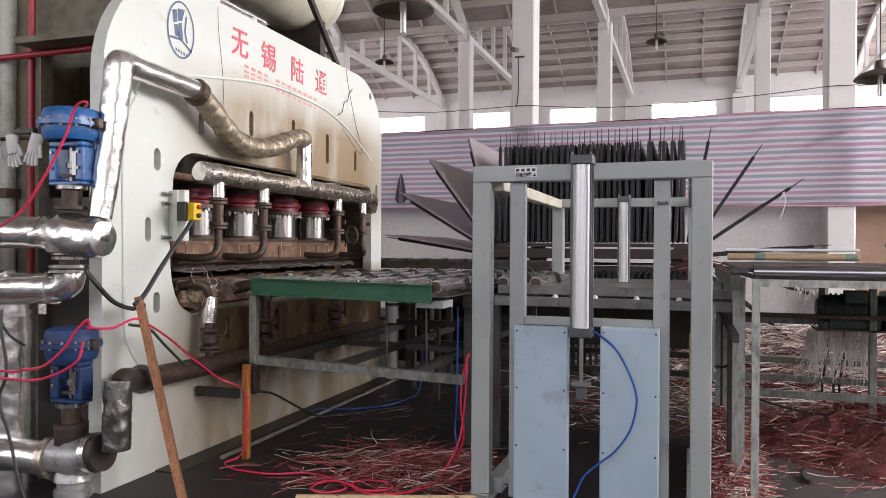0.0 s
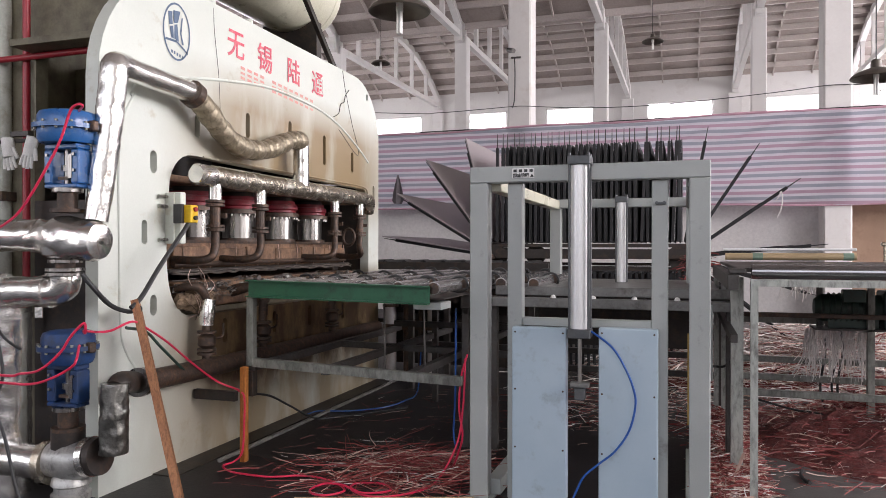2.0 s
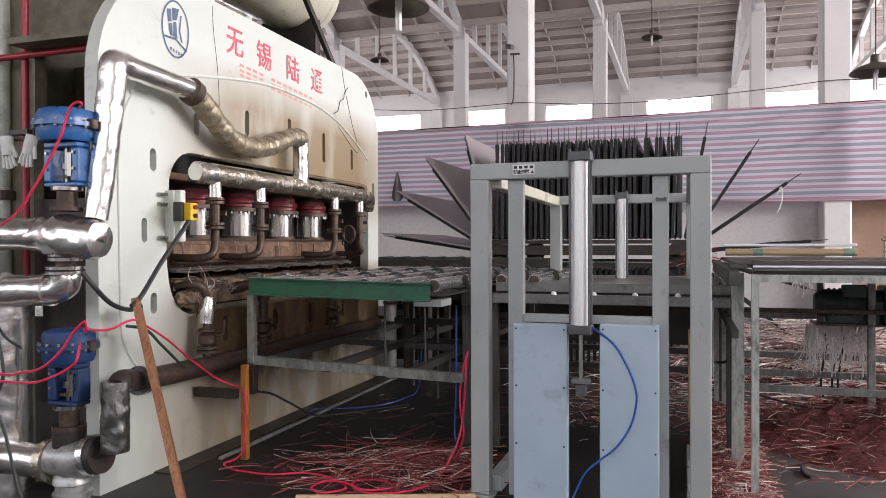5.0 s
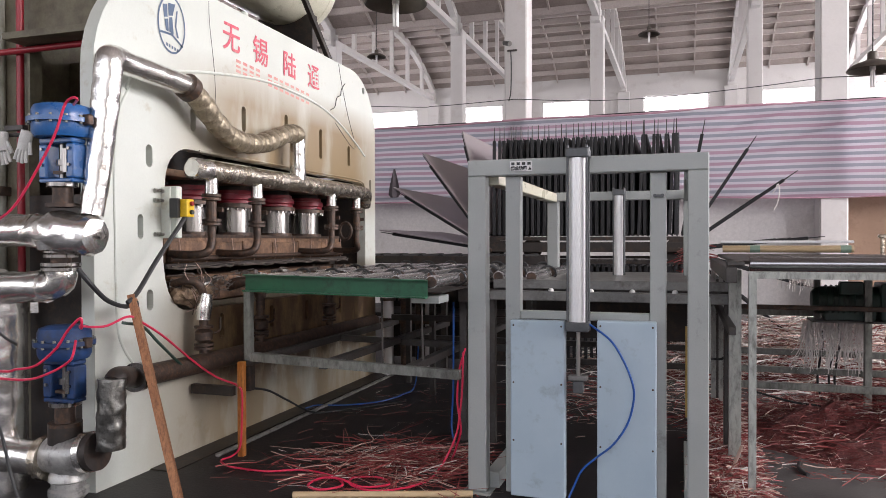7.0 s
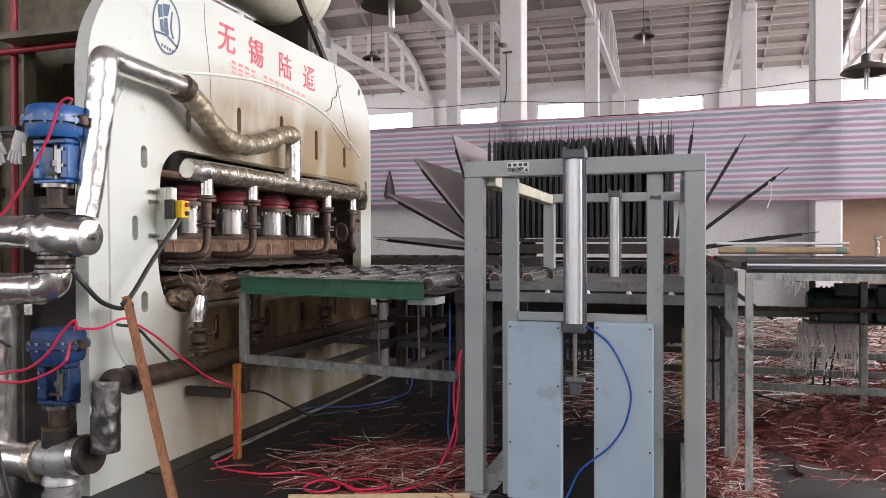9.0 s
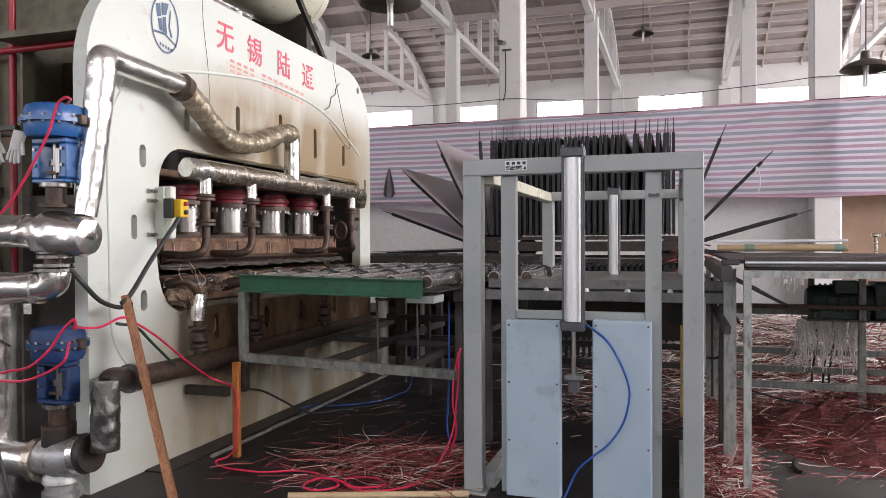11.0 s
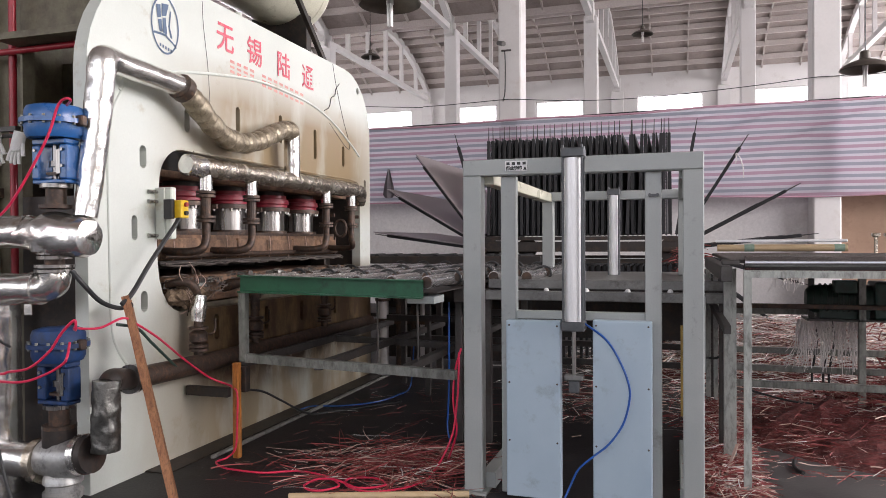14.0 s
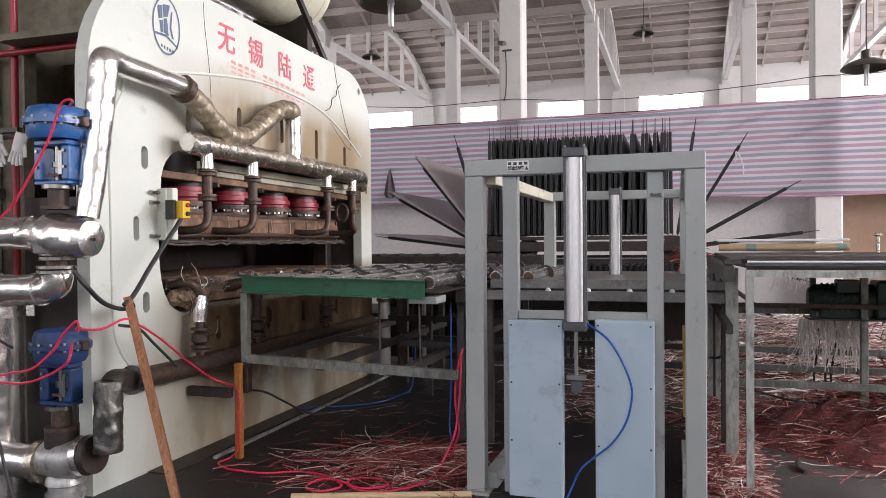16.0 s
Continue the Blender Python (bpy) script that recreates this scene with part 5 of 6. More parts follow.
def on_chain(s):
    """Local pose of a carrier after s metres of chain: top run to -x, round the tail, back below."""
    s = s % LOOP
    run = CX1 - CX0
    if s < run:
        x, z, a = CX1 - s, CZ + CR, 90.0
    elif s < run + math.pi * CR:
        a = 90 + math.degrees((s - run) / CR)
        x, z = CX0 + CR * math.cos(radians(a)), CZ + CR * math.sin(radians(a))
    elif s < 2 * run + math.pi * CR:
        x, z, a = CX0 + (s - run - math.pi * CR), CZ - CR, 270.0
    else:
        a = 270 + math.degrees((s - 2 * run - math.pi * CR) / CR)
        x, z = CX1 + CR * math.cos(radians(a)), CZ + CR * math.sin(radians(a))
    return x, z, a


def cooler():
    c = thing("board_cooler", "chain board cooler with rows of dark upright carrier arms", "cooling conveyor", (0, CY, 0))
    rnd = random.Random(12)

    def mesh_of(bm, material, name):
        me = bpy.data.meshes.new(name)
        bmesh.ops.recalc_face_normals(bm, faces=bm.faces)
        bm.to_mesh(me)
        bm.free()
        me.materials.append(material)
        return me

    bm = box(-0.017, 0.017, -0.02, 0.02, 0.0, 1.10, 0.003)
    arm_me = mesh_of(bm, M_ARM, "carrier_arm")
    tip_me = mesh_of(cyl((0, 0, 1.02), (0, 0, 1.26), 0.008, 0.004, seg=6), M_TIP, "tip_rod")
    far_bm = box(-0.011, 0.011, 2.38, 2.42, 0.0, 1.06, 0.003)
    cyl((0, 2.4, 1.04), (0, 2.4, 1.25), 0.006, 0.003, seg=6, bm=far_bm)
    far_me = mesh_of(far_bm, M_ARM, "far_arm")
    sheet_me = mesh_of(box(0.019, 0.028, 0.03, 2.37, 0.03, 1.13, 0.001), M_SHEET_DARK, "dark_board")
    pale_me = mesh_of(box(0.019, 0.030, -0.05, 2.42, 0.05, 1.27, 0.001), M_SHEET, "board")
    tie_me = mesh_of(box(-0.006, 0.006, 0.021, 2.379, 0.005, 0.025), M_ARM, "tie_bar")
    s0 = -radians(90 - 35.3) * CR
    for k in range(N_ARM):
        arm = new("carrier_arm", arm_me)
        arm.parent = c
        for nm, me in (("tip_rod", tip_me), ("far_arm", far_me), ("tie_bar", tie_me)):
            o = new(nm, me)
            o.parent = arm
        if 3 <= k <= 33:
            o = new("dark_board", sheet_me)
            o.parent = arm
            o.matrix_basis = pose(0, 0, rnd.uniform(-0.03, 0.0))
        elif k in (35, 36, 37, 38):
            o = new("board", pale_me)
            o.parent = arm
            o["label"] = "purple-grey laminated board"
        if k == 0:
            part("string", tube([(0.0, -0.03, 1.02), (0.03, -0.04, 0.98), (0.05, -0.03, 0.93)], 0.006, 6), M_STRIP_WHITE, arm, "white string tied to the arm")
            part("string", tube([(0.0, -0.03, 1.03), (0.06, -0.04, 1.0), (0.14, -0.03, 0.93), (0.2, -0.03, 0.84)], 0.006, 6), M_STRIP_WHITE, arm)
        rows = []
        slack = radians(7.5) * CR if k > 70 else 0.0
        for t, f in ADVANCE:
            x, z, a = on_chain(s0 - slack + k * PITCH + f * PITCH)
            lean = 0.0
            if a == 90.0:
                lean = 0.5 * math.sin(k * 2.3) + (2.0 if k in (4, 5, 7, 9) else 0)
            rows.append((t, pose(x, 0, z, 0, 90 - a + lean, 0)))
        arm.matrix_basis = rows[0][1]
        MOVES.append((arm, rows))
    for y in (-0.04, 2.44):
        part("chain_rail", box(CX0, CX1, y - 0.02, y + 0.02, CZ + CR - 0.06, CZ + CR - 0.02), M_DARK, c)
        part("chain_rail", box(CX0, CX1, y - 0.02, y + 0.02, CZ - CR + 0.02, CZ - CR + 0.06), M_DARK, c)
        for x in (CX0, CX1):
            part("sprocket", cyl((x, y - 0.015, CZ), (x, y + 0.015, CZ), CR - 0.02, seg=28), M_DARK, c, smooth=True)
        for x in (CX0 + 0.25, CX1 - 0.25):
            part("stand_leg", box(x - 0.04, x + 0.04, y - 0.04 + 0.12, y + 0.04 + 0.12, 0.0, CZ - CR, 0.004), M_RAIL, c)
    # added black sheet for the darkness under the carriers
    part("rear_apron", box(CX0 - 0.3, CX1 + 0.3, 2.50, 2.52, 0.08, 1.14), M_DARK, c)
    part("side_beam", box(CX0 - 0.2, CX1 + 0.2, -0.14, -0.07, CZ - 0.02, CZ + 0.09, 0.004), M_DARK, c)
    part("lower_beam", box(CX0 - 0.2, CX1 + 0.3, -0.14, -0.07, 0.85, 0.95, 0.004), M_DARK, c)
    for x in (CX0, CX1):
        part("shaft", cyl((x, -0.2, CZ), (x, 2.6, CZ), 0.03, seg=14), M_IRON, c, smooth=True)
    return c


cooler()

# ---------- steam valves and pipework at the near end of the press ----------
def control_valve(name, z_flange, r, z_yoke, z_neck, at, label, M_BLUE):
    """Pneumatic diaphragm actuator over a yoke; z values are heights of its rim, yoke foot and neck foot."""
    x, y = at
    v = thing(name, label, "control valve", group="pneumatic control valves")
    up = part("diaphragm_cover", lathe([(0.0, z_flange + 0.088), (r * 0.62, z_flange + 0.088), (r * 0.80, z_flange + 0.078), (r * 0.865, z_flange + 0.055), (r * 0.875, z_flange + 0.012), (0.0, z_flange + 0.012)], 40, at=(x, y, 0)), M_BLUE, v, smooth=True)
    rim = part("rim", lathe([(0.0, z_flange + 0.012), (r, z_flange + 0.012), (r, z_flange - 0.012), (0.0, z_flange - 0.012)], 40, at=(x, y, 0)), M_BLUE, v, smooth=True)
    for i in range(14):
        a = 2 * math.pi * (i + 0.5) / 14
        part("bolt", cyl((x + r * 0.94 * math.cos(a), y + r * 0.94 * math.sin(a), z_flange - 0.022), (x + r * 0.94 * math.cos(a), y + r * 0.94 * math.sin(a), z_flange + 0.024), 0.008, seg=6), M_STEEL, rim)
    part("lower_case", lathe([(0.0, z_flange - 0.013), (r * 0.87, z_flange - 0.013), (r * 0.86, z_flange - 0.06), (r * 0.78, z_flange - 0.085), (0.0, z_flange - 0.085)], 40, at=(x, y, 0)), M_BLUE, v, smooth=True)
    zt = z_flange - 0.086
    w = r * 0.64
    yk = part("yoke_head", box(x - w, x + w, y - 0.05, y + 0.05, zt - 0.03, zt - 0.001, 0.006), M_BLUE, v)
    for s in (-1, 1):
        part("yoke_pillar", box(x + s * w - 0.027 - s * 0.02, x + s * w + 0.027 - s * 0.02, y - 0.045, y + 0.045, z_yoke + 0.021, zt - 0.031, 0.01, seg=2), M_BLUE, v)
        for z in (zt - 0.06, z_yoke + 0.09):
            part("pillar_bolt", cyl((x + s * (w - 0.02), y - 0.044, z), (x + s * (w - 0.02), y - 0.056, z), 0.009, seg=6), M_CHROME, v)
    part("yoke_foot", box(x - w, x + w, y - 0.05, y + 0.05, z_yoke, z_yoke + 0.02, 0.005), M_BLUE, v)
    part("spindle", cyl((x, y, z_yoke + 0.02), (x, y, zt - 0.03), 0.014, seg=12), M_CHROME, v, smooth=True)
    part("spindle_nut", cyl((x, y, z_yoke + 0.09), (x, y, z_yoke + 0.12), 0.03, seg=8), M_CHROME, v)
    part("stem_clamp", box(x - 0.035, x + 0.035, y - 0.03, y + 0.03, z_yoke + 0.045, z_yoke + 0.06), M_IRON, v)
    part("scale_plate", box(x + 0.05, x + 0.075, y - 0.05, y - 0.046, z_yoke + 0.05, zt - 0.06), M_CHROME, v)
    part("neck_flange", cyl((x, y, z_yoke - 0.022), (x, y, z_yoke - 0.001), 0.078, seg=24), M_CHROME, v, smooth=True)
    part("neck", cyl((x, y, z_neck), (x, y, z_yoke - 0.022), 0.052, seg=20), M_IRON, v, smooth=True)
    part("neck_flange", cyl((x, y, z_neck), (x, y, z_neck + 0.02), 0.085, seg=24), M_IRON, v, smooth=True)
    part("positioner_lug", box(x + r * 0.86, x + r * 1.12, y - 0.02, y + 0.02, z_flange - 0.025, z_flange + 0.03, 0.006), M_IRON, v)
    return v


def steam_pipes():
    ly = 3.10
    # upper inlet: foil-lagged tee body under the first actuator
    p = thing("inlet_pipe", "bright crumpled foil-lagged steam inlet pipe", "pipe")
    part("pipe_run", cyl((-6.5, ly, 1.465), (-3.9, ly, 1.465), 0.088, seg=28), M_FOIL, p, smooth=True)
    part("pipe_run", crumpled([(-3.9, ly, 1.465), (-3.30, ly, 1.465)], [0.088, 0.088], amp=0.003, seed=3), M_FOIL, p, smooth=True)
    prof = [(0.088, 0.0), (0.095, 0.10), (0.114, 0.16), (0.122, 0.24), (0.108, 0.29), (0.106, 0.40), (0.092, 0.428), (0.05, 0.438), (0.012, 0.442)]
    part("tee_body", crumpled([(-3.34 + z, ly, 1.462 - 0.07 * z) for _, z in prof], [r for r, _ in prof], amp=0.008, seed=1), M_FOIL, p, smooth=True)
    part("seam_bolt", cyl((-2.905, ly, 1.435), (-2.87, ly, 1.433), 0.018, seg=8), M_CHROME, p)
    part("lagging_skirt", lathe([(0.05, 0.0), (0.10, 0.02), (0.11, 0.07), (0.07, 0.12)], 20, at=(-3.16, ly, 1.34)), M_FOIL, p, smooth=True)
    for z in (1.345, 1.32, 1.275, 1.25):
        part("flange", cyl((-3.14, ly, z), (-3.14, ly, z + 0.016), 0.085 if z > 1.3 else 0.098, seg=24), M_CHROME, p, smooth=True)
    part("spool", cyl((-3.14, ly, 1.24), (-3.14, ly, 1.35), 0.05, seg=18), M_IRON, p, smooth=True)
    # second run below
    q = thing("return_pipe", "shiny foil-lagged steam return pipe", "pipe")
    part("pipe_run", cyl((-6.5, ly, 1.16), (-3.56, ly, 1.165), 0.092, seg=26), M_FOIL, q, smooth=True)
    part("pipe_sleeve", crumpled([(-3.60, ly, 1.15), (-3.26, ly, 1.168)], [0.087, 0.080], amp=0.005, seed=5), M_FOIL, q, smooth=True)
    part("joint_band", cyl((-3.275, ly, 1.166), (-3.235, ly, 1.167), 0.090, seg=26), M_FOIL, q, smooth=True)
    bend = smooth_line([(-3.24, ly, 1.167), (-3.19, ly, 1.172), (-3.155, ly, 1.19), (-3.14, ly, 1.22), (-3.14, ly, 1.245)], 4)
    part("pipe_end", crumpled(bend, [0.078] * len(bend), amp=0.005, seed=6), M_FOIL, q, smooth=True)
    part("foil_tab", box(-3.27, -3.22, ly - 0.075, ly - 0.07, 1.03, 1.085), M_FOIL, q)
    # tall riser from the floor
    s = thing("standpipe", "dull foil-lagged vertical standpipe", "pipe")
    part("lagging", crumpled([(-3.655, 3.22, 0.0), (-3.655, 3.22, 1.06)], [0.105, 0.105], step=0.022, amp=0.006, seed=8), M_FOIL, s, smooth=True)
    for z in (0.25, 0.62, 1.0):
        part("band", cyl((-3.655, 3.22, z), (-3.655, 3.22, z + 0.03), 0.112, seg=24), M_FOIL, s, smooth=True)
    # lower inlet with white-painted valve body
    w = thing("drain_pipe", "foil-lagged lower pipe with white valve body", "pipe")
    part("pipe_run", cyl((-6.5, ly, 0.19), (-3.9, ly, 0.234), 0.092, seg=26), M_FOIL, w, smooth=True)
    part("pipe_run", crumpled([(-3.9, ly, 0.234), (-3.27, ly, 0.245)], [0.092, 0.092], amp=0.003, seed=9), M_FOIL, w, smooth=True)
    part("flange", cyl((-3.265, ly, 0.245), (-3.215, ly, 0.248), 0.118, seg=28), M_FOIL_OLD, w, smooth=True)
    part("valve_body", lathe([(0.095, 0.0), (0.10, 0.05), (0.115, 0.13), (0.10, 0.20), (0.085, 0.24)], 24), M_VALVE, w, "white-painted scuffed valve body", smooth=True).matrix_basis = pose(-3.215, ly, 0.27, 0, 88, 0)
    part("flange", cyl((-2.985, ly, 0.30), (-2.945, ly, 0.305), 0.105, seg=28), M_FOIL, w, smooth=True)
    part("flange", cyl((-2.942, ly, 0.305), (-2.905, ly, 0.31), 0.098, seg=28), M_DARK, w, smooth=True)
    part("valve_foot", lathe([(0.08, 0.0), (0.10, 0.02), (0.10, 0.05), (0.085, 0.06), (0.085, 0.09), (0.10, 0.10), (0.095, 0.13), (0.07, 0.16)], 22, at=(-3.10, ly, 0.05)), M_VALVE, w, smooth=True)
    part("foot_stub", cyl((-3.10, ly, 0.0), (-3.10, ly, 0.06), 0.075, seg=18), M_DARK, w, smooth=True)
    part("bonnet", cyl((-3.12, ly, 0.34), (-3.12, ly, 0.43), 0.085, seg=20), M_DARK, w, smooth=True)
    e = thing("lagged_elbow", "grey sheet-lagged pipe elbow beside the press", "pipe")
    part("upright", crumpled([(-2.82, ly, 0.33), (-2.82, ly, 0.50), (-2.82, ly + 0.01, 0.695)], [0.066, 0.070, 0.067], amp=0.011, seed=11), M_FOIL_DARK, e, smooth=True)
    part("bend", tube([(-2.82, ly + 0.015, 0.66), (-2.835, ly + 0.07, 0.685), (-2.90, ly + 0.22, 0.66), (-2.955, ly + 0.34, 0.63)], 0.060, 18, wobble=0.15), M_DARK, e, smooth=True)
    part("collar", cyl((-2.955, 3.43, 0.635), (-2.962, 3.475, 0.63), 0.083, seg=24), M_CHROME, e, smooth=True)
    l = thing("condensate_pipe", "dark iron condensate pipe along the press foot", "pipe")
    part("pipe_run", tube([(-2.962, 3.46, 0.63), (-2.97, 4.2, 0.615), (-2.98, 5.2, 0.605), (-2.98, 6.9, 0.60)], 0.062, 16), M_IRON, l, smooth=True)
    for y, zt in ((4.10, 1.06), (4.78, 1.02), (5.9, 1.02)):
        d = part("drop", cyl((-2.98, y, 0.62), (-2.98, y, 0.90), 0.03, seg=14), M_IRON, l, smooth=True)
        for z in (0.70, 0.725, 0.84):
            part("flange", cyl((-2.98, y, z), (-2.98, y, z + 0.016), 0.062, seg=18), M_IRON, d, smooth=True)
        part("valve", lathe([(0.035, 0.0), (0.058, 0.02), (0.058, 0.07), (0.035, 0.09)], 16, at=(-2.98, y, 0.745)), M_IRON, d, smooth=True)
        part("side_cock", tube([(-2.95, y + 0.03, 0.80), (-2.93, y + 0.10, 0.815), (-2.93, y + 0.11, 0.90)], 0.008, 6), M_IRON, d)
        if y < 4.5:
            part("foil_sleeve", tube([(-2.985, y, 0.89), (-2.985, y + 0.01, 0.97), (-2.98, y + 0.025, zt)], 0.050, 14, wobble=0.3), M_FOIL, d, "bright foil sleeve", smooth=True)
        else:
            part("stub", cyl((-2.98, y, 0.90), (-2.98, y, zt), 0.034, seg=12), M_IRON, d, smooth=True)
        part("inlet", tube([(-2.985, y + 0.02, zt - 0.03), (-3.0, y - 0.02, zt + 0.06), (-3.06, y - 0.06, zt + 0.09), (-3.2, y - 0.08, zt + 0.06)], 0.030 if y < 4.5 else 0.042, 12, wobble=0.25), M_IRON, d, smooth=True)
    r = thing("steam_riser", "crumpled silver foil-lagged riser and crown pipe", "pipe")
    rise = smooth_line([(-2.975, 3.14, 1.54), (-2.97, 3.17, 1.72), (-2.955, 3.20, 2.0), (-2.945, 3.235, 2.34)], 6)
    part("riser", crumpled(rise, [0.060 + 0.014 * i / (len(rise) - 1) for i in range(len(rise))], amp=0.0042, seed=13), M_FOIL, r, smooth=True)
    part("elbow", tube([(-2.945, 3.232, 2.30), (-2.95, 3.245, 2.385), (-2.965, 3.29, 2.408), (-2.98, 3.36, 2.408)], 0.071, 18, wobble=0.12), M_FOIL, r, smooth=True)
    part("crown_pipe", crumpled([(-2.98, 3.32, 2.408), (-2.98, 3.94, 2.385)], [0.064, 0.064], amp=0.0025, seed=21), M_FOIL, r, smooth=True)
    f = thing("fire_pipe", "red painted pipework behind the press end", "pipe")
    part("upright", cyl((-3.98, 3.62, 0.4), (-3.98, 3.62, 4.4), 0.023, seg=16), M_RED_PIPE, f, smooth=True)
    part("branch", cyl((-6.5, 3.58, 2.575), (-3.30, 3.58, 2.60), 0.020, seg=16), M_RED_PIPE, f, smooth=True)
    part("clip", box(-4.05, -3.90, 3.56, 3.60, 2.10, 2.13), M_RAIL, f)
    g = thing("conduit_post", "pale grey steel post with conduit clips", "post")
    part("post", cyl((-4.22, 3.66, 0.0), (-4.22, 3.66, 4.2), 0.05, seg=16), M_PAINT_EDGE, g, smooth=True)
    part("saddle", box(-4.29, -4.15, 3.59, 3.73, 1.70, 1.76), M_IRON, g)


control_valve("control_valve", 2.035, 0.171, 1.715, 1.585, (-3.125, 3.10), "glossy blue diaphragm control valve above the inlet pipe", M_BLUE)
control_valve("control_valve", 0.872, 0.152, 0.56, 0.43, (-3.12, 3.10), "dusty blue diaphragm control valve near the floor, darkened for shade", M_BLUE_DUSTY_SHADED)
steam_pipes()


def gloves():
    """Knitted work gloves hung on the conduit."""
    tagged(part("hook_bar", cyl((-4.3, 3.3, 2.02), (-3.45, 3.3, 2.02), 0.012, seg=8), M_RAIL), "thin steel bar used as glove hook", "bar")
    for x, lean in ((-3.86, 4), (-3.72, -6), (-3.53, 18)):
        bm = bmesh.new()
        tube([(0, 0, 0.01), (0.0, 0.0, -0.05), (0.004, 0, -0.10)], 0.034, 10, bm=bm)
        for k in range(4):
            tube([(-0.026 + 0.017 * k, 0, -0.085), (-0.03 + 0.021 * k, -0.004, -0.13), (-0.034 + 0.025 * k, 0.0, -0.165 - 0.01 * (k in (1, 2)))], 0.0095, 7, n=4, bm=bm)
        tube([(0.03, 0, -0.05), (0.045, -0.004, -0.08), (0.055, 0.0, -0.115)], 0.011, 7, n=4, bm=bm)
        g = part("glove", bm, M_COTTON, smooth=True)
        g.matrix_basis = pose(x, 3.255, 2.02, 0, lean, 8)
        tagged(g, "white knitted cotton work glove hung to dry", "glove", "hung work gloves")


gloves()


def control_box():
    c = thing("push_button_station", "grey junction plate with yellow push-button box on press", "switch box")
    part("mount_plate", box(-3.118, -3.05, 3.862, 3.876, 1.425, 1.745, 0.003), M_PAINT, c)
    part("junction_box", box(-3.112, -3.01, 3.877, 3.93, 1.425, 1.75, 0.006), M_PAINT, c)
    for z in (1.45, 1.66, 1.72):
        part("stud", cyl((-3.10, 3.79, z), (-3.10, 3.861, z), 0.010, seg=10), M_CHROME, c)
        part("stud_plate", box(-3.118, -3.102, 3.79, 3.85, z - 0.014, z + 0.014, 0.004), M_PAINT_EDGE, c)
    b = part("button_box", box(-2.984, -2.90, 3.83, 3.905, 1.555, 1.665, 0.008, seg=2), M_YELLOW, c, "yellow push-button box")
    part("button_back", box(-3.009, -2.945, 3.80, 3.829, 1.55, 1.67, 0.004), M_BLACK, b)
    part("button", cyl((-2.90, 3.868, 1.638), (-2.885, 3.868, 1.638), 0.014, seg=14), M_RED_PIPE, b)
    part("button", cyl((-2.90, 3.868, 1.585), (-2.885, 3.868, 1.585), 0.014, seg=14), M_BLACK, b)
    part("cable", tube([(-2.93, 3.85, 1.555), (-2.93, 3.80, 1.50), (-2.93, 3.743, 1.446), (-2.93, 3.576, 1.279), (-2.93, 3.434, 1.122), (-2.94, 3.36, 1.063)], 0.014, 8), M_CABLE, c, "dark rubber cable", smooth=True)
    return c


control_box()


def loose(name, label, pts, r, material, category="hose", n=8):
    return tagged(part(name, tube(pts, r, 8, n=n), material, smooth=True), label, category)


loose("cable", "black rubber cable slung across the press end", [(-3.0, 3.071, 1.261), (-2.96, 3.11, 1.185), (-2.96, 3.23, 1.087), (-2.95, 3.357, 1.043), (-2.94, 3.43, 1.06), (-2.95, 3.42, 0.98)], 0.013, M_CABLE, "cable")
loose("air_hose", "red air hose from the upper valve", [(-2.95, 3.0, 2.10), (-2.772, 2.84, 2.085), (-2.80, 2.84, 2.095), (-2.848, 2.84, 2.063), (-2.912, 2.84, 1.92), (-3.036, 2.84, 1.738), (-3.157, 2.84, 1.592), (-3.257, 2.84, 1.522), (-3.5, 2.9, 1.45), (-3.9, 3.1, 1.40)], 0.0066, M_HOSE_RED)
loose("air_hose", "red air hose looped over the lower valve", [(-4.2, 2.9, 0.70), (-3.315, 2.84, 0.716), (-3.092, 2.84, 0.721), (-2.948, 2.84, 0.763), (-2.843, 2.84, 0.816), (-2.81, 2.84, 0.854), (-2.88, 2.93, 0.91)], 0.0066, M_HOSE_RED)
loose("air_hose", "red air hose looped over the lower valve", [(-4.2, 2.9, 0.77), (-3.315, 2.84, 0.754), (-3.165, 2.84, 0.768), (-3.038, 2.84, 0.794), (-2.913, 2.84, 0.882), (-2.843, 2.84, 0.968), (-2.763, 2.84, 1.034), (-2.775, 2.86, 0.985), (-2.85, 2.93, 0.985), (-2.9, 3.05, 0.965), (-2.9, 3.163, 0.959), (-2.9, 3.323, 0.992), (-2.9, 3.431, 0.947), (-2.9, 3.613, 0.845), (-2.9, 3.849, 0.683), (-2.9, 4.10, 0.53), (-2.80, 4.20, 0.46)], 0.0066, M_HOSE_RED)
loose("cable", "dark green cable beside the plank", [(-2.92, 3.30, 0.96), (-2.92, 3.455, 0.921), (-2.92, 3.588, 0.814), (-2.92, 3.821, 0.627), (-2.94, 3.904, 0.59), (-2.95, 4.0, 0.66)], 0.009, M_MOTOR, "cable")
loose("cable", "thin black cable trailing to the floor", [(-2.80, 4.22, 0.46), (-2.8, 4.264, 0.43), (-2.8, 4.568, 0.354), (-2.8, 4.842, 0.23), (-2.78, 5.2, 0.06), (-2.7, 5.5, 0.012), (-2.3, 6.0, 0.012)], 0.008, M_CABLE, "cable")
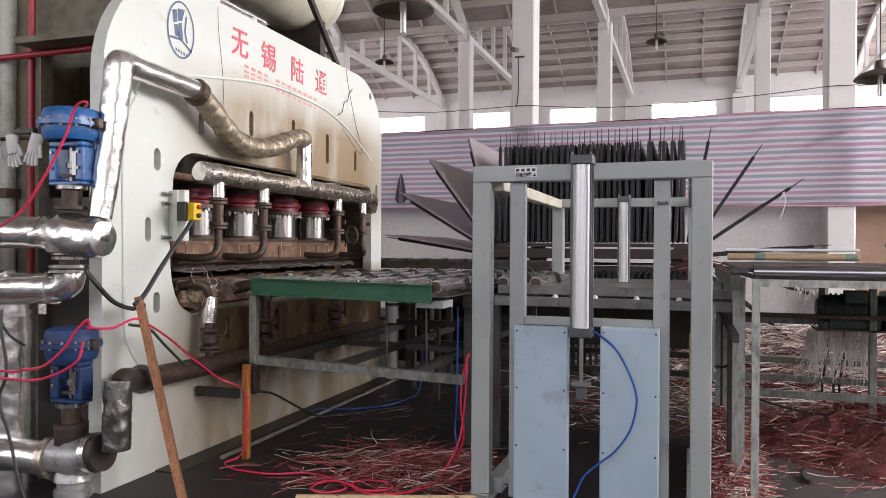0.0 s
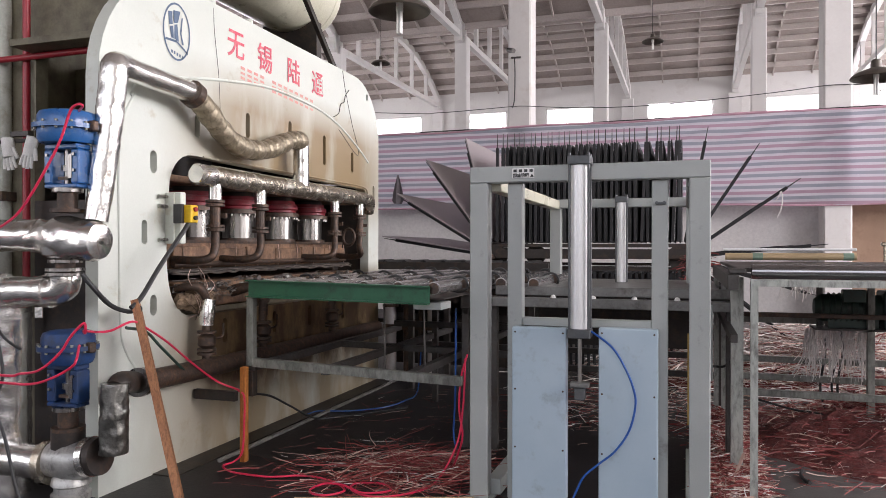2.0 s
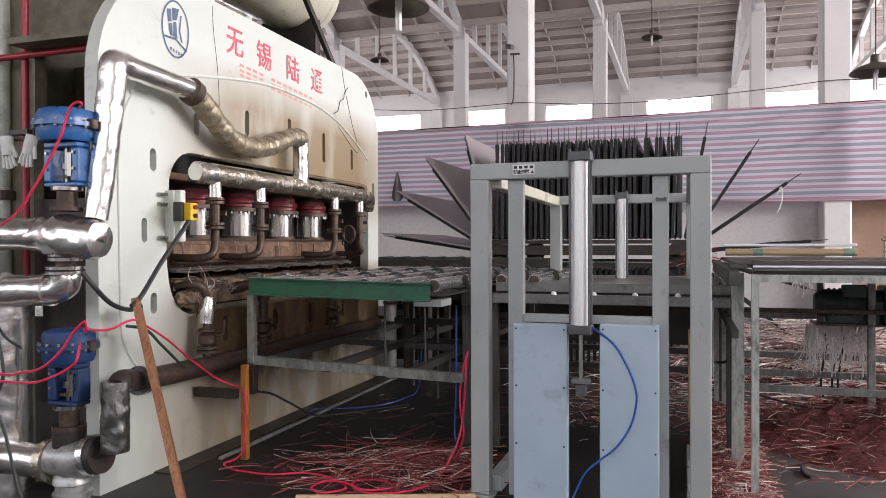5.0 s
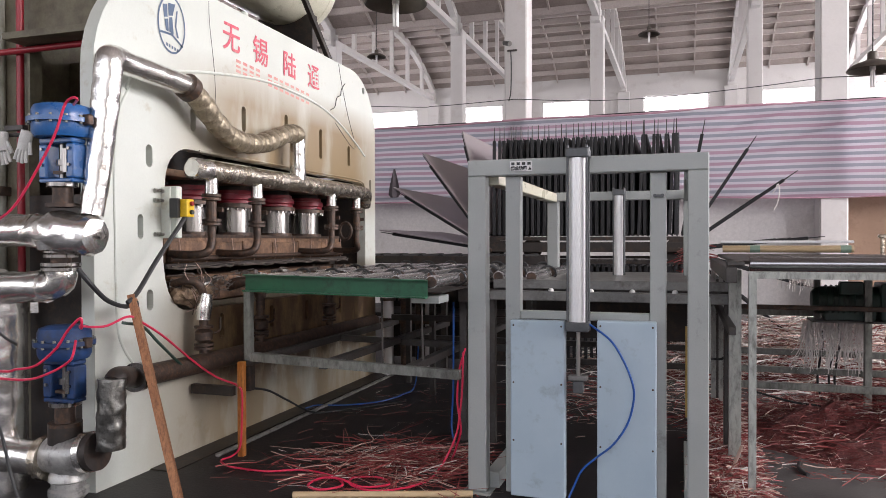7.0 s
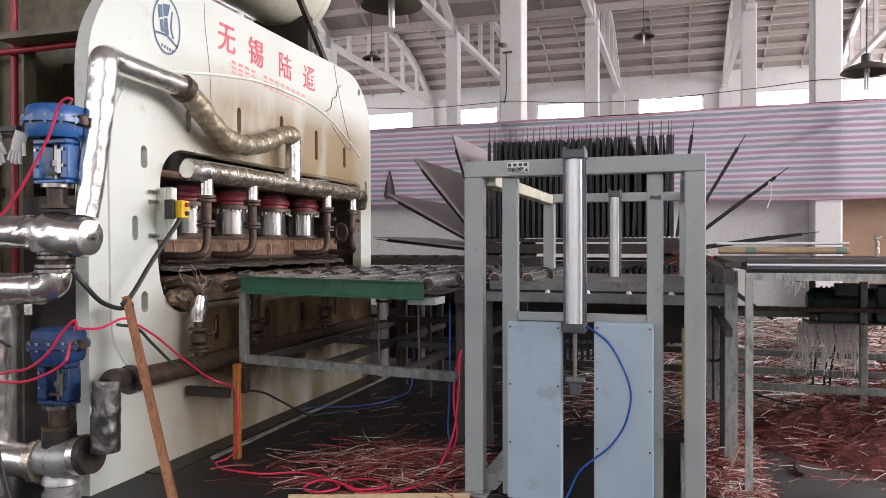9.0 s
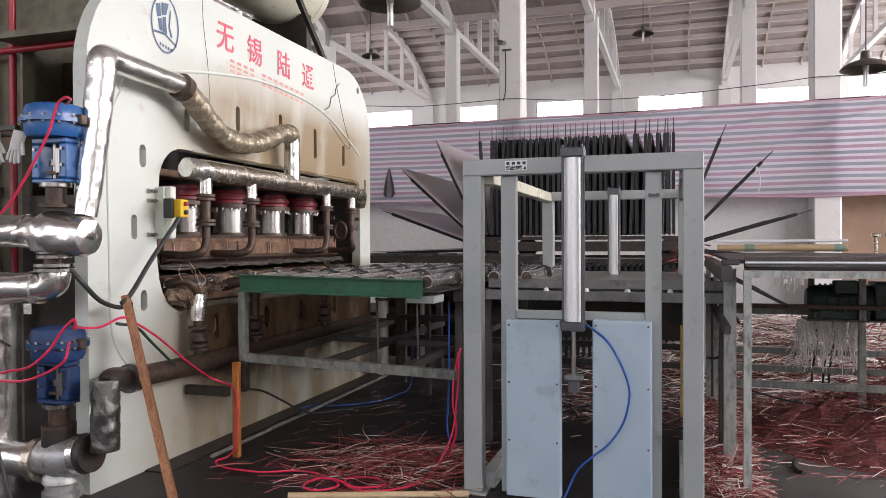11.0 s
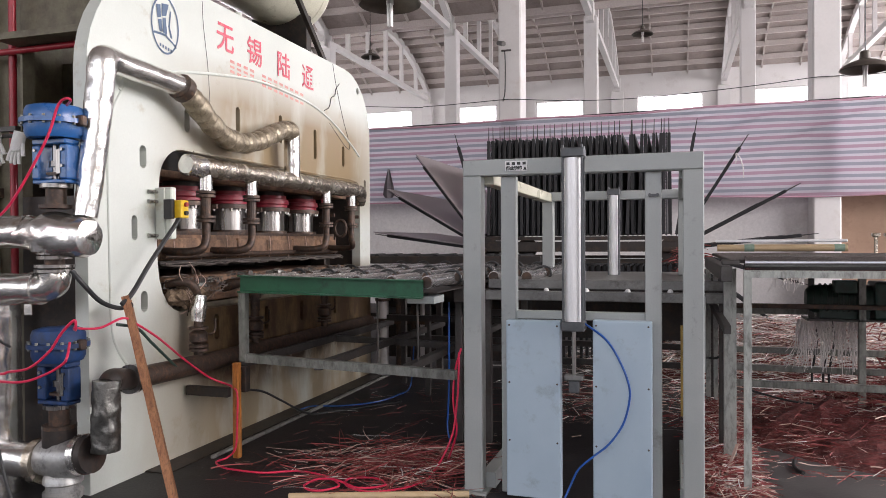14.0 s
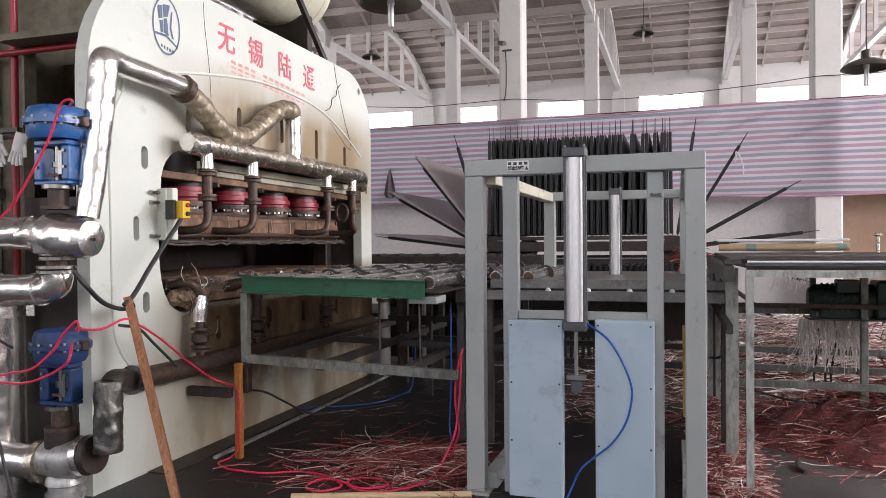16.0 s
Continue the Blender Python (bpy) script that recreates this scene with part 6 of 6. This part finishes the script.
loose("cable", "thin black cable hanging beside the standpipe", [(-3.38, 2.9, 1.06), (-3.36, 2.88, 0.95), (-3.30, 2.86, 0.75), (-3.34, 2.85, 0.60), (-3.27, 2.85, 0.42), (-3.19, 2.84, 0.2), (-3.10, 2.84, 0.01)], 0.008, M_CABLE, "cable")
loose("cable", "black cable from the lower valve rim", [(-3.7, 2.95, 1.12), (-3.45, 2.92, 1.02), (-3.33, 2.90, 0.93), (-3.28, 2.95, 0.87)], 0.007, M_CABLE, "cable")
loose("air_hose", "red air hose coiled on the floor", [(-2.80, 4.19, 0.46), (-2.722, 4.14, 0.43), (-2.722, 4.138, 0.25), (-2.73, 4.13, 0.08), (-2.79, 4.13, 0.011), (-2.80, 4.02, 0.011), (-2.70, 3.94, 0.011), (-2.594, 3.915, 0.011), (-2.399, 3.914, 0.011), (-2.215, 4.0, 0.011), (-2.002, 3.957, 0.012), (-1.85, 3.82, 0.014), (-1.93, 3.70, 0.016), (-2.03, 3.74, 0.02), (-2.0, 3.86, 0.026), (-1.88, 3.86, 0.03), (-1.72, 3.80, 0.02), (-1.60, 3.90, 0.016), (-1.70, 4.0, 0.014), (-1.84, 3.95, 0.016), (-1.80, 3.82, 0.02), (-1.62, 3.77, 0.016), (-1.436, 3.975, 0.012), (-1.40, 4.2, 0.03), (-1.325, 4.3, 0.207), (-1.30, 4.34, 0.418), (-1.295, 4.36, 0.608), (-1.32, 4.45, 0.70)], 0.0066, M_HOSE_RED)
loose("air_hose", "red air hose hanging beside the cage post", [(-1.32, 4.5, 0.72), (-1.318, 4.36, 0.60), (-1.325, 4.34, 0.42), (-1.30, 4.33, 0.25), (-1.34, 4.36, 0.12), (-1.40, 4.45, 0.011)], 0.0066, M_HOSE_RED)
loose("air_hose", "blue air hose on the floor", [(-3.0, 5.5, 0.011), (-2.957, 5.631, 0.011), (-2.729, 5.709, 0.011), (-2.508, 5.926, 0.011), (-2.425, 6.256, 0.012), (-2.411, 6.55, 0.05), (-2.40, 6.62, 0.45)], 0.0065, M_HOSE_BLUE)
loose("air_hose", "blue air hose hanging from the conveyor", [(-1.52, 4.9, 0.98), (-1.524, 4.9, 0.393), (-1.536, 4.9, 0.12), (-1.50, 4.85, 0.012)], 0.0065, M_HOSE_BLUE)
loose("cable", "thin wire drooping from the crown", [(PX + 0.006, 4.36, 3.06), (PX + 0.006, 4.37, 2.9), (PX + 0.006, 4.42, 2.6), (PX + 0.006, 4.44, 2.3)], 0.0016, M_CABLE, "cable")
loose("cable", "thin wire drooping over the press crown", [(PX + 0.006, 6.38, 3.09), (PX + 0.006, 6.45, 2.9), (PX + 0.006, 6.6, 2.6), (PX + 0.006, 6.74, 2.38), (PX + 0.006, 6.68, 2.33), (PX + 0.006, 6.3, 2.52)], 0.0022, M_CABLE, "cable")
loose("cable", "thin wire drooping over the press crown", [(PX + 0.006, 6.52, 2.93), (PX + 0.006, 6.44, 2.86), (PX + 0.006, 6.42, 2.80), (PX + 0.006, 6.34, 2.76), (PX + 0.006, 6.30, 2.67), (PX + 0.006, 6.2, 2.62)], 0.0035, M_CABLE, "cable")
loose("cable", "overhead wire strung between the hall columns", [(-13, 14.9, 4.9), (-6.05, 14.90, 4.33), (-5.02, 14.90, 4.28), (-4.02, 14.90, 4.30), (-3.53, 14.97, 4.33), (-3.20, 14.97, 4.33), (-2.60, 14.90, 4.26), (-1.81, 14.90, 4.20), (-0.72, 14.90, 4.18), (0.41, 14.90, 4.22), (1.59, 14.90, 4.29), (2.40, 14.97, 4.37), (2.81, 14.97, 4.37), (3.59, 14.90, 4.36), (8.5, 14.98, 4.6)], 0.008, M_CABLE, "cable")


def torn_flap():
    """Dark piece of cloth added before the striped sheeting to stand for a tear in it."""
    bm = bmesh.new()
    rows = [(0.0, 0.02), (0.15, 0.06), (0.35, 0.11), (0.55, 0.14), (0.62, 0.09)]
    rings = [[bm.verts.new((-5.95 + dx * w, 14.93 + dy * 0.03, 2.98 - d)) for dx, dy in ((-1, 0), (-0.3, -1), (0.4, 0.2), (1, -0.6), (0.3, 0.9))] for d, w in rows]
    for a, b in zip(rings, rings[1:]):
        for k in range(5):
            bm.faces.new((a[k], a[(k + 1) % 5], b[(k + 1) % 5], b[k]))
    bm.faces.new(rings[0][::-1])
    bm.faces.new(rings[-1])
    tagged(part("cloth_flap", bm, M_TORN, smooth=True), "dark cloth piece added for a tear in the sheeting", "cloth")


torn_flap()


def column_horn():
    h = thing("column_camera", "small grey camera with conduit on a column", "camera")
    part("housing", cyl((-3.50, 14.93, 5.50), (-3.36, 14.80, 5.44), 0.05, seg=14), M_RAIL, h)
    part("arm", box(-3.45, -3.25, 14.96, 15.0, 5.33, 5.36), M_RAIL, h)
    part("conduit", tube([(-3.38, 14.98, 5.34), (-3.37, 14.98, 5.0), (-3.38, 14.98, 4.5), (-3.42, 14.97, 4.3)], 0.012, 6), M_CABLE, h)


column_horn()


def plank():
    a, b = Vector((-2.965, 3.426, 1.09)), Vector((-2.50, 3.24, 0.0))
    d = (b - a).normalized()
    bm = bmesh.new()
    side = d.cross(Vector((1, 0.6, 0))).normalized()
    up = side.cross(d).normalized()
    n = 14
    rings = []
    for i in range(n + 1):
        p = a.lerp(b, i / n)
        w = 0.05 + 0.004 * math.sin(i * 1.7) + (0.004 if i % 5 == 0 else 0)
        rings.append([bm.verts.new(p + side * sx * w + up * sz * 0.02) for sx, sz in ((-1, -1), (1, -1), (1, 1), (-1, 1))])
    for r0, r1 in zip(rings, rings[1:]):
        for k in range(4):
            bm.faces.new((r0[k], r0[(k + 1) % 4], r1[(k + 1) % 4], r1[k]))
    bm.faces.new(rings[0][::-1])
    bm.faces.new(rings[-1])
    return tagged(part("plank", bm, M_WOOD), "rough reddish-brown timber plank leaning on the press", "plank")


plank()
tagged(part("timber_prop", box(-2.768, -2.725, 4.155, 4.198, 0.0, 0.62, 0.004), M_ORANGE), "orange-varnished timber prop under the conveyor", "prop")
tagged(part("prop_bracket", box(-2.775, -2.705, 4.212, 4.27, 0.42, 0.585, 0.003), M_DARK), "dark steel bracket behind the prop", "bracket")
tagged(part("steel_bar", box(-3.10, -2.78, 4.12, 4.16, 0.40, 0.462, 0.003), M_DARK), "short black steel bar fixed beside the prop", "bar")


def bamboo():
    p0, p1 = Vector((-2.03, 3.57, 0.018)), Vector((-1.10, 3.885, 0.018))
    bm = bmesh.new()
    for i in range(8):
        a, b = p0.lerp(p1, i / 8), p0.lerp(p1, (i + 1) / 8)
        cyl(a, a.lerp(b, 0.94), 0.019, 0.019, 12, bm)
        cyl(a.lerp(b, 0.94), b, 0.0215, 0.0215, 12, bm)
    return tagged(part("bamboo_pole", bm, M_BAMBOO), "pale jointed bamboo pole on the floor", "pole")


bamboo()


def pressure_tank():
    t = thing("pressure_tank", "cream enamelled pressure tank above the press", "tank")
    r = 0.44
    prof = [(0.0, 0.0)] + [(r * math.sin(a), 0.26 * (1 - math.cos(a))) for a in np.linspace(0.15, math.pi / 2, 9)] + [(r, 2.9), (r * 0.8, 3.1), (0.0, 3.16)]
    part("shell", lathe(prof, 40), M_CREAM, t, smooth=True).matrix_basis = pose(-3.72, 6.92, 3.96, 90, 0, 0)
    part("weld_ring", lathe([(r + 0.002, 0.30), (r + 0.008, 0.31), (r + 0.002, 0.32)], 40), M_CREAM, t, smooth=True).matrix_basis = pose(-3.72, 6.92, 3.96, 90, 0, 0)
    for y in (4.4, 6.45):
        part("saddle", box(-4.0, -3.4, y - 0.05, y + 0.05, 2.76, 3.60, 0.004), M_DARK, t)
    part("strut", beam_between((-3.17, 6.36, 3.06), (-3.17, 5.72, 3.62), 0.04, 0.05), M_DARK, t)
    part("strut", beam_between((-3.17, 5.72, 3.62), (-3.3, 5.2, 4.1), 0.04, 0.05), M_DARK, t)
    for y in (4.41, 4.88):
        part("lug", cyl((-3.17, y, 3.09), (-3.17, y, 3.14), 0.03, seg=12), M_PAINT, t)
    return t


pressure_tank()


def pendant_lamp(at, r, top):
    x, y, z = at
    l = thing("pendant_lamp", "bronze enamel pendant shade with unlit compact tube", "lamp", group="hall pendant lamps")
    s = r / 0.27
    prof = [(0.27, 0.0), (0.274, 0.004), (0.255, 0.035), (0.20, 0.07), (0.12, 0.10), (0.06, 0.12), (0.055, 0.20), (0.04, 0.215), (0.0, 0.215)]
    inner = [(a * 0.985, b - 0.004) for a, b in prof[:6]]
    bm = lathe([(a * s, b * s) for a, b in inner[::-1]] + [(a * s, b * s) for a, b in prof], 36, at=at)
    part("shade", bm, M_LAMP, l, smooth=True)
    part("socket", cyl((x, y, z + 0.0), (x, y, z + 0.10 * s), 0.032 * s, seg=14), M_WHITE, l, smooth=True)
    for k in range(4):
        a = radians(45 + 90 * k)
        dx, dy = 0.018 * s * math.cos(a), 0.018 * s * math.sin(a)
        part("lamp_tube", cyl((x + dx, y + dy, z - 0.19 * s), (x + dx, y + dy, z), 0.011 * s, seg=10), M_TUBE, l, "white glass tube", smooth=True)
    part("hanger", cyl((x, y, z + 0.21 * s), (x, y, top), 0.008, seg=8), M_CABLE, l)
    return l


for at, r, top in (((-2.38, 6.0, 3.46), 0.27, 13.35), ((-0.75, 18.0, 6.24), 0.25, 12.45), ((-7.67, 18.0, 6.26), 0.25, 12.45), ((2.30, 10.66, 3.57), 0.30, 12.65), ((-13.6, 18.0, 6.26), 0.25, 12.45)):
    pendant_lamp(at, r, top)


def rear_conveyor():
    c = thing("rear_conveyor", "black rubber-roller conveyor behind the press line", "conveyor")
    for k in range(9):
        part("roller", cyl((-3.3 + 0.22 * k, 7.35, 1.235), (-3.3 + 0.22 * k, 8.1, 1.235), 0.034, seg=14), M_BLACK, c, smooth=True)
    for y in (7.32, 8.13):
        part("rail", box(-3.45, -1.3, y - 0.02, y + 0.02, 1.17, 1.25, 0.003), M_DARK, c)
    for x in (-3.3, -2.4, -1.5):
        part("leg", box(x, x + 0.06, 7.30, 7.36, 0.0, 1.169, 0.003), M_RAIL, c)
    # added black boards that block light and darken the view under the conveyor
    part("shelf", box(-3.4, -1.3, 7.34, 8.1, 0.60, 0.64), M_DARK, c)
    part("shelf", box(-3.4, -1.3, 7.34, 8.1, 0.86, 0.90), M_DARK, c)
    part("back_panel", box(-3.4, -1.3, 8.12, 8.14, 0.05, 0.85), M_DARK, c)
    return c


rear_conveyor()


def far_pipe_cluster():
    c = thing("far_pipe_cluster", "drop pipes at the far end of the press, wide ones whitened for window light", "pipe")
    # wide pipes are painted white for bright foil and window light from beyond
    for x, r in ((-2.96, 0.06), (-2.78, 0.035), (-2.62, 0.03), (-2.50, 0.045)):
        part("drop_pipe", cyl((x, 7.22, 0.0), (x, 7.22, 1.06), r, seg=16), M_COLUMN if r > 0.04 else M_IRON, c, smooth=True)
        part("collar", cyl((x, 7.22, 0.78), (x, 7.22, 0.81), r + 0.025, seg=16), M_IRON, c, smooth=True)
    part("tie_bar", box(-3.02, -2.44, 7.15, 7.17, 0.55, 0.60), M_IRON, c)
    return c


far_pipe_cluster()

# ---------- trimmings ----------
def ribbons(name, label, material, count, place, length, width, seed, droop=0.0):
    """Loose paper trimmings: thin curled ribbons. place(rnd) gives a point."""
    rnd = random.Random(seed)
    verts, faces = [], []
    for _ in range(count):
        p = Vector(place(rnd))
        a = rnd.uniform(0, math.pi * 2) if rnd.random() < 0.6 else rnd.gauss(0.5, 0.45)
        ln, w = rnd.uniform(*length), rnd.uniform(*width)
        curl, tip = rnd.gauss(0, 0.22) if rnd.random() < 0.85 else rnd.gauss(0, 1.0), rnd.gauss(0, 0.14)
        roll = rnd.uniform(-1.2, 1.2)
        base = len(verts)
        n = 3
        q = p.copy()
        for i in range(n + 1):
            d = Vector((math.cos(a), math.sin(a), tip))
            side = Vector((-math.sin(a) * math.cos(roll), math.cos(a) * math.cos(roll), math.sin(roll))) * w / 2
            z = max(q.z, 0.004)
            verts += [(q.x - side.x, q.y - side.y, max(0.003, z - side.z)), (q.x + side.x, q.y + side.y, max(0.003, z + side.z))]
            q += d * ln / n
            a += curl / n
            tip -= 0.06 + droop
        for i in range(n):
            faces.append((base + 2 * i, base + 2 * i + 1, base + 2 * i + 3, base + 2 * i + 2))
    me = bpy.data.meshes.new(name)
    me.from_pydata(verts, [], faces)
    me.materials.append(material)
    ob = new(name, me)
    return tagged(ob, label, "paper trimmings", kind="stuff")


def heap(label, cx, cy, rx, ry, h, seed):
    """Matted body of a trimmings heap, lumpy, fading out at its rim."""
    bm = bmesh.new()
    n = 44
    grid = []
    for i in range(n + 1):
        row = []
        for j in range(n + 1):
            u, v = 2 * i / n - 1, 2 * j / n - 1
            d = math.sqrt(u * u + v * v)
            x, y = cx + u * rx, cy + v * ry
            lump = 0.75 + 0.5 * noise.noise(Vector((x * 2.3, y * 2.3, seed))) + 0.3 * noise.noise(Vector((x * 9, y * 9, seed)))
            row.append(bm.verts.new((x, y, max(-0.02, h * lump * max(0.0, 1 - d * d) - 0.012))))
        grid.append(row)
    for i in range(n):
        for j in range(n):
            bm.faces.new((grid[i][j], grid[i + 1][j], grid[i + 1][j + 1], grid[i][j + 1]))
    return tagged(part("trimmings_heap", bm, M_HEAP), label, "paper trimmings", kind="stuff")


heap("matted heap of red-brown trimmings behind the table", 1.95, 6.05, 1.7, 1.3, 0.34, 3)
heap("matted heap of trimmings along the far wall side", 1.5, 8.6, 2.3, 1.2, 0.40, 5)
heap("small matted heap between cage and table", 0.25, 5.15, 0.24, 1.35, 0.10, 7)


def mound(cx, cy, rx, ry, h):
    def at(rnd):
        u, v = rnd.gauss(0, 0.45), rnd.gauss(0, 0.45)
        return cx + u * rx, cy + v * ry, max(0.004, h * math.exp(-1.4 * (u * u + v * v)) * rnd.uniform(0.25, 1.0))
    return at


def flat(x0, x1, y0, y1, h=0.02):
    return lambda rnd: (rnd.uniform(x0, x1), rnd.uniform(y0, y1), rnd.uniform(0.004, h))


for k, (m, nm) in enumerate(((M_STRIP_RED, "red-brown"), (M_STRIP_TAN, "pale tan"), (M_STRIP_WHITE, "white"))):
    few = (1.0, 0.26, 0.10)[k]
    ribbons("trimmings", nm + " paper trimmings strewn under the conveyor", m, int(720 * (1.0, 0.30, 0.05)[k]), mound(-1.70, 4.30, 0.62, 0.52, 0.07), (0.08, 0.42), (0.0015, 0.008), 20 + k)
    ribbons("trimmings", nm + " paper trimmings scattered on dark concrete", m, int(170 * few), flat(-2.7, -1.2, 3.7, 6.8), (0.04, 0.28), (0.001, 0.004), 30 + k)
    ribbons("trimmings", nm + " paper trimmings beneath the cage", m, int(420 * (0.7, 0.4, 0.35)[k]), flat(-1.2, 0.1, 5.6, 7.4, 0.08), (0.05, 0.25), (0.002, 0.007), 40 + k)
    ribbons("trimmings", nm + " paper trimmings heaped behind the table", m, int(15000 * (1.0, 0.34, 0.07)[k]), mound(2.0, 6.05, 1.55, 1.05, 0.44), (0.04, 0.22), (0.002, 0.008), 50 + k)
    ribbons("trimmings", nm + " paper trimmings heaped along the far table legs", m, int(3600 * (0.34, 0.7, 1.4)[k]), mound(1.3, 8.4, 2.2, 1.2, 0.65), (0.10, 0.5), (0.003, 0.012), 60 + k)
    ribbons("trimmings", nm + " paper trimmings between cage and table", m, int(3600 * (1.0, 0.55, 0.14)[k]), flat(0.10, 0.40, 4.05, 6.4, 0.12), (0.03, 0.15), (0.002, 0.009), 70 + k)
    ribbons("trimmings", nm + " paper trimmings fallen at the table front", m, int(330 * few), flat(0.45, 2.3, 4.7, 6.2, 0.03), (0.02, 0.13), (0.002, 0.006), 80 + k)
ribbons("trimmings", "red-brown paper trimmings caught behind the cage", M_STRIP_RED, 160, lambda r: (r.uniform(-0.02, 0.14), r.uniform(7.0, 7.25), r.uniform(1.06, 1.36)), (0.05, 0.2), (0.005, 0.014), 91, 0.1)
ribbons("trimmings", "red-brown paper trimmings caught on the motor", M_STRIP_RED, 420, lambda r: (r.uniform(1.42, 2.2), r.uniform(6.1, 6.8), r.uniform(0.25, 0.95)), (0.1, 0.35), (0.006, 0.018), 92, 0.1)


def hanging(name, label, material, count, x0, x1, y0, y1, z1, drop, seed):
    """Trimmings that hang down from the table's underside."""
    rnd = random.Random(seed)
    verts, faces = [], []
    for _ in range(count):
        x, y, z = rnd.uniform(x0, x1), rnd.uniform(y0, y1), z1 + rnd.uniform(-0.03, 0.03)
        ln, w = rnd.uniform(*drop), rnd.uniform(0.003, 0.010)
        a, sway = rnd.uniform(0, math.pi), rnd.gauss(0, 0.035)
        base = len(verts)
        for i in range(6):
            u = i / 5
            px, pz = x + sway * u * u + 0.008 * math.sin(9 * u + a), z - ln * u
            verts += [(px - math.cos(a) * w / 2, y - math.sin(a) * w / 2, pz), (px + math.cos(a) * w / 2, y + math.sin(a) * w / 2, pz)]
        for i in range(5):
            faces.append((base + 2 * i, base + 2 * i + 1, base + 2 * i + 3, base + 2 * i + 2))
    me = bpy.data.meshes.new(name)
    me.from_pydata(verts, [], faces)
    me.materials.append(material)
    return tagged(new(name, me), label, "paper trimmings", kind="stuff")


hanging("trimmings", "long white paper trimmings hanging from the table", M_STRIP_WHITE, 260, 0.86, 1.28, 6.10, 6.19, 0.80, (0.05, 0.40), 5)
hanging("trimmings", "white paper trimmings hanging behind the motor", M_STRIP_WHITE, 70, 0.75, 1.05, 6.9, 6.95, 1.26, (0.08, 0.3), 6)
for x in (1.02, 1.10, 1.14):
    loose("cable", "black motor cable hanging under the table", [(x, 6.45, 0.83), (x + 0.02, 6.42, 0.6), (x - 0.02, 6.4, 0.3), (x + 0.05, 6.4, 0.05)], 0.009, M_CABLE, "cable")
loose("cable", "black cable lying along the heap", [(0.5, 6.0, 0.27), (0.8, 6.0, 0.20), (1.1, 6.02, 0.19), (1.5, 6.05, 0.24)], 0.008, M_CABLE, "cable")


loose("cable", "black cable looped between the cage and the table", [(0.08, 4.2, 0.80), (0.10, 4.6, 0.70), (0.169, 5.0, 0.648), (0.229, 5.0, 0.651), (0.269, 4.95, 0.70), (0.27, 4.80, 0.78)], 0.008, M_CABLE, "cable")
loose("rubber_curl", "curled black rubber offcut on the floor", [(0.704, 5.146, 0.014), (0.671, 4.976, 0.014), (0.677, 4.862, 0.014), (0.701, 4.814, 0.014)], 0.012, M_CABLE, "offcut")


def small_debris():
    """A yellow strap beside the cage, a pale offcut at the table leg and torn board on the heap."""
    tagged(part("strap", box(0.010, 0.040, 5.10, 5.104, 0.24, 0.84), M_YELLOW_OLD), "faded yellow webbing strap hanging beside the cage", "strap")
    bm = beam_between((0.236, 4.50, 0.012), (0.321, 4.62, 0.205), 0.018, 0.004)
    beam_between((0.30, 4.55, 0.010), (0.325, 4.58, 0.10), 0.014, 0.004, bm=bm)
    tagged(part("paper_offcut", bm, M_STRIP_TAN), "pale paper offcut leaning on the table leg", "offcut")
    rnd = random.Random(77)
    bm = bmesh.new()
    for k in range(5):
        c = Vector((1.35 + 0.10 * k, 5.55 + rnd.uniform(-0.08, 0.1), 0.30 + rnd.uniform(-0.02, 0.03)))
        a = rnd.uniform(0, 3.1)
        d, n = Vector((math.cos(a), math.sin(a), rnd.uniform(-0.3, 0.1))) * rnd.uniform(0.06, 0.11), Vector((-math.sin(a), math.cos(a), rnd.uniform(-0.3, 0.3))) * rnd.uniform(0.025, 0.05)
        top = [bm.verts.new(c + d * i + n * j) for i, j in ((-1, -1), (1, -0.8), (0.9, 1), (-0.8, 0.9))]
        low = [bm.verts.new(v.co - Vector((0, 0, 0.006))) for v in top]
        bm.faces.new(top)
        bm.faces.new(low[::-1])
        for i in range(4):
            bm.faces.new((top[i], low[i], low[(i + 1) % 4], top[(i + 1) % 4]))
    tagged(part("board_scraps", bm, M_BROWN), "torn brown board scraps on the trimmings heap", "offcut", kind="stuff")


small_debris()


def motions():
    for ob, rows in MOVES:
        walk(ob, rows)


motions()
